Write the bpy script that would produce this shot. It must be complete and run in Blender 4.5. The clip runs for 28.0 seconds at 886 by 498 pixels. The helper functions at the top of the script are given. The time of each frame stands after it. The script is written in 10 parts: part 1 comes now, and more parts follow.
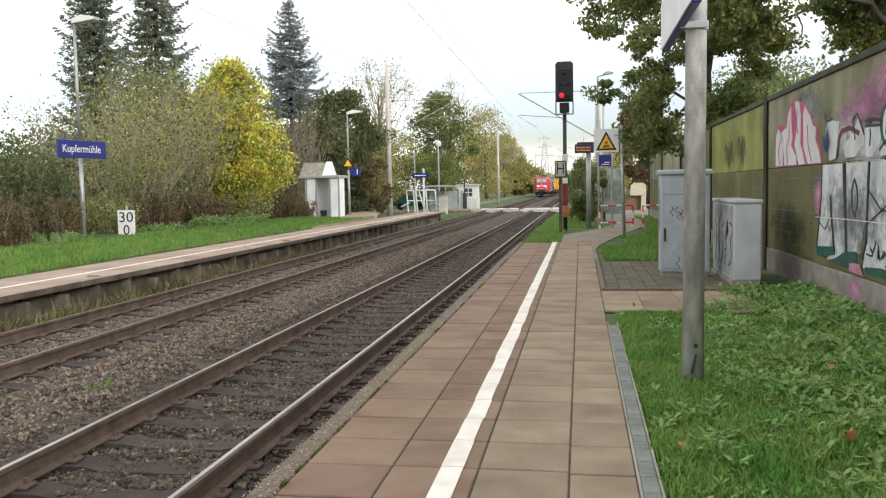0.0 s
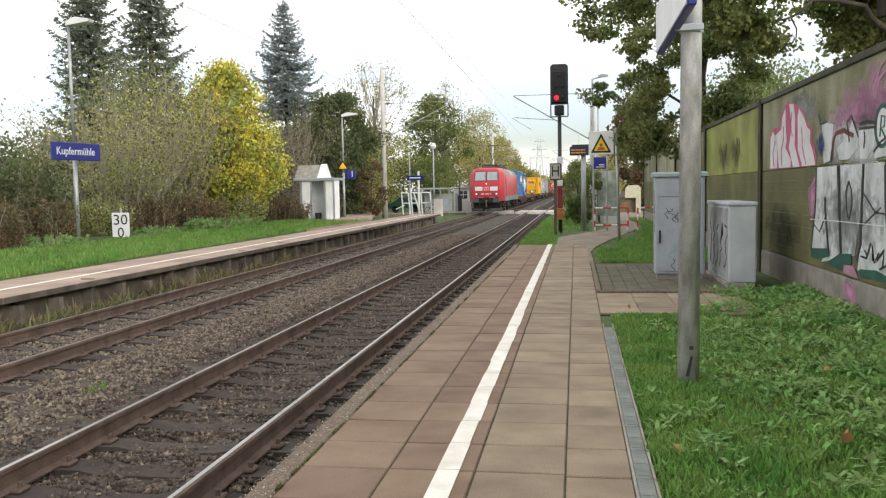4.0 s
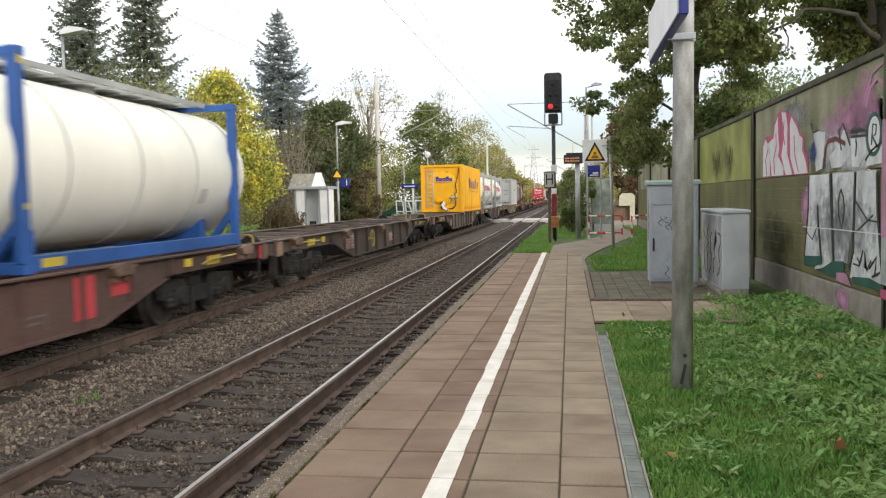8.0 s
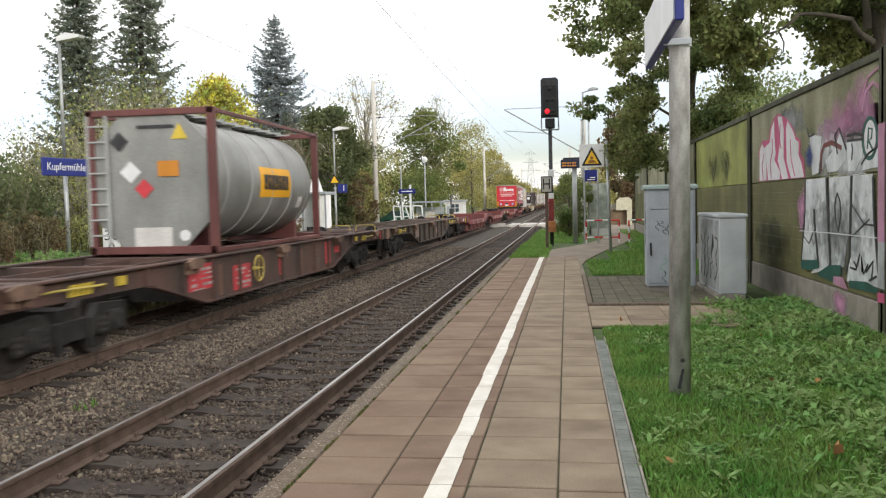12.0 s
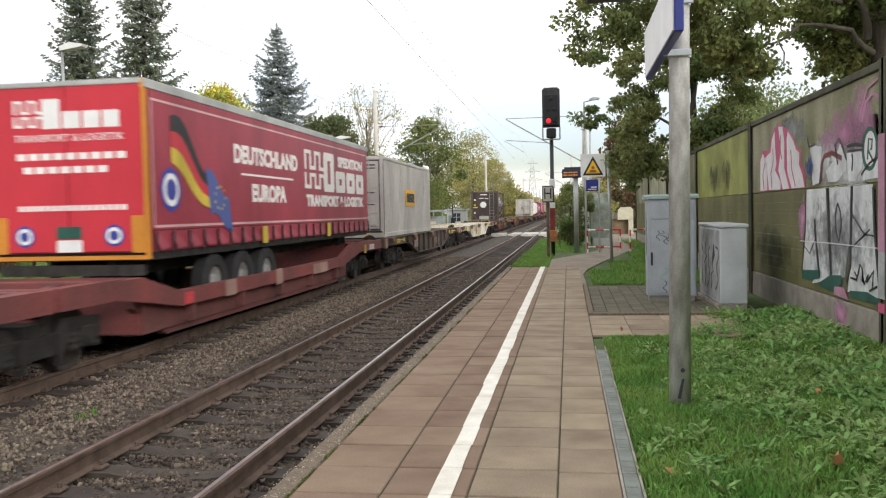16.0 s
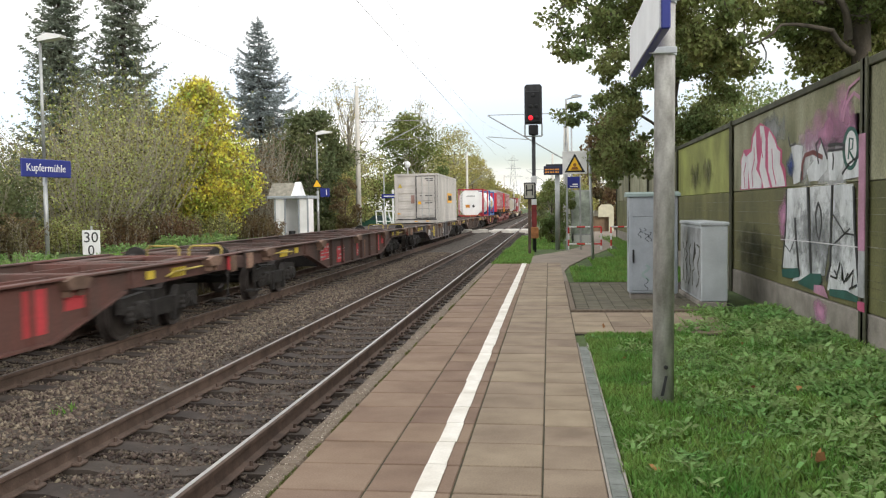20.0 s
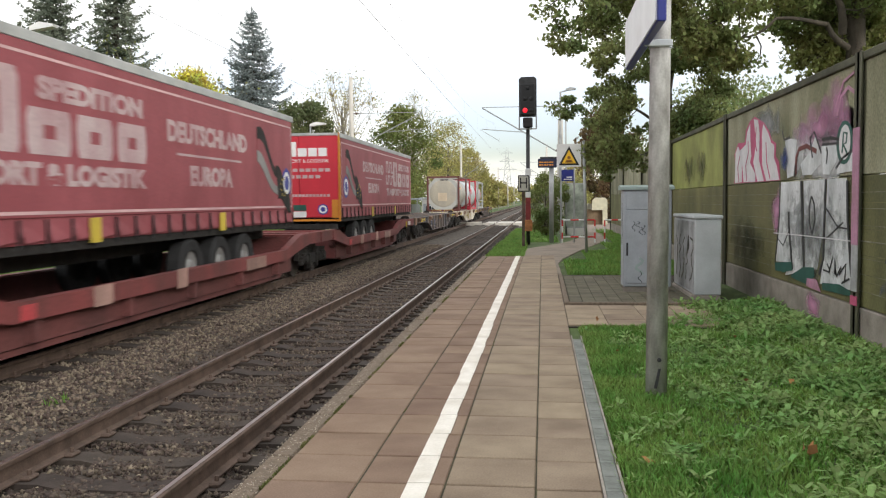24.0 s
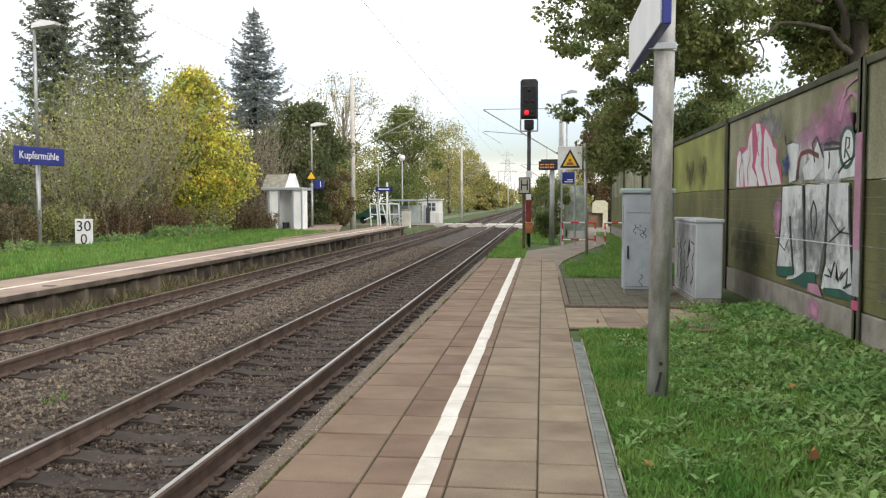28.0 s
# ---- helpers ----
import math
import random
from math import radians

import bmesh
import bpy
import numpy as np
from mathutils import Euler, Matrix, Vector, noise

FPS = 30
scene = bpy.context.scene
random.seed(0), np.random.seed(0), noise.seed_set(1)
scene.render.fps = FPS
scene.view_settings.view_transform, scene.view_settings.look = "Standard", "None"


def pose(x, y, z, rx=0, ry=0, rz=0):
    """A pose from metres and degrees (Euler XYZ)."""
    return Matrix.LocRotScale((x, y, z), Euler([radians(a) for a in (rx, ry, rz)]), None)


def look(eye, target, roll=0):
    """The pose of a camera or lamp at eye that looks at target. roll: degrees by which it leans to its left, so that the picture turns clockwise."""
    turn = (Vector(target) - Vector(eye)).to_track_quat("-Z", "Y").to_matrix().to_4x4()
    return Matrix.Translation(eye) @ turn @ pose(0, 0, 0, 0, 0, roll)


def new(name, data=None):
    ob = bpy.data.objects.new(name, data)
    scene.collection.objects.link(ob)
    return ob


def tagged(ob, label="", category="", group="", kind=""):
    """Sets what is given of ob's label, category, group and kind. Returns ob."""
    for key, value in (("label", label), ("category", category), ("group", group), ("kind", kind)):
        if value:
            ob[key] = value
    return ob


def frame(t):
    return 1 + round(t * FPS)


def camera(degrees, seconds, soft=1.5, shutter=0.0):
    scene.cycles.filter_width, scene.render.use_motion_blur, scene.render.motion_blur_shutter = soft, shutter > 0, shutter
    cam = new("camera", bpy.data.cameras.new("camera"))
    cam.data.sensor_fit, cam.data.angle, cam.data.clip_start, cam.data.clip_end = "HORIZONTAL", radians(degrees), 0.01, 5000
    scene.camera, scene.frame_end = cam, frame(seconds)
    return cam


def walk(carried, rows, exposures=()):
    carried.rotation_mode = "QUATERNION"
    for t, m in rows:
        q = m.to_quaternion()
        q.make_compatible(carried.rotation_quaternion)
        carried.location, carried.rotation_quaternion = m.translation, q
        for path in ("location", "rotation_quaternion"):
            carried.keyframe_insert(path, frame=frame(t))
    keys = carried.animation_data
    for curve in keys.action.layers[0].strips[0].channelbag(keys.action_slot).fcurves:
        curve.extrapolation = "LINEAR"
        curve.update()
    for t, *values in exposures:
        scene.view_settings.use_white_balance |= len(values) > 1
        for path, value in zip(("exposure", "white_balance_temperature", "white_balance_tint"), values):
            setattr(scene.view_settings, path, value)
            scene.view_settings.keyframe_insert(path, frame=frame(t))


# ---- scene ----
# Camera: hand-held on the platform; seconds, turn to the left, tilt, lean (degrees), place (metres).
cam = camera(55.35, 28.0, soft=1.2, shutter=0.2)
PATH = [
    (0, 9.30, -4.11, -1.03, 0.051, -0.021, 1.555),
    (0.5, 9.24, -3.94, -1.12, 0.057, -0.025, 1.555),
    (1, 9.18, -3.78, -1.13, 0.057, -0.025, 1.556),
    (1.5, 9.16, -3.68, -1.01, 0.049, -0.027, 1.558),
    (2, 9.16, -3.65, -0.78, 0.044, -0.025, 1.562),
    (2.5, 9.15, -3.67, -0.61, 0.042, -0.016, 1.555),
    (3, 9.08, -3.74, -0.79, 0.040, -0.017, 1.554),
    (3.5, 9.01, -3.85, -0.96, 0.043, -0.016, 1.554),
    (5.5, 8.75, -4.08, -1.29, 0.047, -0.016, 1.556),
    (6, 8.67, -3.93, -1.49, 0.049, -0.022, 1.562),
    (6.5, 8.57, -3.76, -1.53, 0.053, -0.018, 1.563),
    (7, 8.52, -3.59, -1.49, 0.054, -0.023, 1.558),
    (7.5, 8.49, -3.50, -1.27, 0.049, -0.030, 1.560),
    (8, 8.58, -3.40, -1.14, 0.052, -0.025, 1.557),
    (8.5, 8.57, -3.36, -1.03, 0.051, -0.026, 1.562),
    (9, 8.57, -3.36, -1.09, 0.057, -0.024, 1.558),
    (9.5, 8.51, -3.29, -1.30, 0.057, -0.031, 1.562),
    (10, 8.46, -3.21, -1.30, 0.057, -0.037, 1.562),
    (10.5, 8.45, -3.10, -1.31, 0.059, -0.038, 1.564),
    (11, 8.47, -3.03, -1.39, 0.060, -0.033, 1.563),
    (11.5, 8.43, -3.03, -1.47, 0.055, -0.024, 1.564),
    (12, 8.40, -3.07, -1.37, 0.053, -0.026, 1.564),
    (12.5, 8.39, -3.08, -1.31, 0.049, -0.027, 1.564),
    (14.5, 8.83, -2.75, -0.72, 0.045, -0.027, 1.561),
    (15, 8.72, -2.70, -0.94, 0.055, -0.034, 1.566),
    (15.5, 8.62, -2.59, -1.22, 0.059, -0.036, 1.568),
    (16, 8.49, -2.45, -1.26, 0.064, -0.040, 1.568),
    (16.5, 8.29, -2.30, -1.40, 0.067, -0.042, 1.567),
    (17, 8.13, -2.21, -1.59, 0.068, -0.042, 1.568),
    (17.5, 7.99, -2.20, -1.51, 0.061, -0.031, 1.565),
    (18, 7.81, -2.26, -1.28, 0.051, -0.032, 1.565),
    (18.5, 7.62, -2.31, -1.30, 0.048, -0.028, 1.565),
    (19, 7.47, -2.45, -1.13, 0.042, -0.017, 1.564),
    (19.5, 7.30, -2.58, -0.88, 0.028, -0.016, 1.564),
    (20, 7.17, -2.74, -0.81, 0.028, -0.015, 1.566),
    (20.5, 7.06, -2.81, -0.92, 0.024, -0.016, 1.564),
    (21, 6.88, -2.94, -0.96, 0.023, -0.021, 1.565),
    (21.5, 6.77, -3.06, -0.92, 0.019, -0.009, 1.561),
    (23.5, 6.72, -3.23, -0.39, 0.016, -0.011, 1.558),
    (24, 6.74, -3.26, -0.53, 0.021, -0.008, 1.562),
    (24.5, 6.70, -3.30, -0.28, 0.018, -0.005, 1.559),
    (25, 6.68, -3.29, -0.16, 0.018, -0.004, 1.560),
    (25.5, 6.74, -3.26, -0.26, 0.022, -0.016, 1.562),
    (26, 6.75, -3.19, -0.33, 0.026, -0.015, 1.565),
    (26.5, 6.77, -3.06, -0.45, 0.027, -0.010, 1.560),
    (27, 6.73, -3.07, -0.29, 0.011, -0.005, 1.558),
    (27.5, 6.75, -3.12, -0.13, 0.007, 0.001, 1.561),
    (28, 6.71, -3.16, 0.00, -0.000, 0.000, 1.560),
]
walk(cam, [(t, pose(x, y, z, 90 + tilt, 0, turn) @ pose(0, 0, 0, 0, 0, lean)) for t, turn, tilt, lean, x, y, z in PATH])

# World: bright overcast sky with a little blue low down, one soft sun.
world = bpy.data.worlds.new("sky")
scene.world = world
world.use_nodes = True
wn, wl = world.node_tree.nodes, world.node_tree.links
wn.clear()
w_out = wn.new("ShaderNodeOutputWorld")
w_bg = wn.new("ShaderNodeBackground")
w_sky = wn.new("ShaderNodeTexSky")
w_sky.sky_type, w_sky.sun_disc = "NISHITA", False
w_sky.sun_elevation, w_sky.sun_rotation = radians(20), radians(137)
w_co = wn.new("ShaderNodeTexCoord")
w_map = wn.new("ShaderNodeMapping")
w_map.inputs["Scale"].default_value = (1.0, 1.0, 3.5)
w_noise = wn.new("ShaderNodeTexNoise")
w_noise.inputs["Scale"].default_value, w_noise.inputs["Detail"].default_value = 2.6, 6
w_ramp = wn.new("ShaderNodeValToRGB")
w_ramp.color_ramp.elements[0].position, w_ramp.color_ramp.elements[1].position = 0.37, 0.60
w_sep = wn.new("ShaderNodeSeparateXYZ")
w_up = wn.new("ShaderNodeMapRange")
w_up.inputs["From Min"].default_value, w_up.inputs["From Max"].default_value = 0.06, 0.19
w_max = wn.new("ShaderNodeMath")
w_max.operation = "MAXIMUM"
w_gain = wn.new("ShaderNodeVectorMath")
w_gain.operation = "MULTIPLY"
w_gain.inputs[1].default_value = (0.148, 0.142, 0.162)
w_mix = wn.new("ShaderNodeMix")
w_mix.data_type = "RGBA"
w_mix.inputs["B"].default_value = (1.34, 1.35, 1.36, 1)
wl.new(w_co.outputs["Generated"], w_map.inputs["Vector"])
wl.new(w_map.outputs["Vector"], w_noise.inputs["Vector"])
wl.new(w_noise.outputs["Fac"], w_ramp.inputs["Fac"])
wl.new(w_co.outputs["Generated"], w_sep.inputs["Vector"])
wl.new(w_sep.outputs["Z"], w_up.inputs["Value"])
wl.new(w_ramp.outputs["Color"], w_max.inputs[0])
wl.new(w_up.outputs["Result"], w_max.inputs[1])
wl.new(w_sky.outputs["Color"], w_gain.inputs[0])
wl.new(w_max.outputs["Value"], w_mix.inputs["Factor"])
wl.new(w_gain.outputs["Vector"], w_mix.inputs["A"])
wl.new(w_mix.outputs["Result"], w_bg.inputs["Color"])
w_bg.inputs["Strength"].default_value = 1.0
wl.new(w_bg.outputs["Background"], w_out.inputs["Surface"])

sun_data = bpy.data.lights.new("sun", "SUN")
sun_data.energy, sun_data.angle, sun_data.color = 1.5, radians(16), (1.0, 0.96, 0.9)
sun = new("sun", sun_data)
sun.matrix_world = look((0, 0, 30), (0 - 13, 0 + 14, 30 - 7))
scene.view_settings.exposure = 0.04

RAIL = -0.38          # top of rail; platform top is 0
NEAR, FAR = -3.285, -7.30   # track centres
rng = np.random.default_rng(7)


# ---- materials ----
def mat(name, col, rough=0.75, metal=0.0, var=0.25, scale=5.0, col2=None, bump=0.15, fine=70.0, rand=0.0, island=0.0, spec=0.4,
        emit=None, power=0.0, transl=0.0, streak=0.0):
    """Procedural surface: two scales of variation, fine relief, optional spread from piece to piece."""
    m = bpy.data.materials.new(name)
    m.use_nodes = True
    n, l = m.node_tree.nodes, m.node_tree.links
    p = n["Principled BSDF"]
    p.inputs["Roughness"].default_value, p.inputs["Metallic"].default_value = rough, metal
    p.inputs["Specular IOR Level"].default_value = spec
    if emit:
        p.inputs["Emission Color"].default_value, p.inputs["Emission Strength"].default_value = (*emit, 1), power
    co = n.new("ShaderNodeTexCoord")
    big = n.new("ShaderNodeTexNoise")
    big.inputs["Scale"].default_value, big.inputs["Detail"].default_value = scale, 5
    mp = n.new("ShaderNodeMapping")
    mp.inputs["Scale"].default_value = (1, 1, 1 - 0.85 * streak)
    if rand:
        own = n.new("ShaderNodeObjectInfo")
        away = n.new("ShaderNodeMath")
        away.operation = "MULTIPLY"
        away.inputs[1].default_value = 61.0
        l.new(own.outputs["Random"], away.inputs[0])
        l.new(away.outputs["Value"], mp.inputs["Location"])
    l.new(co.outputs["Object"], mp.inputs["Vector"])
    l.new(mp.outputs["Vector"], big.inputs["Vector"])
    small = n.new("ShaderNodeTexNoise")
    small.inputs["Scale"].default_value, small.inputs["Detail"].default_value = fine, 3
    l.new(co.outputs["Object"], small.inputs["Vector"])
    ramp = n.new("ShaderNodeMapRange")
    ramp.inputs["From Min"].default_value, ramp.inputs["From Max"].default_value = 0.32, 0.68
    l.new(big.outputs["Fac"], ramp.inputs["Value"])
    mix = n.new("ShaderNodeMix")
    mix.data_type = "RGBA"
    a = [c * (1 - var) for c in col] if col2 is None else col
    b = [min(1, c * (1 + var)) for c in col] if col2 is None else col2
    mix.inputs["A"].default_value, mix.inputs["B"].default_value = (*a, 1), (*b, 1)
    l.new(ramp.outputs["Result"], mix.inputs["Factor"])
    hsv = n.new("ShaderNodeHueSaturation")
    l.new(mix.outputs["Result"], hsv.inputs["Color"])
    val = n.new("ShaderNodeMapRange")
    val.inputs["From Min"].default_value, val.inputs["From Max"].default_value = 0.25, 0.75
    val.inputs["To Min"].default_value, val.inputs["To Max"].default_value = 1 - 0.5 * var, 1 + 0.5 * var
    l.new(small.outputs["Fac"], val.inputs["Value"])
    last = val.outputs["Result"]
    for amount, node, socket in ((rand, "ShaderNodeObjectInfo", "Random"), (island, "ShaderNodeNewGeometry", "Random Per Island")):
        if amount:
            src = n.new(node)
            mr = n.new("ShaderNodeMapRange")
            mr.inputs["To Min"].default_value, mr.inputs["To Max"].default_value = 1 - amount, 1 + amount
            l.new(src.outputs[socket], mr.inputs["Value"])
            mul = n.new("ShaderNodeMath")
            mul.operation = "MULTIPLY"
            l.new(last, mul.inputs[0])
            l.new(mr.outputs["Result"], mul.inputs[1])
            last = mul.outputs["Value"]
            hm = n.new("ShaderNodeMapRange")
            hm.inputs["To Min"].default_value, hm.inputs["To Max"].default_value = 0.5 - 0.05 * amount, 0.5 + 0.05 * amount
            l.new(src.outputs[socket], hm.inputs["Value"])
            l.new(hm.outputs["Result"], hsv.inputs["Hue"])
    l.new(last, hsv.inputs["Value"])
    l.new(hsv.outputs["Color"], p.inputs["Base Color"])
    if bump:
        bp = n.new("ShaderNodeBump")
        bp.inputs["Strength"].default_value, bp.inputs["Distance"].default_value = bump, 0.02
        l.new(small.outputs["Fac"], bp.inputs["Height"])
        l.new(bp.outputs["Normal"], p.inputs["Normal"])
    if transl:
        tr = n.new("ShaderNodeBsdfTranslucent")
        l.new(hsv.outputs["Color"], tr.inputs["Color"])
        ms = n.new("ShaderNodeMixShader")
        ms.inputs["Fac"].default_value = transl
        l.new(p.outputs["BSDF"], ms.inputs[1])
        l.new(tr.outputs["BSDF"], ms.inputs[2])
        l.new(ms.outputs["Shader"], n["Material Output"].inputs["Surface"])
    return m


def glass(name, tint, rough=0.05):
    m = mat(name, tint, rough, 0.0, 0.1, 2, bump=0.0, spec=0.8)
    m.node_tree.nodes["Principled BSDF"].inputs["Coat Weight"].default_value = 1.0
    m.node_tree.nodes["Principled BSDF"].inputs["Coat Roughness"].default_value = 0.02
    return m


# ---- mesh building ----
class MB:
    """Collects faces of one part."""

    def __init__(self):
        self.v, self.f = [], []

    def add(self, verts, faces):
        k = len(self.v)
        self.v += [tuple(p) for p in verts]
        self.f += [tuple(i + k for i in f) for f in faces]
        return self

    def box(self, x0, x1, y0, y1, z0, z1, c=0.0):
        x0, x1, y0, y1, z0, z1 = min(x0, x1), max(x0, x1), min(y0, y1), max(y0, y1), min(z0, z1), max(z0, z1)
        if c <= 0:
            v = [(x, y, z) for z in (z0, z1) for y in (y0, y1) for x in (x0, x1)]
            return self.add(v, [(0, 2, 3, 1), (4, 5, 7, 6), (0, 1, 5, 4), (2, 6, 7, 3), (0, 4, 6, 2), (1, 3, 7, 5)])
        c = min(c, (x1 - x0) * 0.45, (y1 - y0) * 0.45, (z1 - z0) * 0.45)
        v, idx = [], {}
        for sx, X in ((0, (x0, c)), (1, (x1, -c))):
            for sy, Yc in ((0, (y0, c)), (1, (y1, -c))):
                for sz, Z in ((0, (z0, c)), (1, (z1, -c))):
                    for ax in range(3):
                        p = [X[0] + (0 if ax == 0 else X[1]), Yc[0] + (0 if ax == 1 else Yc[1]), Z[0] + (0 if ax == 2 else Z[1])]
                        idx[sx, sy, sz, ax] = len(v)
                        v.append(p)
        f = []
        for s in (0, 1):
            q = [idx[s, 0, 0, 0], idx[s, 1, 0, 0], idx[s, 1, 1, 0], idx[s, 0, 1, 0]]
            f.append(q if s else q[::-1])
            q = [idx[0, s, 0, 1], idx[1, s, 0, 1], idx[1, s, 1, 1], idx[0, s, 1, 1]]
            f.append(q[::-1] if s else q)
            q = [idx[0, 0, s, 2], idx[1, 0, s, 2], idx[1, 1, s, 2], idx[0, 1, s, 2]]
            f.append(q if s else q[::-1])
        for a in (0, 1):
            for b in (0, 1):
                f.append([idx[a, b, 0, 0], idx[a, b, 1, 0], idx[a, b, 1, 1], idx[a, b, 0, 1]])
                f.append([idx[a, 0, b, 0], idx[a, 1, b, 0], idx[a, 1, b, 2], idx[a, 0, b, 2]])
                f.append([idx[0, a, b, 1], idx[1, a, b, 1], idx[1, a, b, 2], idx[0, a, b, 2]])
                for d in (0, 1):
                    f.append([idx[a, b, d, 0], idx[a, b, d, 1], idx[a, b, d, 2]])
        return self.add(v, f)

    def prism(self, poly, axis, a0, a1):
        """A flat outline (two coordinates a corner) drawn out along an axis."""
        n = len(poly)
        put = {"x": lambda p, a: (a, p[0], p[1]), "y": lambda p, a: (p[0], a, p[1]), "z": lambda p, a: (p[0], p[1], a)}[axis]
        v = [put(p, a0) for p in poly] + [put(p, a1) for p in poly]
        f = [tuple(range(n))[::-1], tuple(range(n, 2 * n))] + [(i, (i + 1) % n, n + (i + 1) % n, n + i) for i in range(n)]
        return self.add(v, f)

    def cyl(self, p0, p1, r0, r1=None, n=12, cap=True):
        r1 = r0 if r1 is None else r1
        p0, p1 = Vector(p0), Vector(p1)
        d = (p1 - p0).normalized()
        u = d.orthogonal().normalized()
        w = d.cross(u)
        v = []
        for p, r in ((p0, r0), (p1, r1)):
            for i in range(n):
                a = 2 * math.pi * i / n
                v.append(p + (u * math.cos(a) + w * math.sin(a)) * r)
        f = [(i, (i + 1) % n, n + (i + 1) % n, n + i) for i in range(n)]
        if cap:
            f += [tuple(range(n))[::-1], tuple(range(n, 2 * n))]
        return self.add(v, f)

    def tube(self, pts, r, n=8):
        for a, b in zip(pts, pts[1:]):
            self.cyl(a, b, r, r, n)
        return self

    def spin(self, prof, centre, axis="y", n=24):
        """A profile (along, radius) turned round an axis."""
        c = Vector(centre)
        v = []
        for a, r in prof:
            for i in range(n):
                t = 2 * math.pi * i / n
                u, w = math.cos(t) * r, math.sin(t) * r
                v.append(c + Vector({"x": (a, u, w), "y": (u, a, w), "z": (u, w, a)}[axis]))
        f = []
        for k in range(len(prof) - 1):
            f += [(k * n + i, k * n + (i + 1) % n, (k + 1) * n + (i + 1) % n, (k + 1) * n + i) for i in range(n)]
        f += [tuple(range(n))[::-1], tuple(range((len(prof) - 1) * n, len(prof) * n))]
        return self.add(v, f)

    def mesh(self, name, material=None):
        me = bpy.data.meshes.new(name)
        me.from_pydata(self.v, [], self.f)
        bm = bmesh.new()
        bm.from_mesh(me)
        bmesh.ops.recalc_face_normals(bm, faces=bm.faces)
        bm.to_mesh(me)
        bm.free()
        if material:
            me.materials.append(material)
        return me


def part(name, mb, material, parent=None, label="", smooth=False, sharp=0):
    """Links one mesh as a part of a thing."""
    me = mb.mesh(name, material) if isinstance(mb, MB) else mb
    if not isinstance(mb, MB) and not me.materials:
        me.materials.append(material)
    if smooth:
        me.polygons.foreach_set("use_smooth", [True] * len(me.polygons))
        if sharp:
            me.set_sharp_from_angle(angle=radians(sharp))
    ob = new(name, me)
    ob.parent = parent
    return tagged(ob, label)


def part_each(name, pieces, material, parent, label=""):
    """One part for each piece."""
    for mb in pieces:
        part(name, mb, material, parent, label)


def again(ob, parent, m):
    """The same mesh once more under a parent."""
    o = new(ob.name.split(".")[0], ob.data)
    o.parent = parent
    o.matrix_basis = m
    if "label" in ob:
        o["label"] = ob["label"]
    return o


def thing(name, label, category, group="", at=None):
    ob = new(name)
    ob.empty_display_size = 0.2
    if at is not None:
        ob.matrix_basis = at
    return tagged(ob, label, category, group)


def np_mesh(name, verts, faces, material):
    """A mesh from arrays; all faces have the same number of corners."""
    me = bpy.data.meshes.new(name)
    k = faces.shape[1]
    me.vertices.add(len(verts))
    me.vertices.foreach_set("co", np.asarray(verts, np.float32).ravel())
    me.loops.add(faces.size)
    me.loops.foreach_set("vertex_index", faces.astype(np.int32).ravel())
    me.polygons.add(len(faces))
    me.polygons.foreach_set("loop_start", np.arange(0, faces.size, k, dtype=np.int32))
    me.update(calc_edges=True)
    me.materials.append(material)
    return me


def letters(body, size, material, parent, m, name="lettering", width=None, label="", bold=0.0):
    """Raised lettering in the built-in font, centred, lying in the local xz plane and facing -y."""
    cu = bpy.data.curves.new(name, "FONT")
    cu.body, cu.size, cu.align_x, cu.align_y, cu.extrude = body, size, "CENTER", "CENTER", 0.003
    cu.offset = bold
    cu.resolution_u = 3
    tmp = bpy.data.objects.new(name, cu)
    me = bpy.data.meshes.new_from_object(tmp)
    bpy.data.objects.remove(tmp)
    me.transform(Matrix.Rotation(radians(90), 4, "X"))
    if width:
        xs = [v.co.x for v in me.vertices]
        me.transform(Matrix.Diagonal((width / (max(xs) - min(xs)), 1, 1, 1)))
    me.transform(m)
    me.materials.clear()
    me.materials.append(material)
    ob = new(name, me)
    ob.parent = parent
    return tagged(ob, label)


def pebbles(points, size, seed):
    """Many small angular stones in one array mesh."""
    r = np.random.default_rng(seed)
    base = np.array([(1, 0, 0), (-1, 0, 0), (0, 1, 0), (0, -1, 0), (0, 0, 1), (0, 0, -1)], float)
    tri = np.array([(0, 2, 4), (2, 1, 4), (1, 3, 4), (3, 0, 4), (2, 0, 5), (1, 2, 5), (3, 1, 5), (0, 3, 5)])
    n = len(points)
    s = size * r.uniform(0.5, 1.4, (n, 1, 1)) * r.uniform(0.45, 1.25, (n, 6, 1))
    q = r.normal(size=(n, 3, 3))
    q, _ = np.linalg.qr(q)
    v = np.einsum("kj,nji->nki", base, q) * s + r.normal(0, 0.22, (n, 6, 3)) * size + points[:, None, :]
    f = (tri[None] + 6 * np.arange(n)[:, None, None]).reshape(-1, 3)
    return v.reshape(-1, 3), f


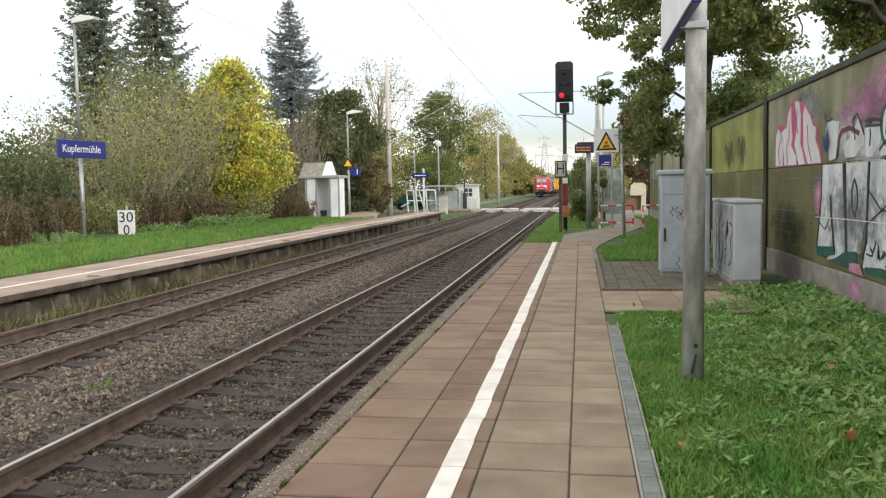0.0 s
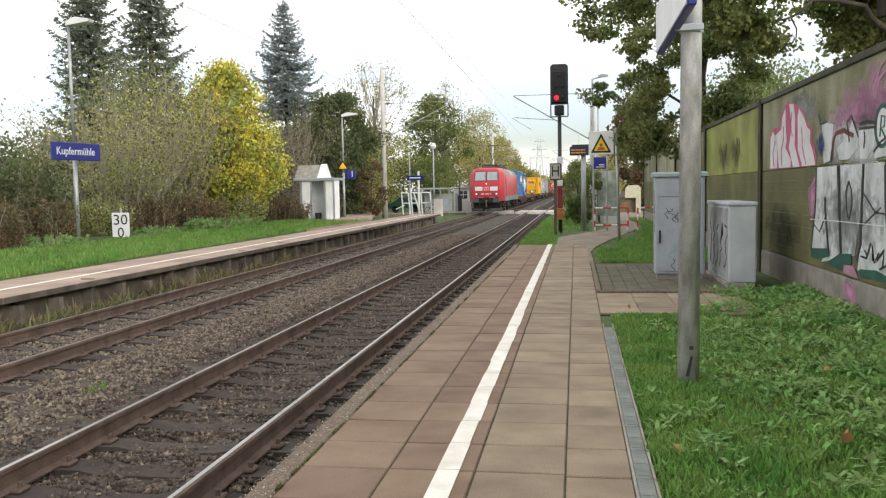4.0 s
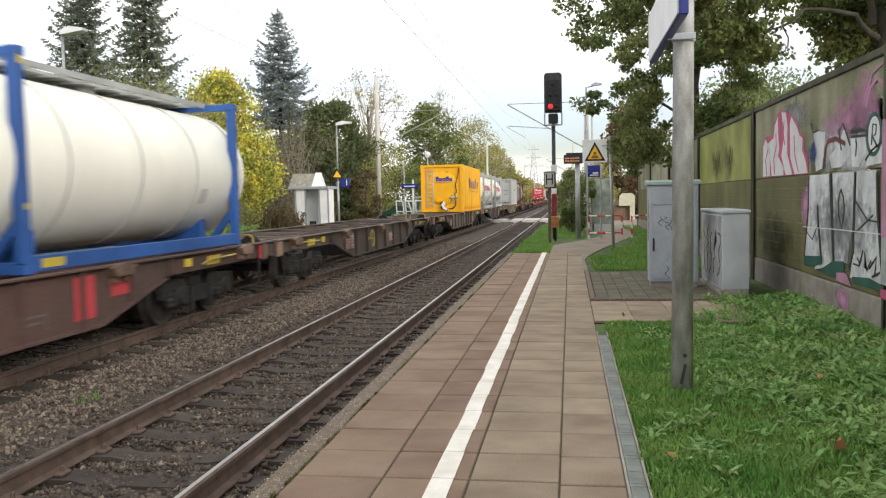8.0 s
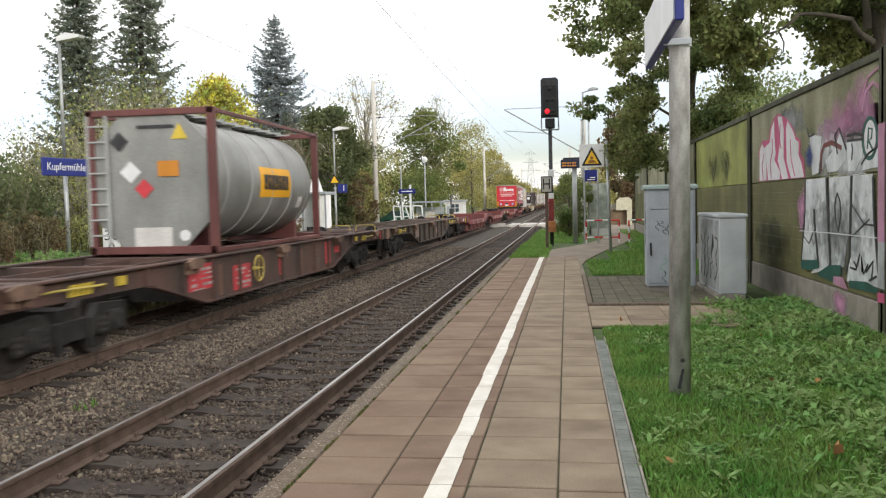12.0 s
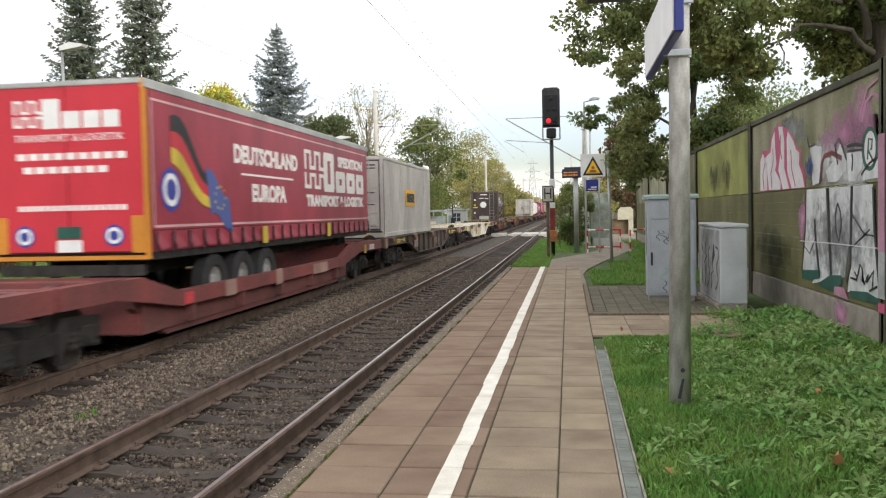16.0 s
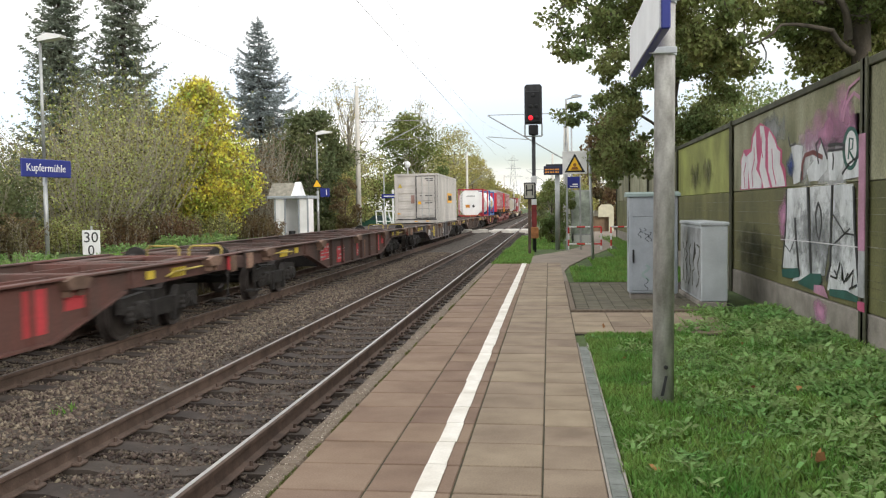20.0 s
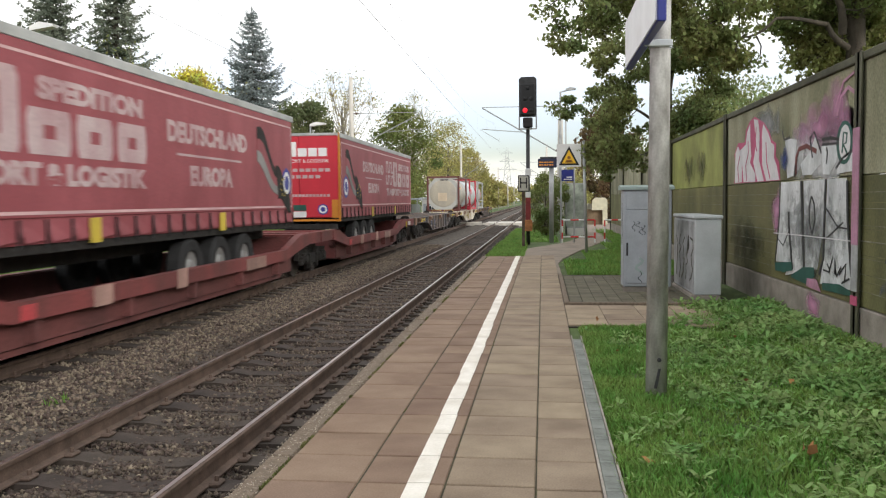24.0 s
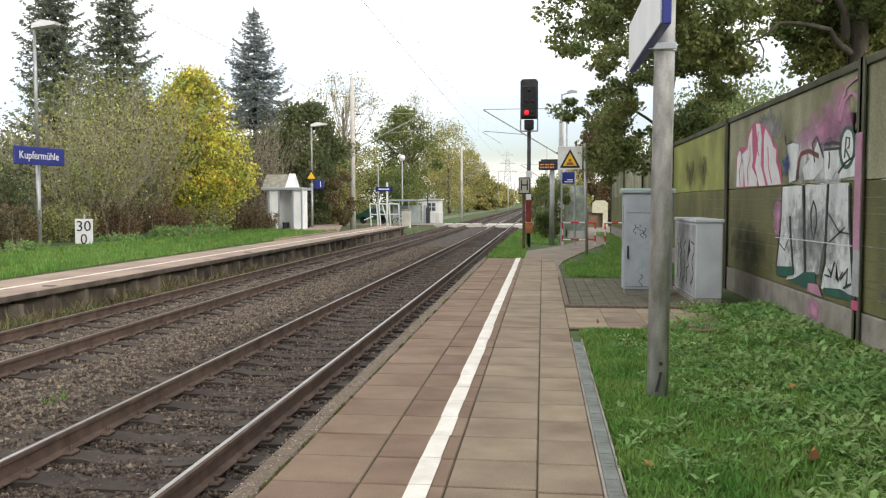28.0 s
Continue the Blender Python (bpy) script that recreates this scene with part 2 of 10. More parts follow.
def leaf_quads(points, size, r, flat=0.0, long=1.5):
    """Small pointed leaves, one a point, turned at random."""
    n = len(points)
    d = r.normal(size=(n, 3))
    d[:, 2] *= 1 - flat
    d /= np.linalg.norm(d, axis=1)[:, None]
    u = r.normal(size=(n, 3))
    u -= d * (u * d).sum(1)[:, None]
    u /= np.linalg.norm(u, axis=1)[:, None]
    w = np.cross(d, u)
    s = (size * r.uniform(0.6, 1.35, n))[:, None]
    v = np.stack([points - u * s * long * 0.5, points + w * s * 0.5 + d * s * 0.12, points + u * s * long * 0.5, points - w * s * 0.5 + d * s * 0.12], 1)
    return v.reshape(-1, 3), np.arange(4 * n).reshape(-1, 4)

m_grass_soil = mat("grass_soil", (0.07, 0.105, 0.032), 0.95, var=0.4, scale=1.5, fine=40, bump=0.5)
m_ballast = mat("ballast_bed", (0.078, 0.064, 0.052), 0.95, var=0.45, scale=6, fine=45, bump=1.0)
m_stone = mat("ballast_stone", (0.168, 0.129, 0.1), 0.9, var=0.35, scale=8, fine=60, island=0.6, bump=0.3)
m_stone_dark = mat("ballast_stone_sooty", (0.098, 0.073, 0.058), 0.9, var=0.35, scale=8, fine=60, island=0.55, bump=0.3)
m_sleeper = mat("sleeper_concrete", (0.058, 0.045, 0.037), 0.9, var=0.3, scale=5, fine=50, rand=0.2)
m_rail = mat("rail_rust", (0.115, 0.078, 0.06), 0.8, var=0.35, scale=4, fine=60)
m_railtop = mat("rail_steel", (0.45, 0.44, 0.43), 0.28, 0.9, var=0.12, scale=3, fine=30, bump=0.02)
m_railtop_far = mat("rail_steel_dull", (0.2, 0.17, 0.15), 0.45, 0.7, var=0.2, scale=3, fine=30, bump=0.05)
m_slab = mat("platform_slab", (0.22, 0.165, 0.115), 0.88, col2=(0.335, 0.262, 0.185), var=0.3, scale=2.3, fine=90, rand=0.12, bump=0.2)
m_slab_red = mat("platform_slab_red", (0.186, 0.119, 0.082), 0.88, col2=(0.27, 0.19, 0.134), var=0.26, scale=2.3, fine=90, rand=0.1, bump=0.2)
m_joint = mat("joint_soil", (0.05, 0.042, 0.03), 0.95, var=0.3, scale=6, fine=60)
m_jointfill = mat("joint_fill", (0.04, 0.034, 0.024), 0.95, var=0.35, scale=5, col2=(0.07, 0.066, 0.034), fine=60, bump=0.3)
m_kerb = mat("edge_concrete", (0.13, 0.098, 0.07), 0.9, var=0.5, scale=24, fine=90, col2=(0.21, 0.163, 0.12), bump=0.3)
m_grit = mat("kerb_grit", (0.2, 0.155, 0.115), 0.85, var=0.4, scale=9, col2=(0.55, 0.48, 0.4), island=0.6, bump=0)
m_paint = mat("white_paint", (0.72, 0.67, 0.58), 0.7, col2=(0.9, 0.86, 0.78), var=0.12, scale=4, fine=60, bump=0.1)
m_asphalt = mat("path_asphalt", (0.25, 0.205, 0.165), 0.92, var=0.2, scale=1.5, fine=80, bump=0.3)
m_pavers = mat("paver", (0.125, 0.113, 0.078), 0.9, var=0.25, scale=3, fine=70, rand=0.15, bump=0.3)
m_farplat = mat("far_platform_top", (0.355, 0.265, 0.21), 0.9, var=0.22, scale=0.9, fine=60, rand=0.06, bump=0.15)
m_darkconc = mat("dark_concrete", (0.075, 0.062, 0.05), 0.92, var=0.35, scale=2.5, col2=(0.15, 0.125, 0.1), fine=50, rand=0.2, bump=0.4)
m_pillar = mat("pillar_concrete", (0.1, 0.083, 0.068), 0.92, var=0.4, scale=3, col2=(0.22, 0.185, 0.15), fine=50, rand=0.25, bump=0.4)
m_steel = mat("galvanised", (0.42, 0.43, 0.43), 0.5, 0.55, var=0.18, scale=7, fine=50, bump=0.05, streak=0.7)
m_oldsteel = mat("weathered_pole", (0.29, 0.28, 0.26), 0.8, 0.0, col2=(0.62, 0.61, 0.59), var=0.22, scale=11, fine=60, bump=0.12, streak=0.8)
m_concpole = mat("concrete_pole", (0.57, 0.54, 0.49), 0.85, var=0.2, scale=3, fine=50, streak=0.8)
m_blue = mat("sign_blue", (0.02, 0.03, 0.2), 0.4, var=0.08, scale=3, bump=0.02)
m_white = mat("sign_white", (0.78, 0.78, 0.78), 0.5, var=0.06, scale=4, bump=0.03)
m_black = mat("sign_black", (0.015, 0.015, 0.017), 0.5, var=0.15, scale=4, bump=0.05)
m_dark = mat("dark_metal", (0.05, 0.05, 0.053), 0.55, 0.3, var=0.25, scale=6)
m_yellow = mat("sign_yellow", (0.85, 0.5, 0.03), 0.5, var=0.08, scale=5, bump=0.03)
m_red = mat("sign_red", (0.6, 0.03, 0.03), 0.5, var=0.1, scale=5, bump=0.03)
m_sigred = mat("signal_mast_red", (0.22, 0.03, 0.03), 0.6, var=0.2, scale=5)
m_hface = mat("stop_board_face", (0.5, 0.48, 0.42), 0.6, var=0.12, scale=5)
m_drain = mat("drain_cover", (0.2, 0.215, 0.195), 0.7, 0.2, var=0.25, scale=5, fine=50)
m_navy = mat("display_navy", (0.03, 0.035, 0.075), 0.4, var=0.1, scale=4, bump=0)
m_pict = mat("pictogram_brown", (0.3, 0.13, 0.03), 0.6, var=0.2, scale=12, bump=0)
m_redlamp = mat("red_lamp", (0.6, 0.02, 0.03), 0.3, emit=(1.0, 0.015, 0.03), power=1.4, bump=0)
m_amber = mat("display_amber", (0.3, 0.12, 0.02), 0.4, emit=(1.0, 0.4, 0.05), power=0.5, bump=0)
m_cab = mat("cabinet_grey", (0.36, 0.39, 0.42), 0.55, var=0.1, scale=4, fine=40, bump=0.05)
m_cab2 = mat("cabinet_light", (0.47, 0.5, 0.51), 0.6, var=0.1, scale=3, fine=40, bump=0.05)
m_cabtop = mat("cabinet_roof", (0.3, 0.38, 0.36), 0.6, var=0.12, scale=4)
m_conc = mat("plinth_concrete", (0.29, 0.26, 0.225), 0.9, var=0.25, scale=3, fine=50, rand=0.08)
m_wallgreen = mat("barrier_green", (0.085, 0.084, 0.034), 0.7, var=0.45, scale=1.3, col2=(0.19, 0.18, 0.075), fine=30, rand=0.18, streak=0.5)
m_groove = mat("panel_groove", (0.1, 0.098, 0.055), 0.8, var=0.5, scale=3, col2=(0.3, 0.29, 0.24), fine=30, bump=0)
m_wallyel = mat("barrier_lime", (0.27, 0.29, 0.085), 0.7, var=0.3, scale=1.4, fine=30)
m_wallgrey = mat("barrier_grey_olive", (0.13, 0.13, 0.066), 0.75, var=0.55, scale=1.2, col2=(0.36, 0.345, 0.24), fine=30, rand=0.12, streak=0.5)
m_wallpost = mat("barrier_post", (0.085, 0.085, 0.055), 0.65, 0.2, var=0.35, scale=3, streak=0.6)
m_spray_white = mat("spray_white", (0.44, 0.46, 0.46), 0.7, col2=(0.72, 0.74, 0.75), var=0.2, scale=3.5, fine=25, streak=0.5)
m_spray_grey = mat("spray_silver", (0.22, 0.23, 0.22), 0.6, 0.1, col2=(0.46, 0.47, 0.48), var=0.25, scale=3.5, fine=25)
m_spray_pink = mat("spray_pink", (0.36, 0.19, 0.25), 0.7, col2=(0.5, 0.25, 0.37), var=0.25, scale=4, fine=30)
m_verge = mat("verge_gravel", (0.2, 0.18, 0.14), 0.95, var=0.3, scale=0.6, fine=12, col2=(0.15, 0.17, 0.07), bump=0.4)
m_phone = mat("telephone_orange", (0.42, 0.17, 0.06), 0.6, var=0.3, scale=8)
m_frosted = mat("cloudy_pane", (0.38, 0.42, 0.36), 0.3, var=0.3, scale=3, fine=20)
m_spray_bright = mat("spray_bright_white", (0.6, 0.6, 0.6), 0.7, col2=(0.74, 0.72, 0.73), var=0.15, scale=4, fine=30)
m_spray_brown = mat("spray_brown", (0.16, 0.05, 0.045), 0.7, var=0.25, scale=5)
m_spray_red = mat("spray_red", (0.5, 0.09, 0.19), 0.6, var=0.15, scale=3)
m_spray_black = mat("spray_black", (0.02, 0.022, 0.022), 0.55, var=0.2, scale=5)
m_spray_green = mat("spray_green", (0.02, 0.09, 0.07), 0.6, var=0.2, scale=4)
m_wirec = mat("wire", (0.42, 0.42, 0.42), 0.6, 0.5, bump=0)
m_insul = mat("insulator", (0.12, 0.06, 0.04), 0.4, bump=0)
m_render = mat("white_render", (0.72, 0.71, 0.68), 0.8, var=0.08, scale=2, fine=40)
m_shelterwhite = mat("shelter_white", (0.9, 0.9, 0.9), 0.6, var=0.08, scale=2, fine=30, streak=0.5)
m_rooftile = mat("shelter_roof", (0.3, 0.28, 0.23), 0.85, var=0.25, scale=5, fine=50)
m_glass = glass("pane_glass", (0.05, 0.07, 0.08))
m_wood = mat("weathered_wood", (0.2, 0.14, 0.09), 0.85, var=0.3, scale=5, fine=50, streak=0.6)
m_cream = mat("cream_paint", (0.6, 0.56, 0.42), 0.7, var=0.1, scale=4)


# ---- ground: one sheet from behind the camera to the horizon ----
def smooth01(t):
    t = min(1, max(0, t))
    return t * t * (3 - 2 * t)


def ground_z(x, y):
    side = -0.035 if x > -5 else 0.03 + 0.3 * smooth01((-x - 11) / 10)
    if y > 40:
        side += (-0.52 - side) * smooth01((y - 40) / 30)
    if x > 7:
        side += 0.15 * smooth01((x - 7) / 10)
    bed = -0.8
    if -10.72 < x < -8.9 and y < 57:
        return -0.6
    if -9.0 < x < -1.58:
        return bed
    return side


gx = sorted([-900, -400, -200, -120, -80, -60, -45, -35, -28, -24, -21, -18, -16, -14, -12.5, -11.2, -10.76, -10.70, -9.05, -8.9, -7, -5, -3, -1.61, -1.54, -1.2, -0.4, 0.3, 1, 2, 3, 4, 5.5, 7,
             9, 12, 16, 22, 30, 45, 70, 120, 250, 500, 900])
gy = sorted([-600, -300, -120, -60, -30, -15] + [i * 2.5 for i in range(-4, 37)] + [95, 100, 110, 125, 150, 180, 220, 300, 400, 600, 900, 1500, 2500])
gv = np.array([(x, y, ground_z(x, y) + (0.03 * noise.noise(Vector((x * 0.4, y * 0.4, 0))) if abs(x + 5) > 5 else 0)) for y in gy for x in gx])
gf = np.array([(j * len(gx) + i, j * len(gx) + i + 1, (j + 1) * len(gx) + i + 1, (j + 1) * len(gx) + i) for j in range(len(gy) - 1) for i in range(len(gx) - 1)])
tagged(new("ground", np_mesh("ground", gv, gf, m_grass_soil)), "uneven grassy ground beside the railway line", "ground", kind="structure")

# ---- ballast bed ----
bx = [-9.0 + 0.182 * i for i in range(41)]


def bed_z(x, y):
    z = RAIL - 0.222 - 0.09 * smooth01((-8.3 - x) / 0.4) - 0.05 * smooth01((x + 2.3) / 0.4)
    z += 0.07 * smooth01((x + 6.1) / 0.4) * smooth01((-4.55 - x) / 0.4)
    return z + 0.03 * noise.noise(Vector((x * 2.1, y * 2.1, 3))) + 0.015 * noise.noise(Vector((x * 7, y * 7, 5)))


by = sorted([-520, -300, -100, -40, -20, -10] + [i * 0.4 for i in range(-10, 100)] + [40 + i * 2 for i in range(40)] + [130, 160, 200, 260, 350, 500, 720])
bv = np.array([(x, y, bed_z(x, y)) for y in by for x in bx])
bf = np.array([(j * len(bx) + i, j * len(bx) + i + 1, (j + 1) * len(bx) + i + 1, (j + 1) * len(bx) + i) for j in range(len(by) - 1) for i in range(len(bx) - 1)])
tagged(new("ballast", np_mesh("ballast", bv, bf, m_ballast)), "brown-grey crushed stone ballast under the tracks", "ballast", kind="structure")

N_STONE = 180000
sy_ = -3 + 43 * rng.uniform(0, 1, N_STONE) ** 1.45
sx_ = rng.uniform(-8.9, -1.8, N_STONE)
sz_ = np.array([bed_z(x, y) for x, y in zip(sx_, sy_)])
sooty = (sx_ > -4.75) & (rng.uniform(0, 1, N_STONE) < 0.82)
for keep, mm, lab in ((~sooty, m_stone, "loose angular brown and grey ballast stones"), (sooty, m_stone_dark, "sooty dark ballast stones in the near track")):
    pv, pf = pebbles(np.stack([sx_, sy_, sz_ + 0.006], 1)[keep], 0.025, 3)
    tagged(new("ballast_stones", np_mesh("ballast_stones", pv, pf, mm)), lab, "ballast", kind="stuff")

# ---- tracks ----
RAILPROF = [(-0.075, 0.0), (0.075, 0.0), (0.075, 0.012), (0.018, 0.03), (0.012, 0.12), (0.036, 0.135), (0.036, 0.166), (0.030, 0.172), (-0.030, 0.172), (-0.036, 0.166),
            (-0.036, 0.135), (-0.012, 0.12), (-0.018, 0.03), (-0.075, 0.012)]


def track(cx, top, label):
    t = thing("railway_track", label, "railway track", "tracks", pose(cx, 0, RAIL))
    t["kind"] = "structure"
    for s in (-0.754, 0.754):
        r = part("rail", MB().prism([(x + s, z - 0.172) for x, z in RAILPROF], "y", -520, 720), m_rail, t, "rust-brown steel rail")
        part("running_surface", MB().box(s - 0.017 - 0.008 * (1 if s > 0 else -1), s + 0.017 - 0.008 * (1 if s > 0 else -1), -520, 720, -0.001, 0.0025), top, r, "polished steel rail head")
    body = MB().prism([(-1.3, -0.36), (1.3, -0.36), (1.3, -0.20), (1.0, -0.178), (0.5, -0.178), (0.35, -0.205), (-0.35, -0.205), (-0.5, -0.178), (-1.0, -0.178), (-1.3, -0.20)], "y", -0.125, 0.125)
    first = part("sleeper", body, m_sleeper, t)
    clips = MB()
    for s in (-0.754, 0.754):
        for d in (-0.11, 0.11):
            clips.box(s + d - 0.045, s + d + 0.045, -0.07, 0.07, -0.18, -0.145, 0.012)
            clips.cyl((s + d, -0.0, -0.15), (s + d, 0.0, -0.105), 0.018, n=6)
    c0 = part("rail_clip", clips, m_rail, first)
    first.matrix_basis = pose(0, 1.2, 0)
    y = 1.8
    while y < 75:
        o = again(first, t, pose(0, y, 0))
        if y < 26:
            again(c0, o, Matrix.Identity(4))
        y += 0.6
    rest = MB()
    y = 75.6
    while y < 330:
        rest.box(-1.3, 1.3, y - 0.125, y + 0.125, -0.36, -0.19)
        y += 0.6
    y = 0.6
    while y > -30:
        rest.box(-1.3, 1.3, y - 0.125, y + 0.125, -0.36, -0.19)
        y -= 0.6
    part("far_sleepers", rest, m_sleeper, t)["kind"] = "stuff"
    return t


track(NEAR, m_railtop, "rusty rails with shiny heads on concrete sleepers")
track(FAR, m_railtop_far, "rusty rails with dull heads on concrete sleepers")

# ---- near platform ----
plat = tagged(thing("platform_near", "low platform of reddish concrete slabs with white safety line", "platform"), kind="structure")
part("bed", MB().box(-1.62, 0.335, -8, 24.2, -0.75, -0.03), m_joint, plat)
edge = MB()
y = -8.0
while y < 24:
    edge.box(-1.672, -1.519, y + 0.004, y + 0.996, -0.16, -0.006, 0.016)
    y += 1.0
part("edge_kerb", edge, m_kerb, plat, "rough pebbled concrete edge kerb")
part("platform_wall", MB().box(-1.655, -1.605, -8, 24.2, -0.8, -0.17), m_darkconc, plat)
er_ = np.random.default_rng(29)
n_ = 5200
ey_ = 1.5 + 20 * er_.uniform(0, 1, n_) ** 1.6
ex_ = -1.6 + np.clip(er_.normal(0, 0.05, n_), -0.075, 0.075)
pv, pf = pebbles(np.stack([ex_, ey_, np.full(n_, -0.0075)], 1), 0.0055, 31)
part("pebble_grit", np_mesh("pebble_grit", pv, pf, m_grit), m_grit, plat, "pale pebbles showing in the worn kerb")["kind"] = "stuff"
line = MB()
lr_ = np.random.default_rng(5)
for i in range(-16, 48):
    for a, b in ((-0.726, -0.664), (-0.664, -0.601)):
        j0, j1 = lr_.normal(0, 0.0035, 2)
        line.box(a + (j0 if a < -0.7 else 0), b + (j1 if b > -0.62 else 0), i * 0.5 + 0.047, i * 0.5 + 0.537, 0.0005, 0.0045 + 0.0004 * (a > -0.7))
part("white_line", line, m_paint, plat, "worn white painted safety line")["kind"] = "stuff"

# drain channel beside the slabs
drain = tagged(thing("drain_channel", "grey concrete drainage channel with slotted cover beside slabs", "drain"), kind="structure")
part("channel", MB().box(0.338, 0.352, -3, 9.75, -0.1, 0.006).box(0.446, 0.46, -3, 9.75, -0.1, 0.006), m_conc, drain)
cover = part("cover", MB().box(0.354, 0.444, 0.004, 0.496, -0.02, 0.002, 0.004).box(0.37, 0.428, 0.05, 0.058, 0.002, 0.004).box(0.37, 0.428, 0.25, 0.258, 0.002, 0.004), m_drain, drain, "grey galvanised channel cover")
cover.matrix_basis = pose(0, -3, 0)
for i in range(1, 25):
    again(cover, drain, pose(0, -3 + 0.5 * i, 0))

# side strip of slabs and block-paved bay in front of the cabinets
bay = tagged(thing("paved_bay", "small block-paved bay with slab strip and kerbs", "pavement"), kind="structure")
part("bay_bed", MB().box(0.335, 2.9, 10.55, 17.9, -0.2, -0.02), m_joint, bay)
part("bay_kerb", MB().box(0.34, 0.42, 12.75, 17.7, -0.1, 0.03, 0.01).box(0.34, 2.4, 12.68, 12.76, -0.1, 0.03, 0.01), m_kerb, bay, "mossy concrete kerb")

# path past the platform end
pp = [(-1.02, 24.15), (0.335, 17.95), (0.42, 18.2), (0.4, 21.0), (0.55, 22.7), (1.15, 26.4), (2.15, 31.5), (3.2, 38.5), (4.2, 47), (4.6, 62), (2.6, 62), (2.4, 46), (1.7, 36), (0.7, 31.0), (-0.35, 28.0), (-0.95, 25.5)]
part_path = MB().prism(pp, "z", -0.2, -0.012)
tagged(part("path", part_path, m_asphalt), "grey-brown asphalt footpath bending round to the gate", "path", kind="structure")

# ---- far platform ----
fp = tagged(thing("platform_far", "low platform with pale surface, white line and dark wall", "platform"), kind="structure")
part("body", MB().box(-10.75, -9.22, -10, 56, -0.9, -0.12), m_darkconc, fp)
first = part("top_slab", MB().box(-10.74, -8.90, 0.006, 1.994, -0.12, 0.0, 0.012), m_farplat, fp)
first.matrix_basis = pose(0, -10, 0)
for i in range(1, 33):
    again(first, fp, pose(0, -10 + 2 * i, 0))
part("white_line", MB().box(-9.72, -9.62, -10, 56, 0.0005, 0.0045), m_paint, fp, "white painted safety line")
# dark colour holds both the dirt and the shade on the coping face
lip = part("coping_face", MB().box(-8.902, -8.893, 0.01, 1.99, -0.115, -0.014, 0.003), m_darkconc, fp, "dirty coping face with shade put into its colour")
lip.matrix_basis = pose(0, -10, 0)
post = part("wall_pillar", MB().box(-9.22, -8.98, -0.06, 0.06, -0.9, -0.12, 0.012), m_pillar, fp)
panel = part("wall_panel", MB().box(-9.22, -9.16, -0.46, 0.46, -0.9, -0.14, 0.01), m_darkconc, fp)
post.matrix_basis, panel.matrix_basis = pose(0, -9.9, 0), pose(0, -9.37, 0)
for i in range(1, 33):
    again(lip, fp, pose(0, -10 + 2 * i, 0))
for i in range(1, 61):
    again(post, fp, pose(0.012 * math.sin(i * 2.1), -9.9 + 1.07 * i, 0, 0.6 * math.sin(i * 1.3), 0.9 * math.cos(i * 1.9), 0))
    again(panel, fp, pose(0.008 * math.sin(i * 1.7), -9.37 + 1.07 * i, 0))
part("side_path", MB().prism([(-10.75, 33), (-10.75, 44), (-12.6, 52), (-14.2, 60), (-16.2, 60), (-13.6, 48), (-12.6, 42)], "z", -0.1, 0.06), m_farplat, fp, "pale path leading off the platform")

# gravel verge beside the far track beyond the crossing
verge = np_mesh("gravel_verge", np.array([(-12.4, 79, -0.5), (-9.2, 79, -0.68), (-9.2, 420, -0.68), (-12.4, 420, -0.5), (-14.5, 420, -0.53), (-14.5, 79, -0.5)], float), np.array([(0, 1, 2, 3), (5, 0, 3, 4)]), m_verge)
tagged(new("gravel_verge", verge), "pale gravel verge beside the track", "ground", kind="structure")

# ---- level crossing ----
lc = tagged(thing("level_crossing", "road crossing the tracks on pale concrete panels", "level crossing"), kind="structure")
part("road_surface", MB().box(-60, -9.2, 72.5, 78.5, -0.9, RAIL - 0.01).box(-1.5, 30, 72.5, 78.5, -0.9, RAIL - 0.01), m_asphalt, lc)
pan = MB()
for cx in (NEAR, FAR):
    for a, b in ((-1.7, -0.85), (-0.66, 0.66), (0.85, 1.7)):
        for j in range(5):
            pan.box(cx + a, cx + b, 72.5 + j * 1.2 + 0.01, 73.7 + j * 1.2 - 0.01, -0.6, RAIL - 0.012, 0.01)
part("crossing_panels", pan, m_concpole, lc, "pale concrete crossing panels")

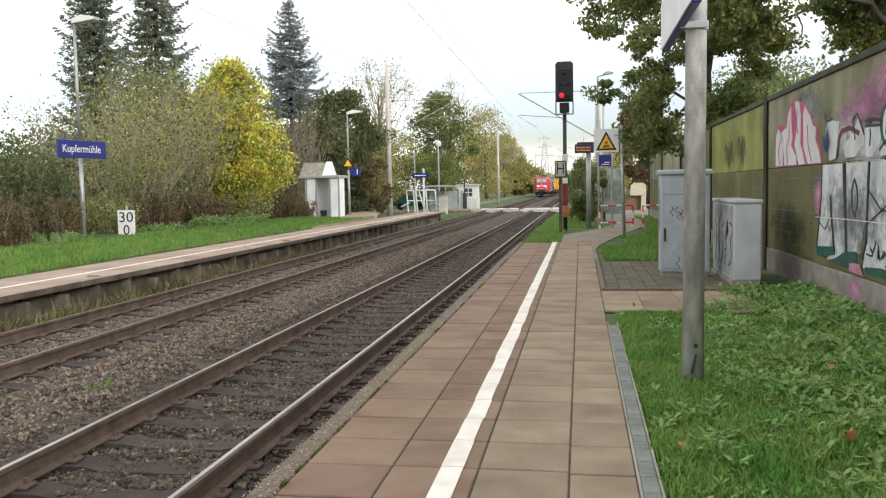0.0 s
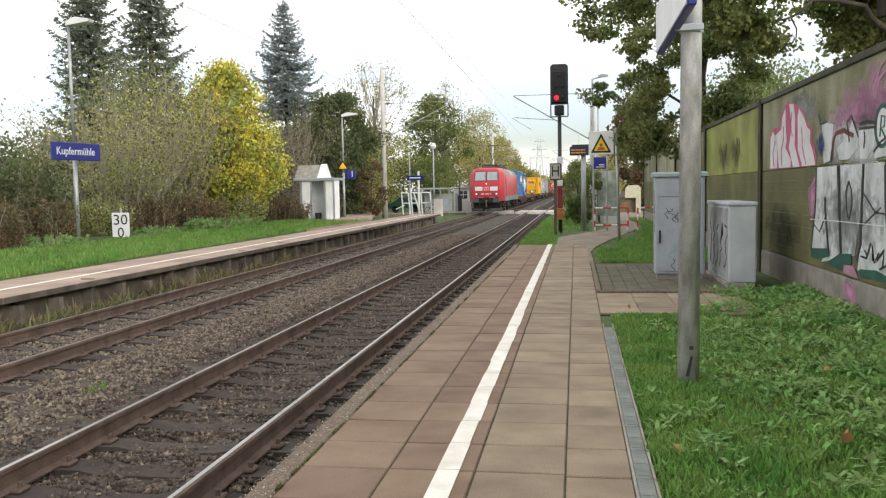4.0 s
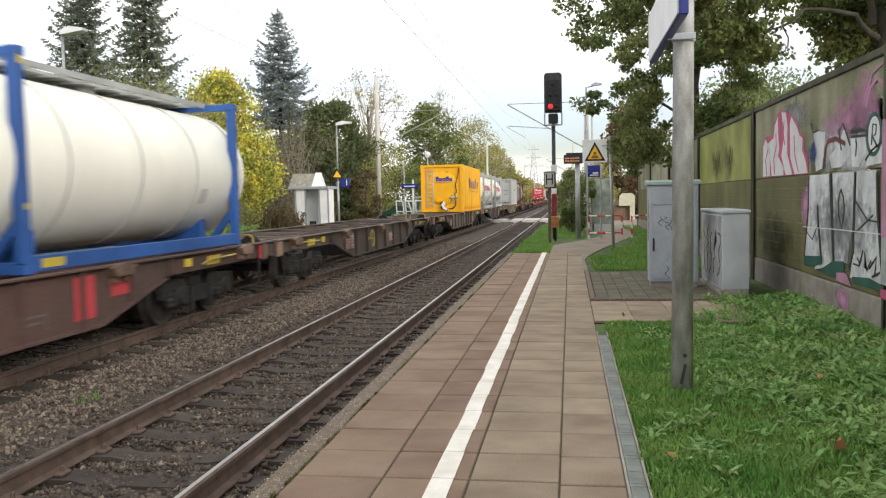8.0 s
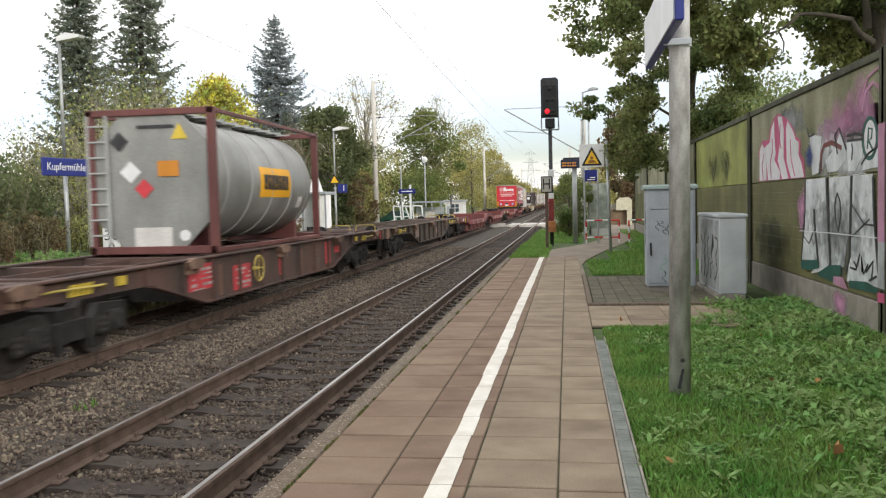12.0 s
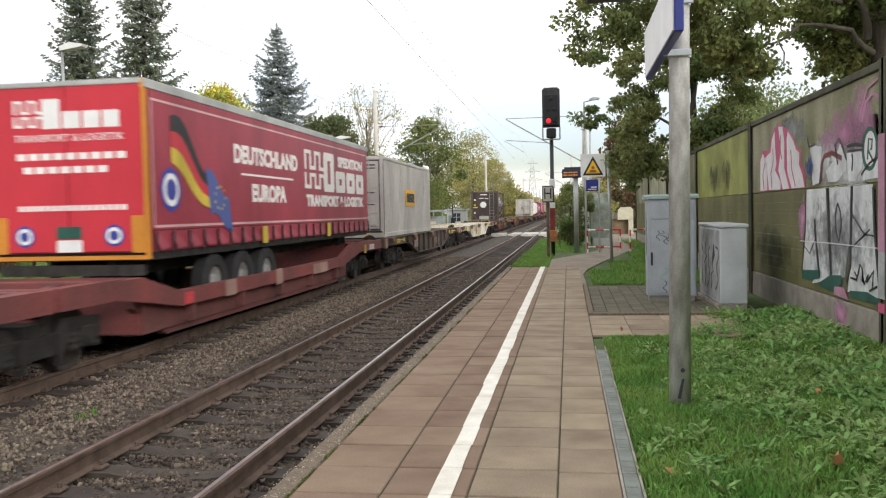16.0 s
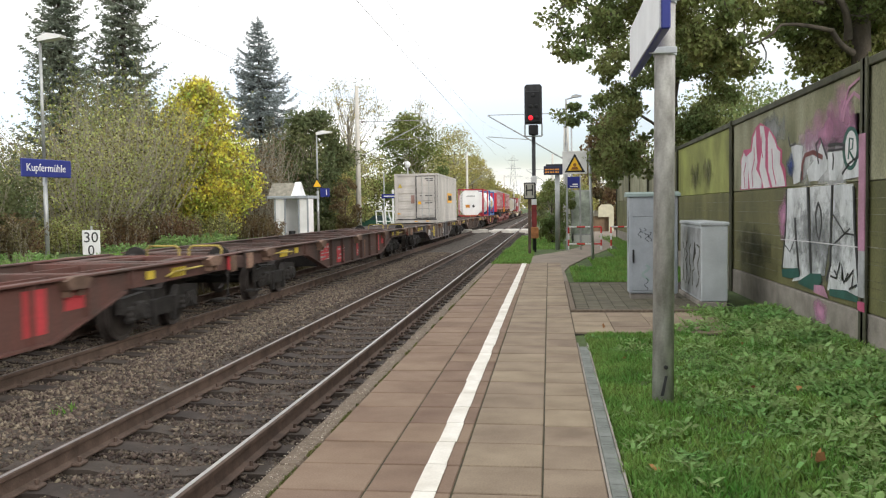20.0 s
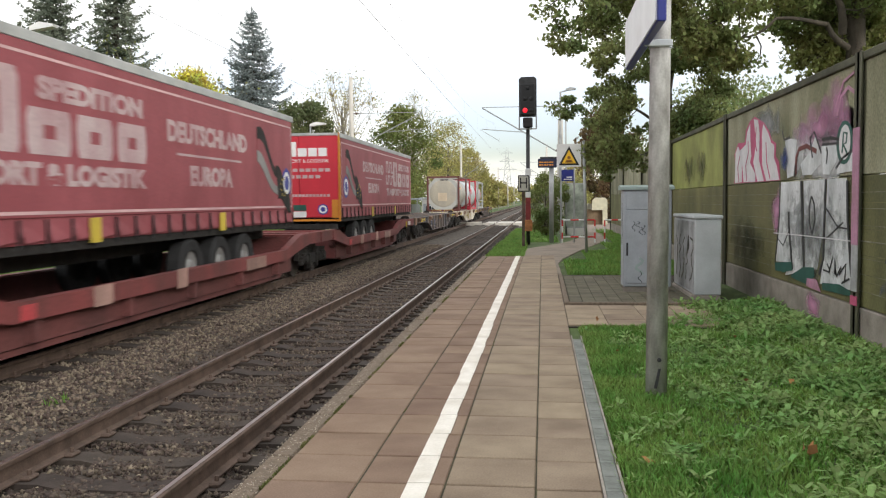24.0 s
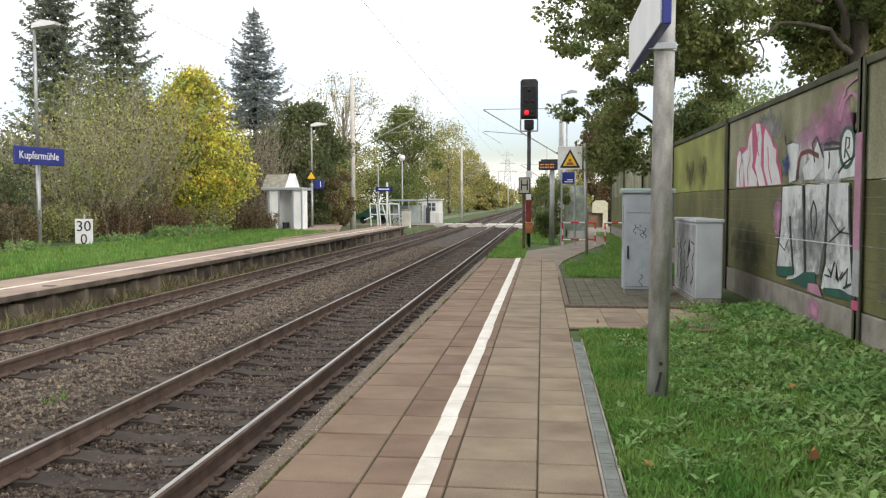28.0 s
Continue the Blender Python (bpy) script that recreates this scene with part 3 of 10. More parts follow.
# ---- noise barrier ----
WX, WP, BAY0 = 3.45, 6.65, 2.85
wall = tagged(thing("barrier_wall", "green-stained noise barrier wall with graffiti and concrete plinth", "wall"), kind="structure")
for i in range(8):
    y0 = BAY0 - WP + i * WP
    q = part("post", MB().box(WX - 0.1, WX + 0.1, -0.03, 0.03, -0.5, 3.1).box(WX - 0.1, WX - 0.085, -0.1, 0.1, -0.5, 3.1).box(WX + 0.085, WX + 0.1, -0.1, 0.1, -0.5, 3.1), m_wallpost, wall, "dark steel post")
    q.matrix_basis = pose(0, y0, 0)
    if i == 7:
        break
    part("plinth", MB().box(WX - 0.065, WX + 0.07, y0 + 0.05, y0 + WP - 0.05, -0.4, 0.38, 0.01), m_conc, wall, "bare concrete plinth panel")
    part("lower_panel", MB().box(WX - 0.05, WX + 0.05, y0 + 0.04, y0 + WP - 0.04, 0.39, 1.79, 0.008), m_wallgreen, wall)
    part("upper_panel", MB().box(WX - 0.05, WX + 0.05, y0 + 0.04, y0 + WP - 0.04, 1.80, 3.0, 0.008), m_wallyel if i == 3 else m_wallgrey, wall)
    if 1 <= i <= 4:
        part_each("panel_groove", [MB().box(WX - 0.0615, WX - 0.0585, y0 + 0.05, y0 + WP - 0.05, zz, zz + hh) for zz, hh in ((0.56, 0.005), (0.74, 0.005), (0.91, 0.005), (1.09, 0.012), (1.26, 0.005), (1.44, 0.005), (1.61, 0.006))], m_groove, wall)
    part("coping", MB().box(WX - 0.085, WX + 0.085, y0 + 0.03, y0 + WP - 0.03, 3.0, 3.09, 0.01), m_wallpost, wall)

# graffiti on the bay beside the cabinets: flat sprayed shapes in the wall's plane
GX = WX - 0.056


def spray(name, polys, material, lift, label=""):
    for poly in polys:
        part(name, MB().prism(poly, "x", GX - lift, GX - lift + 0.003), material, wall, label)


def ragged(y0, y1, z0, z1, n, amp, seed):
    """An outline with a rough edge."""
    r = np.random.default_rng(seed)
    cy, cz, a, b = (y0 + y1) / 2, (z0 + z1) / 2, (y1 - y0) / 2, (z1 - z0) / 2
    return [(cy + a * math.cos(t) * (1 + amp * r.normal()), cz + b * math.sin(t) * (1 + amp * r.normal())) for t in np.linspace(0, 2 * math.pi, n, endpoint=False)]


def stroke(pts, w):
    """A line of paint of even width through the points."""
    up, lo = [], []
    for i, (y, z) in enumerate(pts):
        y0, z0 = pts[max(0, i - 1)]
        y1, z1 = pts[min(len(pts) - 1, i + 1)]
        d = math.hypot((y1 - y0), (z1 - z0))
        ny, nz = -(z1 - z0) / d * w * 1.3, (y1 - y0) / d * w
        up.append((y + ny, z + nz))
        lo.append((y - ny, z - nz))
    return up + lo[::-1]


def overspray(name, col, edge=0.5, density=0.85, scale=3.0):
    """Thin paint mist: thick in the middle of its patch, fading out raggedly."""
    m = mat(name, col, 0.75, var=0.15, scale=4)
    n, l = m.node_tree.nodes, m.node_tree.links
    co = n.new("ShaderNodeTexCoord")
    sepa = n.new("ShaderNodeSeparateXYZ")
    l.new(co.outputs["Generated"], sepa.inputs["Vector"])
    flat = n.new("ShaderNodeCombineXYZ")
    l.new(sepa.outputs["Y"], flat.inputs["Y"])
    l.new(sepa.outputs["Z"], flat.inputs["Z"])
    dist = n.new("ShaderNodeVectorMath")
    dist.operation = "DISTANCE"
    dist.inputs[1].default_value = (0, 0.5, 0.5)
    l.new(flat.outputs["Vector"], dist.inputs[0])
    noise = n.new("ShaderNodeTexNoise")
    noise.inputs["Scale"].default_value, noise.inputs["Detail"].default_value = scale, 7
    l.new(co.outputs["Object"], noise.inputs["Vector"])
    addn = n.new("ShaderNodeMath")
    addn.operation = "MULTIPLY_ADD"
    addn.inputs[1].default_value = 0.75
    l.new(noise.outputs["Fac"], addn.inputs[0])
    l.new(dist.outputs["Value"], addn.inputs[2])
    fade = n.new("ShaderNodeMapRange")
    fade.inputs["From Min"].default_value, fade.inputs["From Max"].default_value = 0.82, 0.82 - edge
    fade.inputs["To Min"].default_value, fade.inputs["To Max"].default_value = 0.0, density
    l.new(addn.outputs["Value"], fade.inputs["Value"])
    l.new(fade.outputs["Result"], n["Principled BSDF"].inputs["Alpha"])
    return m


def mist(name, y0, y1, z0, z1, material, lift, label=""):
    part(name, MB().box(GX - lift, GX - lift + 0.001, y0, y1, z0, z1), material, wall, label)


m_mist_pink = overspray("pink_mist", (0.56, 0.28, 0.42))
m_mist_white = overspray("white_mist", (0.55, 0.56, 0.56), 0.3, 1.0, 4.0)
m_mist_grey = overspray("grey_mist", (0.3, 0.31, 0.3), 0.35, 0.8, 3.0)
m_mist_dark = overspray("dark_mist", (0.05, 0.055, 0.035), 0.5, 0.4, 3.0)
# first piece: white pointed letters with crimson outlines
spray("crimson_outline", [[(15.5, 1.82), (15.34, 2.02), (15.49, 2.33), (15.21, 2.51), (14.72, 2.49), (14.66, 2.68), (14.37, 2.82), (14.08, 2.86), (13.52, 2.72), (13.19, 2.56), (13.05, 2.42), (12.81, 2.35), (12.82, 2.17), (12.64, 2.07), (12.57, 1.81)]], m_spray_red, 0.004, "crimson sprayed outline")
spray("white_letter", [[(15.41, 1.83), (15.39, 2.35), (15.21, 2.46), (15.03, 2.35), (14.9, 2.22), (14.9, 1.83)],
                       [(14.77, 1.83), (14.89, 2.16), (15.1, 2.37), (14.64, 2.45), (14.55, 2.65), (14.36, 2.77), (14.34, 2.5), (14.26, 2.24), (14.35, 2.14), (13.98, 1.94), (14.0, 1.82)],
                       [(13.84, 1.82), (14.12, 2.13), (13.95, 2.44), (14.12, 2.82), (13.86, 2.79), (13.75, 2.57), (13.76, 2.15), (13.6, 1.97), (13.46, 1.82)],
                       [(13.31, 1.82), (13.56, 2.07), (13.6, 2.59), (13.52, 2.69), (13.22, 2.52), (13.07, 2.38), (12.9, 2.33), (12.91, 2.15), (12.76, 2.03), (12.62, 1.82)]], m_spray_bright, 0.007, "white sprayed letter")
spray("crimson_stroke", [stroke(p, 0.014) for p in ([(15.12, 1.85), (15.2, 2.1), (15.05, 2.28)], [(14.55, 1.85), (14.62, 2.1), (14.45, 2.3), (14.48, 2.5)], [(13.9, 2.3), (14.0, 2.45), (13.95, 2.68)], [(13.1, 1.85), (13.3, 2.1), (13.35, 2.4)])], m_spray_red, 0.010, "crimson sprayed stroke")
mist("white_overspray", 12.4, 14.4, 2.35, 2.98, m_mist_grey, 0.002, "faded pale overspray")
# second piece: broken silver letters under a pink cloud
mist("silver_haze", 9.7, 12.6, 1.8, 2.55, m_mist_white, 0.003, "patchy silver overspray")
mist("silver_haze", 9.65, 11.6, 1.7, 2.35, m_mist_white, 0.0045, "patchy silver overspray")
mist("pink_cloud", 9.75, 12.0, 2.1, 2.75, m_mist_pink, 0.0055, "pink sprayed cloud")
mist("pink_cloud", 9.65, 10.9, 2.2, 2.95, m_mist_pink, 0.0065, "pink sprayed cloud")
spray("pink_arc", [stroke([(10.24, 2.5), (10.12, 2.7), (9.9, 2.78), (9.7, 2.7)], 0.022), stroke([(10.3, 2.6), (10.05, 2.86), (9.72, 2.92)], 0.016)], m_spray_pink, 0.008, "pink sprayed arc")
spray("white_letter", [[(12.33, 2.4), (11.78, 2.33), (11.83, 2.13), (11.89, 1.86), (12.2, 1.83)], [(11.2, 2.15), (10.99, 2.34), (10.78, 2.1), (10.79, 1.97), (11.13, 1.85), (11.5, 1.85), (11.6, 2.0)],
                       [(10.77, 2.18), (10.18, 2.16), (10.24, 1.97), (10.46, 1.83), (10.7, 1.84)], [(10.17, 1.94), (9.66, 2.07), (9.66, 1.85), (10.22, 1.83)]], m_spray_white, 0.008, "white sprayed letter")
spray("brown_arch", [stroke([(11.81, 1.88), (11.79, 2.09), (11.67, 2.2), (11.34, 2.22), (10.95, 2.13)], 0.03)], m_spray_brown, 0.012, "brown-red sprayed arch")
spray("black_stroke", [stroke(p, w) for p, w in (([(11.1, 2.06), (11.21, 2.31), (11.04, 2.38), (10.76, 2.1)], 0.014), ([(10.73, 2.26), (10.42, 2.26), (10.15, 2.22)], 0.018), ([(10.73, 2.2), (10.15, 2.18)], 0.012), ([(12.45, 2.5), (12.37, 2.37), (12.09, 2.38)], 0.016),
                                               ([(10.24, 1.9), (10.03, 2.0), (9.69, 2.08)], 0.014), ([(10.57, 1.96), (10.54, 2.09), (10.57, 2.16)], 0.012), ([(11.86, 1.84), (11.82, 2.0)], 0.02))], m_spray_black, 0.014, "black sprayed stroke")
mist("blue_smear", 12.1, 12.6, 1.86, 2.3, overspray("blue_mist", (0.05, 0.08, 0.22), 0.4, 0.7, 5.0), 0.0105)
mist("pink_haze", 12.3, 13.1, 0.95, 1.78, m_mist_pink, 0.002, "pink overspray beside the block letters")
mist("pink_drip", 10.6, 11.4, 0.02, 0.4, m_mist_pink, 0.012)
spray("green_oval", [ragged(9.72, 10.24, 1.93, 2.42, 20, 0.01, 3)], m_spray_green, 0.010)
spray("white_oval", [ragged(9.78, 10.14, 1.98, 2.37, 20, 0.01, 4)], m_spray_bright, 0.014)
spray("oval_mark", [stroke([(10.03, 2.06), (9.99, 2.29), (9.88, 2.27), (9.9, 2.17), (9.99, 2.15), (9.87, 2.05)], 0.014)], m_spray_green, 0.018)
# lower piece: tall silver blocks with black strokes
spray("silver_block", [[(12.51, 1.78), (11.59, 1.78), (11.44, 0.59), (12.26, 0.48), (11.98, 0.68), (12.73, 0.64), (12.57, 1.14)], [(11.47, 1.78), (10.62, 1.78), (10.64, 1.26), (10.87, 0.67), (11.35, 0.66)], [(10.54, 1.78), (9.9, 1.78), (9.71, 0.54), (10.75, 0.51), (10.59, 1.04)]], m_spray_white, 0.006, "silver-white sprayed block letter")
mist("grimy_film", 9.7, 12.7, 0.48, 1.78, overspray("grime_film", (0.2, 0.21, 0.21), 0.5, 0.55, 7.0), 0.0095)
spray("black_stroke", [stroke(p, w) for p, w in (([(12.55, 1.78), (12.55, 1.33), (12.76, 0.62)], 0.016), ([(12.11, 1.37), (12.09, 1.21), (11.9, 0.59)], 0.028), ([(12.68, 1.0), (12.35, 0.89), (12.06, 1.12)], 0.010), ([(11.56, 1.78), (11.47, 1.23), (11.38, 0.62)], 0.03),
                                               ([(10.59, 1.78), (10.62, 1.26), (10.63, 0.82), (10.78, 0.62)], 0.022), ([(10.59, 1.45), (10.15, 1.22), (9.83, 1.21)], 0.010), ([(10.56, 1.06), (9.97, 1.28)], 0.010), ([(9.87, 1.75), (9.83, 1.28), (9.69, 0.69)], 0.024),
                                               ([(11.11, 1.58), (11.0, 1.47), (10.97, 1.3), (11.07, 1.1), (11.18, 1.24), (11.21, 1.44), (11.12, 1.57)], 0.016))], m_spray_black, 0.012, "black sprayed stroke")
spray("white_line", [stroke([(12.82, 1.05), (11.44, 1.07), (9.72, 1.08)], 0.006)], m_spray_bright, 0.016)
spray("green_base", [[(12.76, 0.62), (11.95, 0.69), (11.87, 0.58), (12.32, 0.52), (12.72, 0.51)], [(11.91, 0.52), (11.41, 0.66), (10.97, 0.69), (10.95, 0.58), (11.25, 0.45), (11.94, 0.48)], [(10.65, 0.53), (10.07, 0.57), (9.7, 0.53), (9.71, 0.47), (10.64, 0.45)]], m_spray_green, 0.014, "dark green sprayed shadow")
spray("pink_block", [[(11.23, 0.53), (10.86, 0.55), (10.68, 0.41), (11.25, 0.43)]], m_spray_pink, 0.018, "pink sprayed patch")
spray("scrawl", [stroke(p, 0.012) for p in ([(10.62, 0.69), (10.41, 0.68), (10.28, 0.87)], [(10.21, 0.67), (10.23, 0.85), (10.15, 0.65), (10.01, 0.77)], [(10.07, 0.68), (9.85, 0.82), (9.89, 0.62)], [(10.48, 0.77), (10.38, 0.71)], [(9.98, 0.59), (9.74, 0.66)])], m_spray_black, 0.015)
part("pink_stripe", MB().box(WX - 0.112, WX - 0.101, BAY0 + WP - 0.09, BAY0 + WP + 0.09, 1.05, 2.3), m_spray_pink, wall, "pink stripe sprayed down the post")
part("pale_stripe", MB().box(WX - 0.109, WX - 0.101, BAY0 + WP - 0.09, BAY0 + WP + 0.09, 0.55, 1.05), m_spray_grey, wall)
part("red_stripe", MB().box(WX - 0.111, WX - 0.101, BAY0 + WP - 0.09, BAY0 + WP + 0.09, 0.40, 0.5), m_spray_red, wall)
# faded tags on the lime panel and the nearest bay
for y0, z0 in ((20.3, 2.0), (18.7, 2.05)):
    spray("faded_tag", [stroke([(y0 + 0.5, z0 + 0.3), (y0 + 0.2, z0 + 0.5), (y0 - 0.05, z0 - 0.05)], 0.022), stroke([(y0 - 0.1, z0 + 0.5), (y0 - 0.35, z0 + 0.1), (y0 - 0.45, z0 + 0.45)], 0.026), stroke([(y0 + 0.35, z0 + 0.1), (y0, z0 + 0.25), (y0 - 0.3, z0)], 0.02)], m_wallgreen, 0.004, "faded dark tag")
mist("tag_smear", 19.2, 21.0, 1.85, 2.6, m_mist_dark, 0.002)
mist("tag_smear", 17.9, 19.3, 1.85, 2.6, m_mist_dark, 0.002)
mist("dark_smear", 13.0, 16.0, 0.4, 1.3, m_mist_dark, 0.0015, "darker patch low on the lower panel")
mist("pink_smear", 7.6, 8.9, 1.75, 2.4, m_mist_pink, 0.002)
mist("blue_smear", 7.4, 8.9, 0.4, 0.9, overspray("blue_mist", (0.06, 0.1, 0.35), 0.4, 0.9, 5.0), 0.009)
spray("black_stroke", [[(8.7, 1.75), (8.4, 2.3), (8.3, 2.3), (8.6, 1.75)], [(8.2, 1.75), (7.9, 2.5), (7.8, 2.45), (8.1, 1.75)], [(8.8, 0.9), (8.5, 1.5), (8.2, 1.5), (8.3, 1.4), (8.5, 1.35), (8.7, 0.9)]], m_spray_black, 0.006)
spray("silver_fill", [[(8.75, 1.0), (8.6, 1.6), (7.6, 1.6), (7.5, 0.9)]], m_spray_grey, 0.003)
# horizontal cassette seams of the panels
for i in range(7):
    y0 = BAY0 - WP + i * WP
    for z in (0.66, 0.94, 1.22, 1.5):
        part("seam", MB().box(WX - 0.0535, WX - 0.049, y0 + 0.05, y0 + WP - 0.05, z, z + 0.009), m_wallgreen, wall)

# ---- near pole with the platform sign ----
pole = thing("sign_pole", "weathered round grey pole standing in the grass", "pole")
PX, PY = 0.936, 6.95
part("shaft", MB().cyl((PX - 0.002, PY, -0.3), (PX + 0.05, PY, 7.2), 0.086, 0.074, 24), m_oldsteel, pole, smooth=True)
part("hatch_notch", MB().prism([(PX - 0.03, 0.04), (PX - 0.005, 0.04), (PX + 0.025, 0.2), (PX + 0.005, 0.2)], "y", PY - 0.091, PY - 0.078), m_dark, pole, "dark slanted slot near the foot")
part("upper_clamp", MB().cyl((PX + 0.022, PY, 3.16), (PX + 0.022, PY, 3.22), 0.09, n=24).box(PX + 0.02, PX + 0.12, PY - 0.1, PY - 0.08, 3.165, 3.215, 0.004), m_cab2, pole, "pale galvanised clamp band")
part("bolt", MB().cyl((PX + 0.012, PY - 0.105, 0.27), (PX + 0.012, PY - 0.075, 0.27), 0.011, n=8).cyl((PX + 0.012, PY - 0.094, 0.27), (PX + 0.012, PY - 0.084, 0.27), 0.018, n=6), m_dark, pole)
part("clamp", MB().cyl((PX + 0.02, PY, 2.755), (PX + 0.02, PY, 2.815), 0.092, n=24).box(PX - 0.115, PX + 0.1, PY - 0.105, PY - 0.085, 2.76, 2.81, 0.004), m_cab2, pole, "pale galvanised clamp band")
board = thing("station_sign_edge", "station name board with blue frame seen along its edge", "sign")
part("panel", MB().box(0.790, 0.799, PY - 0.97, PY + 1.15, 2.785, 3.2), m_white, board, "white glossy face")
part("frame", MB().box(0.80, 0.862, PY - 1.0, PY + 1.18, 2.77, 3.215, 0.008), m_blue, board, "blue box frame")
part("bracket", MB().box(0.862, PX - 0.06, PY - 0.03, PY + 0.03, 2.97, 3.01), m_steel, board)
part("lamp_arm", MB().box(0.27, 0.785, PY + 1.2, PY + 1.5, 3.58, 3.615, 0.01), m_dark, board, "dark lamp housing over the board")

# ---- cabinets ----
cab = thing("electrical_cabinet", "tall grey steel cabinet with sloping lid and scrawled graffiti", "cabinet")
CX0, CX1, CY0, CY1 = 1.37, 2.17, 14.5, 14.92
part("base", MB().box(CX0 + 0.03, CX1 - 0.03, CY0 + 0.03, CY1, -0.15, 0.08), m_conc, cab)
part("body", MB().box(CX0, CX1, CY0, CY1, 0.08, 1.72, 0.02), m_cab, cab)
part("roof", MB().prism([(CY0 - 0.04, 1.72), (CY0 - 0.04, 1.765), (CY0 + 0.2, 1.80), (CY1 + 0.04, 1.785), (CY1 + 0.04, 1.72)], "x", CX0 - 0.045, CX1 + 0.04), m_cabtop, cab, "greenish lid")
part("door", MB().box(CX0 + 0.05, CX1 - 0.04, CY0 - 0.015, CY0 - 0.001, 0.14, 1.37, 0.006).box(CX0 + 0.05, CX1 - 0.04, CY0 - 0.015, CY0 - 0.001, 1.385, 1.68, 0.006), m_cab, cab)
part("handle", MB().box(CX0 + 0.05, CX0 + 0.08, CY0 - 0.05, CY0 - 0.014, 0.61, 0.83, 0.008), m_black, cab, "black lever handle")
cr_ = np.random.default_rng(23)
for x0, z0, w, h_ in ((0.17, 1.1, 0.025, 0.17), (0.24, 1.13, 0.04, 0.1), (0.29, 1.02, 0.03, 0.14), (0.34, 1.05, 0.025, 0.16), (0.28, 0.24, 0.03, 0.2)):
    pts_ = [(CX0 + x0 + w * math.sin(i * 1.1), z0 + h_ * (0.5 - i / 8) + cr_.normal(0, 0.006)) for i in range(9)]
    part("scrawl", MB().prism(stroke(pts_, 0.0045), "y", CY0 - 0.0185, CY0 - 0.0155), m_spray_black, cab, "black scrawled tag")
part("smudge", MB().prism(stroke([(CX0 + 0.27 + 0.06 * math.cos(i * 1.3), 0.3 + 0.045 * i) for i in range(7)], 0.02), "y", CY0 - 0.018, CY0 - 0.0155), m_cabtop, cab)
part("side_scrawl", MB().prism(stroke([(CY0 + 0.15 + 0.05 * math.sin(i * 1.9), 1.5 - 0.09 * i) for i in range(9)], 0.012), "x", CX0 - 0.004, CX0 - 0.001), m_spray_black, cab, "black scrawled tag")
box2 = thing("electrical_cabinet_low", "low light-grey cabinet on a concrete base", "cabinet")
BX0, BX1, BY0, BY1 = 2.365, 2.77, 13.45, 15.5
part("base", MB().box(BX0 - 0.03, BX1 - 0.01, BY0 + 0.01, BY1, -0.4, 0.06, 0.01), m_conc, box2)
part("body", MB().box(BX0, BX1, BY0, BY1, 0.06, 1.24, 0.015), m_cab2, box2)
part("lid", MB().box(BX0 - 0.02, BX1 + 0.02, BY0 - 0.02, BY1 + 0.02, 1.24, 1.3, 0.015), m_cab2, box2)
part("side_graffiti", MB().box(BX0 - 0.006, BX0 - 0.001, BY0 + 0.03, BY1 - 0.03, 0.1, 1.2), m_spray_grey, box2, "grey side smeared with spray paint")
rt_ = np.random.default_rng(17)
for k in range(5):
    part("tag", MB().prism(stroke([(BY0 + 0.3 + 0.36 * k + rt_.normal(0, 0.09), 0.25 + 0.1 * i + rt_.normal(0, 0.03)) for i in range(8)], 0.016), "x", BX0 - 0.01, BX0 - 0.006), m_wallpost, box2, "dark sprayed tag")

# ---- signal, boards, lamps ----
sig = thing("railway_signal", "light signal on a mast showing a red light", "signal")
SX, SY = -0.49, 30.3
part("mast", MB().cyl((SX, SY, -0.1), (SX, SY, 4.2), 0.07, n=12), m_dark, sig, smooth=True)
part("mast_plate", MB().box(SX - 0.09, SX + 0.09, SY - 0.1, SY - 0.08, 0.75, 1.65, 0.01), m_sigred, sig, "red mast plate")
part("mast_plate", MB().box(SX - 0.09, SX + 0.09, SY - 0.1, SY - 0.08, 1.65, 1.85, 0.01), m_white, sig, "white mast plate")
part("telephone_box", MB().box(SX - 0.13, SX + 0.15, SY - 0.2, SY - 0.1, 0.46, 0.86, 0.02), m_phone, sig, "small orange box")
part("collar", MB().box(SX - 0.1, SX + 0.1, SY - 0.12, SY + 0.1, 2.4, 2.68, 0.02), m_white, sig)
head_z0, head_z1 = 4.5, 5.9
part("housing", MB().prism([(SX - 0.31, head_z0), (SX + 0.31, head_z0), (SX + 0.31, head_z1 - 0.08), (SX + 0.23, head_z1), (SX - 0.23, head_z1), (SX - 0.31, head_z1 - 0.08)], "y", SY - 0.1, SY - 0.02), m_dark, sig, "dark backing board")
part("cowl", MB().box(SX - 0.26, SX + 0.26, SY - 0.2, SY - 0.1, head_z0 + 0.05, head_z1 - 0.25, 0.03), m_black, sig)
part("red_light", MB().spin([(0, 0.085), (-0.03, 0.07), (-0.045, 0.03)], (SX - 0.09, SY - 0.2, head_z0 + 0.22), "y", 16), m_redlamp, sig, "lit red lens")
for dx, dz in ((0.12, 0.22), (-0.09, 0.62), (0.12, 0.62), (0.0, 1.0)):
    part("lens", MB().spin([(0, 0.075), (-0.02, 0.06), (-0.03, 0.02)], (SX + dx, SY - 0.2, head_z0 + dz), "y", 14), m_black, sig)
part("lower_box", MB().box(SX - 0.17, SX + 0.17, SY - 0.22, SY, 4.12, 4.47, 0.03), m_black, sig)
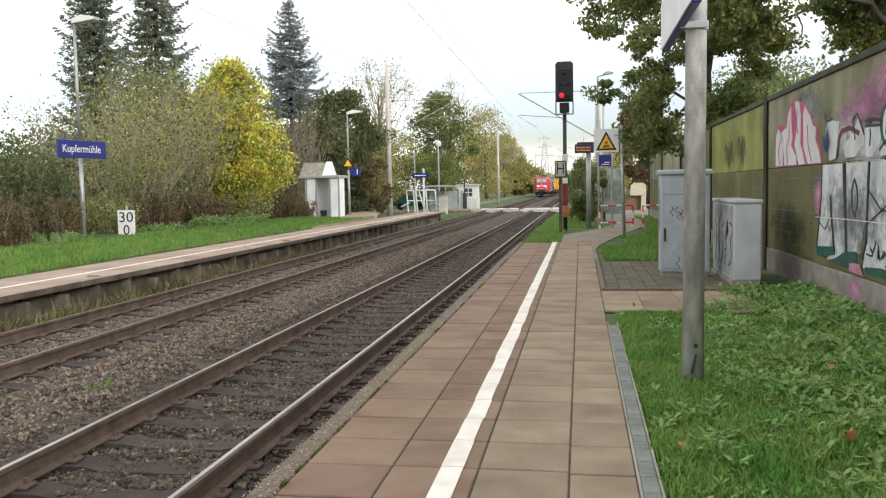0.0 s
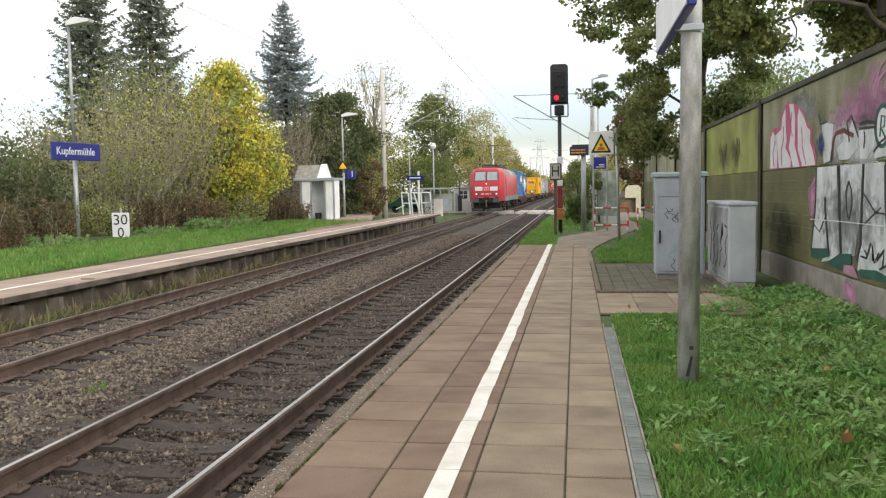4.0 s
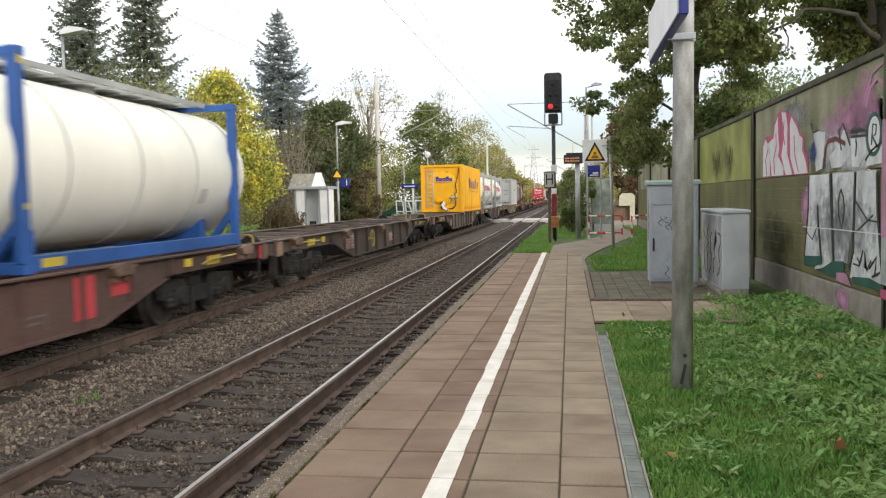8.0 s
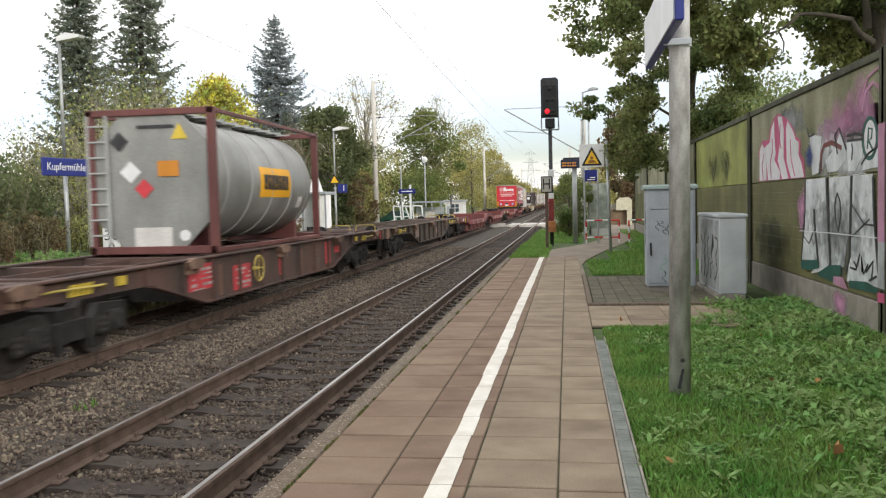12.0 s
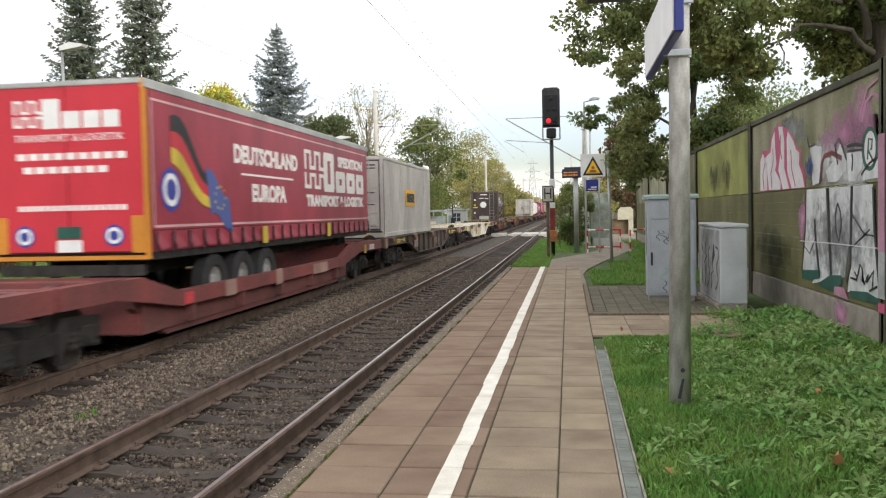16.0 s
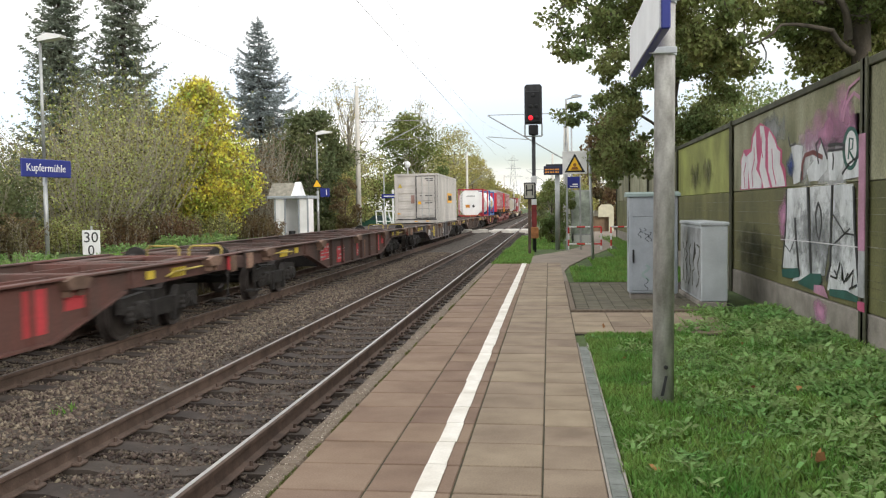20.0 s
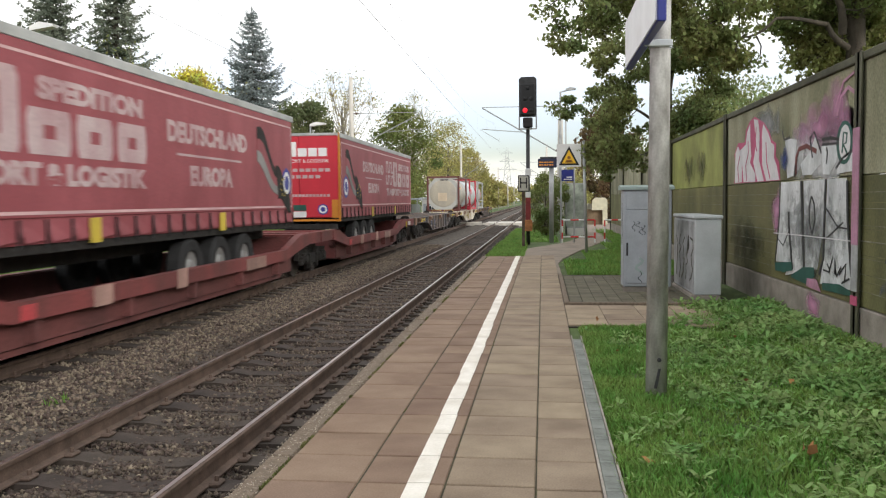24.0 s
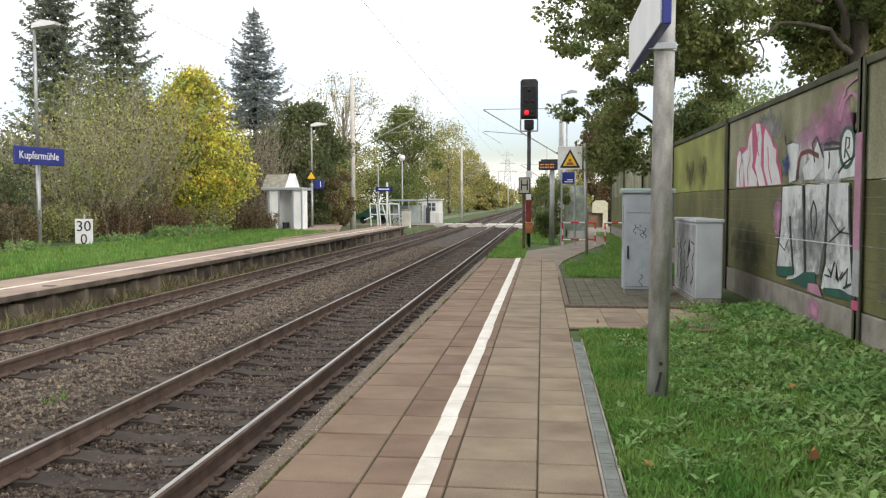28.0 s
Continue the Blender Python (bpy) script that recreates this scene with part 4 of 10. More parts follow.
part("bracket", MB().tube([(SX - 0.3, SY - 0.06, 4.5), (SX - 0.3, SY - 0.06, 4.08), (SX + 0.3, SY - 0.06, 4.08), (SX + 0.3, SY - 0.06, 4.5)], 0.025, 8), m_steel, sig)
hb = thing("stop_board", "white board with black letter H on a rusty post", "sign")
HX, HY = -0.62, 28.6
part("post", MB().box(HX - 0.05, HX + 0.05, HY, HY + 0.06, -0.1, 2.2, 0.01), m_rail, hb)
part("board", MB().box(HX - 0.18, HX + 0.2, HY - 0.06, HY, 1.84, 2.40, 0.02), m_dark, hb)
part("face", MB().box(HX - 0.15, HX + 0.17, HY - 0.066, HY - 0.061, 1.88, 2.36), m_hface, hb)
letters("H", 0.52, m_black, hb, pose(HX + 0.01, HY - 0.07, 2.12), width=0.24)
tri = thing("warning_sign", "white square board with yellow warning triangle on a pole", "sign")
TX, TY = 1.29, 25.4
part("pole", MB().cyl((TX + 0.03, TY, -0.1), (TX - 0.06, TY, 3.3), 0.045, n=12), m_steel, tri, smooth=True)
part("board", MB().box(TX - 0.85, TX - 0.13, TY - 0.07, TY - 0.05, 2.53, 3.21, 0.01), m_white, tri)
part("arm", MB().box(TX - 0.5, TX + 0.02, TY - 0.05, TY - 0.02, 2.85, 2.9), m_steel, tri)
part("triangle", MB().prism([(TX - 0.79, 2.58), (TX - 0.19, 2.58), (TX - 0.49, 3.14)], "y", TY - 0.076, TY - 0.071), m_black, tri, "black triangle border")
part("triangle_field", MB().prism([(TX - 0.70, 2.635), (TX - 0.28, 2.635), (TX - 0.49, 3.03)], "y", TY - 0.081, TY - 0.0765), m_yellow, tri, "yellow triangle field")
part("pictogram", MB().box(TX - 0.57, TX - 0.41, TY - 0.085, TY - 0.0815, 2.68, 2.74).cyl((TX - 0.49, TY - 0.085, 2.8), (TX - 0.49, TY - 0.0815, 2.8), 0.05, n=10).prism([(TX - 0.62, 2.66), (TX - 0.36, 2.66), (TX - 0.4, 2.7), (TX - 0.58, 2.7)], "y", TY - 0.085, TY - 0.0815), m_pict, tri, "brown pictogram")
dis = thing("display_post", "grey post with a dark blue train display", "display")
DX, DY = 0.35, 31.7
part("post", MB().cyl((DX, DY, -0.1), (DX, DY, 3.1), 0.09, n=14), m_steel, dis, smooth=True)
part("casing", MB().box(DX - 0.5, DX + 0.2, DY - 0.16, DY + 0.1, 2.76, 3.08, 0.02), m_navy, dis, "dark display casing")
part("top_bar", MB().box(DX - 0.42, DX + 0.2, DY - 0.14, DY + 0.08, 3.08, 3.15, 0.01), m_dark, dis)
part_each("text_line", [MB().box(DX - 0.44 + 0.09 * k, DX - 0.37 + 0.09 * k - 0.02 * (k % 2), DY - 0.166, DY - 0.161, zz, zz + 0.045) for zz in (2.83, 2.93) for k in range(6)], m_amber, dis, "amber lit text")
info = thing("info_board", "blue notice board on posts beside the gate", "sign")
part("board", MB().box(0.72, 1.16, 31.5, 31.56, 2.25, 2.67, 0.01), m_blue, info)
part("text_line", MB().box(0.9, 1.1, 31.49, 31.496, 2.37, 2.41), m_white, info)
part("text_line", MB().box(0.8, 1.1, 31.49, 31.496, 2.3, 2.33), m_white, info)
for px_ in (0.7, 1.18):
    part("post", MB().cyl((px_, 31.55, -0.1), (px_, 31.55, 2.72), 0.035, n=8), m_steel, info)

# lamp post over the gate and the right-hand catenary mast
lamp_r = thing("platform_lamp", "slim platform lamp with flat head beside the gate", "street lamp", "platform lamps")
part("pole", MB().cyl((0.86, 40, -0.3), (0.86, 40, 4.6), 0.085, 0.07, 10).cyl((0.86, 40, 4.6), (0.86, 40, 6.58), 0.055, 0.045, 10).tube([(0.86, 40, 6.56), (1.3, 40, 6.66)], 0.03), m_steel, lamp_r)
part("head", MB().prism([(1.1, 6.62), (1.56, 6.66), (1.58, 6.72), (1.3, 6.77), (1.1, 6.7)], "y", 39.87, 40.13), m_steel, lamp_r)
thin = thing("thin_pole", "thin grey steel pole beside the gate", "pole")
part("pole", MB().cyl((1.12, 40.6, -0.3), (1.12, 40.6, 6.1), 0.05, 0.04, 10), m_steel, thin, smooth=True)
part("cap", MB().cyl((1.12, 40.6, 6.1), (1.12, 40.6, 6.14), 0.05, n=10), m_dark, thin)


def lamp(x, y, h, lean, label):
    t = thing("platform_lamp", label, "street lamp", "platform lamps")
    part("pole", MB().cyl((x, y, -0.2), (x, y, h * 0.45), 0.075, 0.07, 12).cyl((x, y, h * 0.45), (x, y, h), 0.055, 0.045, 12), m_steel, t, smooth=True)
    part("arm", MB().tube([(x, y, h - 0.05), (x + lean * 0.25, y, h + 0.08)], 0.03), m_steel, t)
    part("head", MB().prism([(x, h + 0.0), (x + lean * 0.9, h + 0.1), (x + lean * 0.95, h + 0.18), (x + lean * 0.4, h + 0.26), (x, h + 0.14)], "y", y - 0.16, y + 0.16), m_white, t, "white lamp head")
    return t


lamp(-15.9, 25.2, 7.0, 0.85, "tall lamp post behind the far platform")
lamp(-13.68, 49.3, 6.05, 1, "lamp post with signs beside the shelter")
name = thing("station_sign", "blue station name board with white letters on posts", "sign")
nm = pose(-15.72, 24.88, 0, 0, 0, 77)
part("board", MB().box(-1.02, 0.98, -0.16, -0.1, 2.72, 3.28, 0.02), m_blue, name).matrix_basis = nm
letters("Kupfermühle", 0.34, m_white, name, nm @ pose(-0.06, -0.165, 3.0), width=1.55, label="white letters")
ks = thing("kilometre_board", "white kilometre board with black numerals in the grass", "sign")
km = pose(-15.42, 27.0, -0.1, 0, 0, 12)
part("board", MB().box(-0.29, 0.29, -0.05, 0, 0.12, 1.1, 0.01), m_white, ks).matrix_basis = km
part("post", MB().cyl((0, 0.03, -0.2), (0, 0.03, 1.25), 0.04, n=8), m_steel, ks).matrix_basis = km
letters("30", 0.5, m_black, ks, km @ pose(0, -0.055, 0.84), width=0.46)
letters("0", 0.5, m_black, ks, km @ pose(0, -0.055, 0.4), width=0.21)
tr1 = thing("track_sign", "blue track number board with white numeral", "sign")
part("board", MB().box(-13.5, -12.93, 49.2, 49.25, 2.36, 2.88, 0.01), m_blue, tr1)
letters("1", 0.5, m_white, tr1, pose(-13.12, 49.19, 2.62))
wt = thing("warning_triangle", "yellow warning triangle on the lamp post", "sign")
part("border", MB().prism([(-14.03, 2.92), (-13.33, 2.92), (-13.68, 3.48)], "y", 49.18, 49.2), m_black, wt)
part("field", MB().prism([(-13.93, 2.97), (-13.43, 2.97), (-13.68, 3.38)], "y", 49.172, 49.178), m_yellow, wt)


# ---- catenary ----
def cat_mast(x, y, base, top, reach, label, z_arm):
    t = thing("catenary_mast", label, "mast", "catenary masts")
    part("mast", MB().cyl((x, y, base), (x, y, top), 0.2, 0.13, 14), m_concpole, t, smooth=True)
    s = 1 if reach > x else -1
    part("top_tube", MB().tube([(x, y, z_arm + 1.75), (reach, y, z_arm + 1.75)], 0.02, 6), m_wirec, t)
    part("diagonal_tube", MB().tube([(x, y, z_arm - 0.7), (reach, y, z_arm + 1.72)], 0.035, 6), m_steel, t)
    part("registration_arm", MB().tube([(x + (reach - x) * 0.45, y, z_arm + 0.42), (reach, y, z_arm + 0.62)], 0.02, 6), m_steel, t)
    part("steady_arm", MB().tube([(reach + s * 0.1, y, z_arm + 0.6), (reach - s * 0.9, y, z_arm - 0.02)], 0.014, 6), m_steel, t)
    for k in (0.06, 0.1):
        part("insulator", MB().spin([(0, 0.03), (0.05, 0.08), (0.1, 0.03), (0.15, 0.08), (0.2, 0.03), (0.25, 0.08), (0.3, 0.03)], (x + s * 0.25, y, z_arm + 1.75 if k < 0.09 else z_arm - 0.55), "x", 10), m_insul, t)
    return t


WIRE_Z = RAIL + 5.5
cat_mast(-13.05, 57.5, -0.3, 10.1, -8.1, "concrete catenary mast behind the far platform", WIRE_Z + 0.75)
cat_mast(0.95, 44.5, -0.3, 5.7, -3.1, "catenary mast beside the gate carrying an arm", WIRE_Z - 0.45)
cat_mast(-10.8, 113, -0.8, 9.1, -7.5, "distant concrete catenary mast beyond the crossing", WIRE_Z)
cat_mast(0.6, 120, -0.8, 9, -3.1, "distant catenary mast beyond the crossing", WIRE_Z)
for yy, xx in ((205, -10.6), (262, -10.6), (320, -10.6), (185, 0.6), (245, 0.6)):
    cat_mast(xx, yy, -0.8, 9.5, -7.4 if xx < -5 else -3.2, "distant catenary mast along the line", WIRE_Z)


def wires(cx, label):
    t = tagged(thing("overhead_line", label, "overhead wire", "overhead lines"), kind="structure")
    con, mes, drop = MB(), MB(), MB()
    ys = [-60, 0, 58, 120, 185, 245, 320]
    for a, b in zip(ys, ys[1:]):
        con.tube([(cx + 0.2, a, WIRE_Z), (cx - 0.2, b, WIRE_Z)], 0.005, 5)
        pts = [(cx, a + (b - a) * i / 8, WIRE_Z + 1.7 - 1.1 * (1 - (i / 4 - 1) ** 2)) for i in range(9)]
        mes.tube(pts, 0.003, 5)
        for p in pts[1:-1]:
            drop.cyl((p[0], p[1], WIRE_Z), p, 0.0015, n=4)
    part("contact_wire", con, m_wirec, t)
    part("catenary_wire", mes, m_wirec, t)
    part("droppers", drop, m_wirec, t)


wires(NEAR, "thin contact and catenary wires above the near track")
wires(FAR, "thin contact and catenary wires above the far track")

# ---- shelter on the far platform ----
sh = thing("platform_shelter", "white platform shelter with gabled roof", "shelter")
sx0, sy0 = -15.35, 46.2
part("back_wall", MB().box(sx0 - 0.05, sx0 + 1.95, sy0 + 1.0, sy0 + 1.1, -0.1, 2.24), m_shelterwhite, sh)
part("side_wall", MB().box(sx0 - 0.06, sx0 + 0.0, sy0 + 0.1, sy0 + 1.0, -0.1, 2.24), m_shelterwhite, sh)
part("side_wall", MB().box(sx0 + 1.88, sx0 + 1.94, sy0 + 0.1, sy0 + 1.0, -0.1, 2.24), m_shelterwhite, sh)
part("front_panel", MB().box(sx0 + 0.08, sx0 + 0.56, sy0 + 0.02, sy0 + 0.07, -0.02, 2.24), m_shelterwhite, sh)
part("front_panel", MB().box(sx0 + 1.46, sx0 + 1.88, sy0 + 0.02, sy0 + 0.07, -0.02, 2.24), m_shelterwhite, sh)
for dx in (0.0, 0.56, 1.36, 1.88):
    part("post", MB().box(sx0 + dx, sx0 + dx + 0.08, sy0 - 0.01, sy0 + 0.09, -0.1, 2.24, 0.005), m_cab, sh, "grey corner post")
# pale slab added to bounce light onto the shelter's inner walls
part("floor_slab", MB().box(sx0 - 0.1, sx0 + 2.0, sy0 - 0.8, sy0 + 1.1, -0.12, 0.045, 0.01), m_concpole, sh)
part("sill", MB().box(sx0 + 1.44, sx0 + 1.96, sy0 - 0.01, sy0 + 0.02, -0.08, 0.0), m_cab, sh)
part("roof_edge", MB().box(sx0 - 0.4, sx0 + 2.0, sy0 - 0.12, sy0 + 1.8, 2.24, 2.4, 0.02), m_cab, sh, "grey flat eaves band")
part("roof", MB().prism([(sy0 + 0.0, 2.4), (sy0 + 1.6, 2.4), (sy0 + 0.8, 3.15)], "x", sx0 - 0.35, sx0 + 1.0), m_rooftile, sh, "brown roof")
part("gable", MB().prism([(sy0 - 0.06, 2.4), (sy0 + 1.66, 2.4), (sy0 + 0.8, 3.2)], "x", sx0 + 1.0, sx0 + 1.35), m_shelterwhite, sh, "white gable end")
bin_ = thing("litter_bin", "dark litter bin standing in the shelter", "bin")
part("bin", MB().cyl((sx0 + 0.85, sy0 + 0.5, -0.05), (sx0 + 0.85, sy0 + 0.5, 0.42), 0.16, 0.19, 12), m_dark, bin_)

# ---- fences, gate and huts by the crossing ----
gate = thing("barrier_fence", "red and white tubular gate barrier", "fence", "gate barriers")


def red_white(t, a, b, n, r=0.028):
    """A tube in red and white sections."""
    a, b = Vector(a), Vector(b)
    for i in range(n):
        part("red_section" if i % 2 else "white_section", MB().cyl(a.lerp(b, i / n), a.lerp(b, (i + 1) / n), r, n=8), m_red if i % 2 else m_white, t)


for px in (0.74, 1.92):
    red_white(gate, (px, 31.3, -0.1), (px, 31.3, 0.82), 4)
red_white(gate, (0.74, 31.3, 0.82), (1.92, 31.3, 0.82), 4)
red_white(gate, (0.74, 31.3, 0.2), (1.92, 31.3, 0.2), 4)
gate2 = thing("barrier_fence", "red and white tubular gate barrier", "fence", "gate barriers")
for px in (2.25, 3.2):
    red_white(gate2, (px, 31.0, -0.1), (px, 31.0, 0.82), 4)
red_white(gate2, (2.25, 31.0, 0.82), (3.2, 31.0, 0.82), 4)
hut = thing("small_hut", "small cream hut with rounded roof behind the gate", "hut")
part("wall", MB().box(2.75, 3.9, 54, 55.2, -0.4, 0.95), m_wood, hut)
part("front_panel", MB().prism([(3.1, 0.9), (4.05, 0.9), (4.05, 1.5), (3.9, 1.68), (3.3, 1.68), (3.12, 1.5)], "y", 53.7, 53.95), m_cream, hut)
part("side_panel", MB().box(3.75, 4.05, 53.7, 55.2, -0.4, 0.9, 0.02), m_cream, hut)
part("roof", MB().prism([(2.65, 0.95), (3.9, 0.95), (3.7, 1.3), (2.9, 1.3)], "y", 53.96, 55.4), m_rooftile, hut)
gs = thing("glass_shelter", "glazed bicycle shelter with grey frame", "shelter")
part("frame", MB().box(1.05, 1.11, 38, 38.06, -0.3, 2.3).box(1.85, 1.91, 38, 38.06, -0.3, 2.3).box(1.05, 1.91, 38, 38.06, 2.24, 2.3).box(1.05, 1.91, 38, 38.06, 0.3, 0.36), m_steel, gs)
part("pane", MB().box(1.11, 1.85, 38.02, 38.035, 0.36, 2.24), m_frosted, gs, "cloudy scratched pane")
part("plinth", MB().box(1.05, 1.91, 38, 38.06, -0.3, 0.3), m_render, gs)
# far side near the crossing
house = thing("crossing_hut", "small white hut by the level crossing", "hut")
part("wall", MB().box(-11.5, -9.8, 80.5, 83, -0.6, 1.75), m_render, house)
part("roof", MB().box(-11.7, -9.65, 80.3, 83.2, 1.75, 1.9, 0.03), m_cab2, house)
part("window", MB().box(-10.95, -10.2, 80.45, 80.5, 0.75, 1.5), m_glass, house)
part("window_bar", MB().box(-10.6, -10.55, 80.43, 80.45, 0.75, 1.5).box(-10.95, -10.2, 80.43, 80.45, 1.1, 1.15), m_white, house)
part("door", MB().box(-11.35, -11.05, 80.46, 80.5, -0.5, 1.3), m_cab, house)
part("rail", MB().tube([(-11.0, 79.9, -0.5), (-11.0, 79.9, 0.62), (-9.45, 79.9, 0.62), (-9.45, 79.9, -0.5)], 0.05, 6).tube([(-10.2, 79.9, -0.5), (-10.2, 79.9, 0.62)], 0.04, 6), m_white, house, "white tubular rail")
part("barrier_motor", MB().box(-10.95, -10.6, 79.2, 79.7, -0.55, 1.1, 0.05).cyl((-10.8, 79.4, 1.1), (-10.8, 79.4, 2.35), 0.06, n=8), m_dark, house, "dark barrier drive post")
rail_f = thing("white_railing", "white tubular railings beside the crossing", "railing")
part_each("frame", [MB().tube([(x0, 66, -0.3), (x0 - 0.12, 66, 1.45), (x0 + w - 0.12, 66, 1.42), (x0 + w, 66, -0.3)], 0.055, 6).tube([(x0 - 0.05, 66, 0.62), (x0 + w - 0.05, 66, 0.6)], 0.045, 6) for x0, w in ((-13.5, 0.55), (-12.75, 0.6), (-11.95, 0.75))], m_white, rail_f, "white tube frame")
part_each("diagonal", [MB().tube([(-12.65, 66.1, 1.45), (-12.15, 66.1, -0.3)], 0.06, 6), MB().tube([(-14.1, 66.1, 0.15), (-13.4, 66.1, 0.45)], 0.05, 6)], m_white, rail_f)
bike = thing("bicycle_shelter", "low grey bicycle shelter with flat roof", "shelter")
part("roof", MB().box(-12.9, -10.3, 70, 72, 1.66, 1.8, 0.02), m_cab, bike)
part_each("post", [MB().box(q, q + 0.09, 70.1, 70.2, -0.5, 1.66) for q in (-12.8, -12.0, -11.2, -10.45)], m_steel, bike)
part("back", MB().box(-12.8, -10.4, 71.8, 71.86, -0.2, 1.3), m_cab2, bike)
bk = thing("bicycle", "dark bicycle parked under the shelter", "bicycle")
for q in (-12.35, -11.5):
    part("wheel", MB().tube([(q + 0.33 * math.cos(a), 70.9, -0.15 + 0.33 * math.sin(a)) for a in np.linspace(0, 2 * math.pi, 15)], 0.025, 5), m_black, bk)
part("bicycle_frame", MB().tube([(-12.35, 70.9, -0.15), (-12.1, 70.9, 0.35), (-11.65, 70.9, 0.4), (-11.5, 70.9, -0.15)], 0.025, 6).tube([(-12.1, 70.9, 0.35), (-11.95, 70.9, -0.1), (-11.65, 70.9, 0.4), (-11.62, 70.9, 0.62)], 0.022, 6), m_dark, bk)
part("saddle", MB().box(-12.25, -11.98, 70.83, 70.97, 0.42, 0.5, 0.03), m_black, bk)
kiosk = thing("switch_cabinet", "pale concrete cabinet beside the path", "cabinet")
part("body", MB().box(-10.85, -10.2, 64.8, 65.4, -0.45, 0.93, 0.03), m_concpole, kiosk)
part("lid", MB().box(-10.9, -10.15, 64.76, 65.44, 0.93, 0.99, 0.02), m_conc, kiosk)
sgn = thing("station_sign_far", "blue sign board on a white post", "sign")
part("post", MB().box(-12.46, -12.31, 66.9, 67.0, -0.4, 3.15), m_white, sgn)
part("board", MB().box(-13.3, -11.95, 66.85, 66.9, 2.45, 2.8, 0.01), m_blue, sgn)
part("text_line", MB().box(-13.1, -12.2, 66.84, 66.848, 2.58, 2.66), m_white, sgn)
globe = thing("globe_lamp", "post lamp with a white globe", "street lamp")
part("post", MB().cyl((-12.5, 75, -0.5), (-12.5, 75, 5.3), 0.07, n=8), m_steel, globe)
part("globe", MB().spin([(-0.28, 0.05), (-0.2, 0.2), (0, 0.28), (0.2, 0.2), (0.28, 0.05)], (-12.5, 75, 5.55), "z", 12), m_white, globe)
slim = thing("slim_mast", "thin grey mast behind the railings", "mast")
part("pole", MB().cyl((-14.3, 73, -0.5), (-14.3, 73, 4.7), 0.06, n=8), m_steel, slim)
car = thing("parked_car", "dark green car parked behind the railings", "car")
part("body", MB().prism([(-17.0, 0.0), (-17.0, 0.45), (-16.4, 0.6), (-15.9, 1.0), (-14.9, 1.02), (-14.3, 0.6), (-13.9, 0.5), (-13.85, 0.0)], "y", 76.0, 77.6), mat("car_green", (0.02, 0.07, 0.045), 0.3, var=0.1, scale=2, bump=0.0), car)
part("window", MB().prism([(-16.25, 0.62), (-15.85, 0.95), (-14.95, 0.96), (-14.5, 0.62)], "y", 75.985, 75.999), m_glass, car)
for q in (-16.3, -14.5):
    part("wheel", MB().spin([(-0.1, 0.2), (-0.1, 0.31), (0.1, 0.31), (0.1, 0.2)], (q, 76.1, -0.08), "y", 16), m_black, car)
beam = thing("crossing_kerb", "long pale concrete edge beam across the crossing", "kerb")
part("beam", MB().box(-9.3, -5.15, 72.3, 72.48, -0.7, RAIL + 0.08, 0.02).box(-5.1, -1.5, 72.3, 72.48, -0.7, RAIL + 0.02, 0.02), m_concpole, beam)


# distant pylon
pyl = thing("power_pylon", "distant grey lattice power pylon", "pylon")
pm = MB()
bx0, byy, ph = -25.5, 620, 40
for sx in (-1, 1):
    for sy in (-1, 1):
        pm.cyl((bx0 + sx * 4, byy + sy * 4, -1), (bx0 + sx * 0.5, byy + sy * 0.5, ph), 0.16, 0.1, 5)
for i in range(8):
    z0, z1 = ph * (1 - 0.8 ** i), ph * (1 - 0.8 ** (i + 1))
    w0, w1 = 4 - 3.5 * z0 / ph, 4 - 3.5 * z1 / ph
    for s in (-1, 1):
        pm.cyl((bx0 - w0, byy + s * w0, z0), (bx0 + w1, byy + s * w1, z1), 0.09, n=4).cyl((bx0 + w0, byy + s * w0, z0), (bx0 - w1, byy + s * w1, z1), 0.09, n=4)
for z, w in ((24, 7), (30, 5.5), (36, 4)):
    pm.cyl((bx0 - w, byy, z), (bx0 + w, byy, z), 0.16, n=5).cyl((bx0 - w, byy, z), (bx0, byy, z + 2), 0.1, n=4).cyl((bx0 + w, byy, z), (bx0, byy, z + 2), 0.1, n=4)
part("lattice", pm, m_steel, pyl)

# ---- vegetation ----
m_bark = mat("bark", (0.075, 0.063, 0.05), 0.95, var=0.35, scale=6, fine=40, bump=0.6, streak=0.6)
m_twig = mat("twig", (0.3, 0.27, 0.21), 0.95, var=0.25, scale=6, bump=0.2)
m_leaf_oak = mat("oak_leaf", (0.17, 0.235, 0.095), 0.7, var=0.3, scale=0.8, col2=(0.3, 0.31, 0.12), island=0.45, transl=0.5, bump=0)
# oak leaf made darker: the near crown's own shade is in the colour
m_leaf_oak_shade = mat("canopy_leaf", (0.15, 0.205, 0.075), 0.7, var=0.3, scale=0.9, col2=(0.29, 0.29, 0.1), island=0.45, transl=0.5, bump=0)
m_leaf_green = mat("green_leaf", (0.131, 0.181, 0.058), 0.7, var=0.3, scale=0.4, col2=(0.232, 0.239, 0.072), island=0.45, transl=0.4, bump=0)
m_leaf_dark = mat("dark_leaf", (0.1, 0.135, 0.06), 0.7, var=0.3, scale=0.4, col2=(0.18, 0.19, 0.08), island=0.4, transl=0.4, bump=0)
m_leaf_olive = mat("olive_leaf", (0.25, 0.275, 0.09), 0.75, var=0.35, scale=0.5, col2=(0.36, 0.32, 0.13), island=0.75, transl=0.4, bump=0)
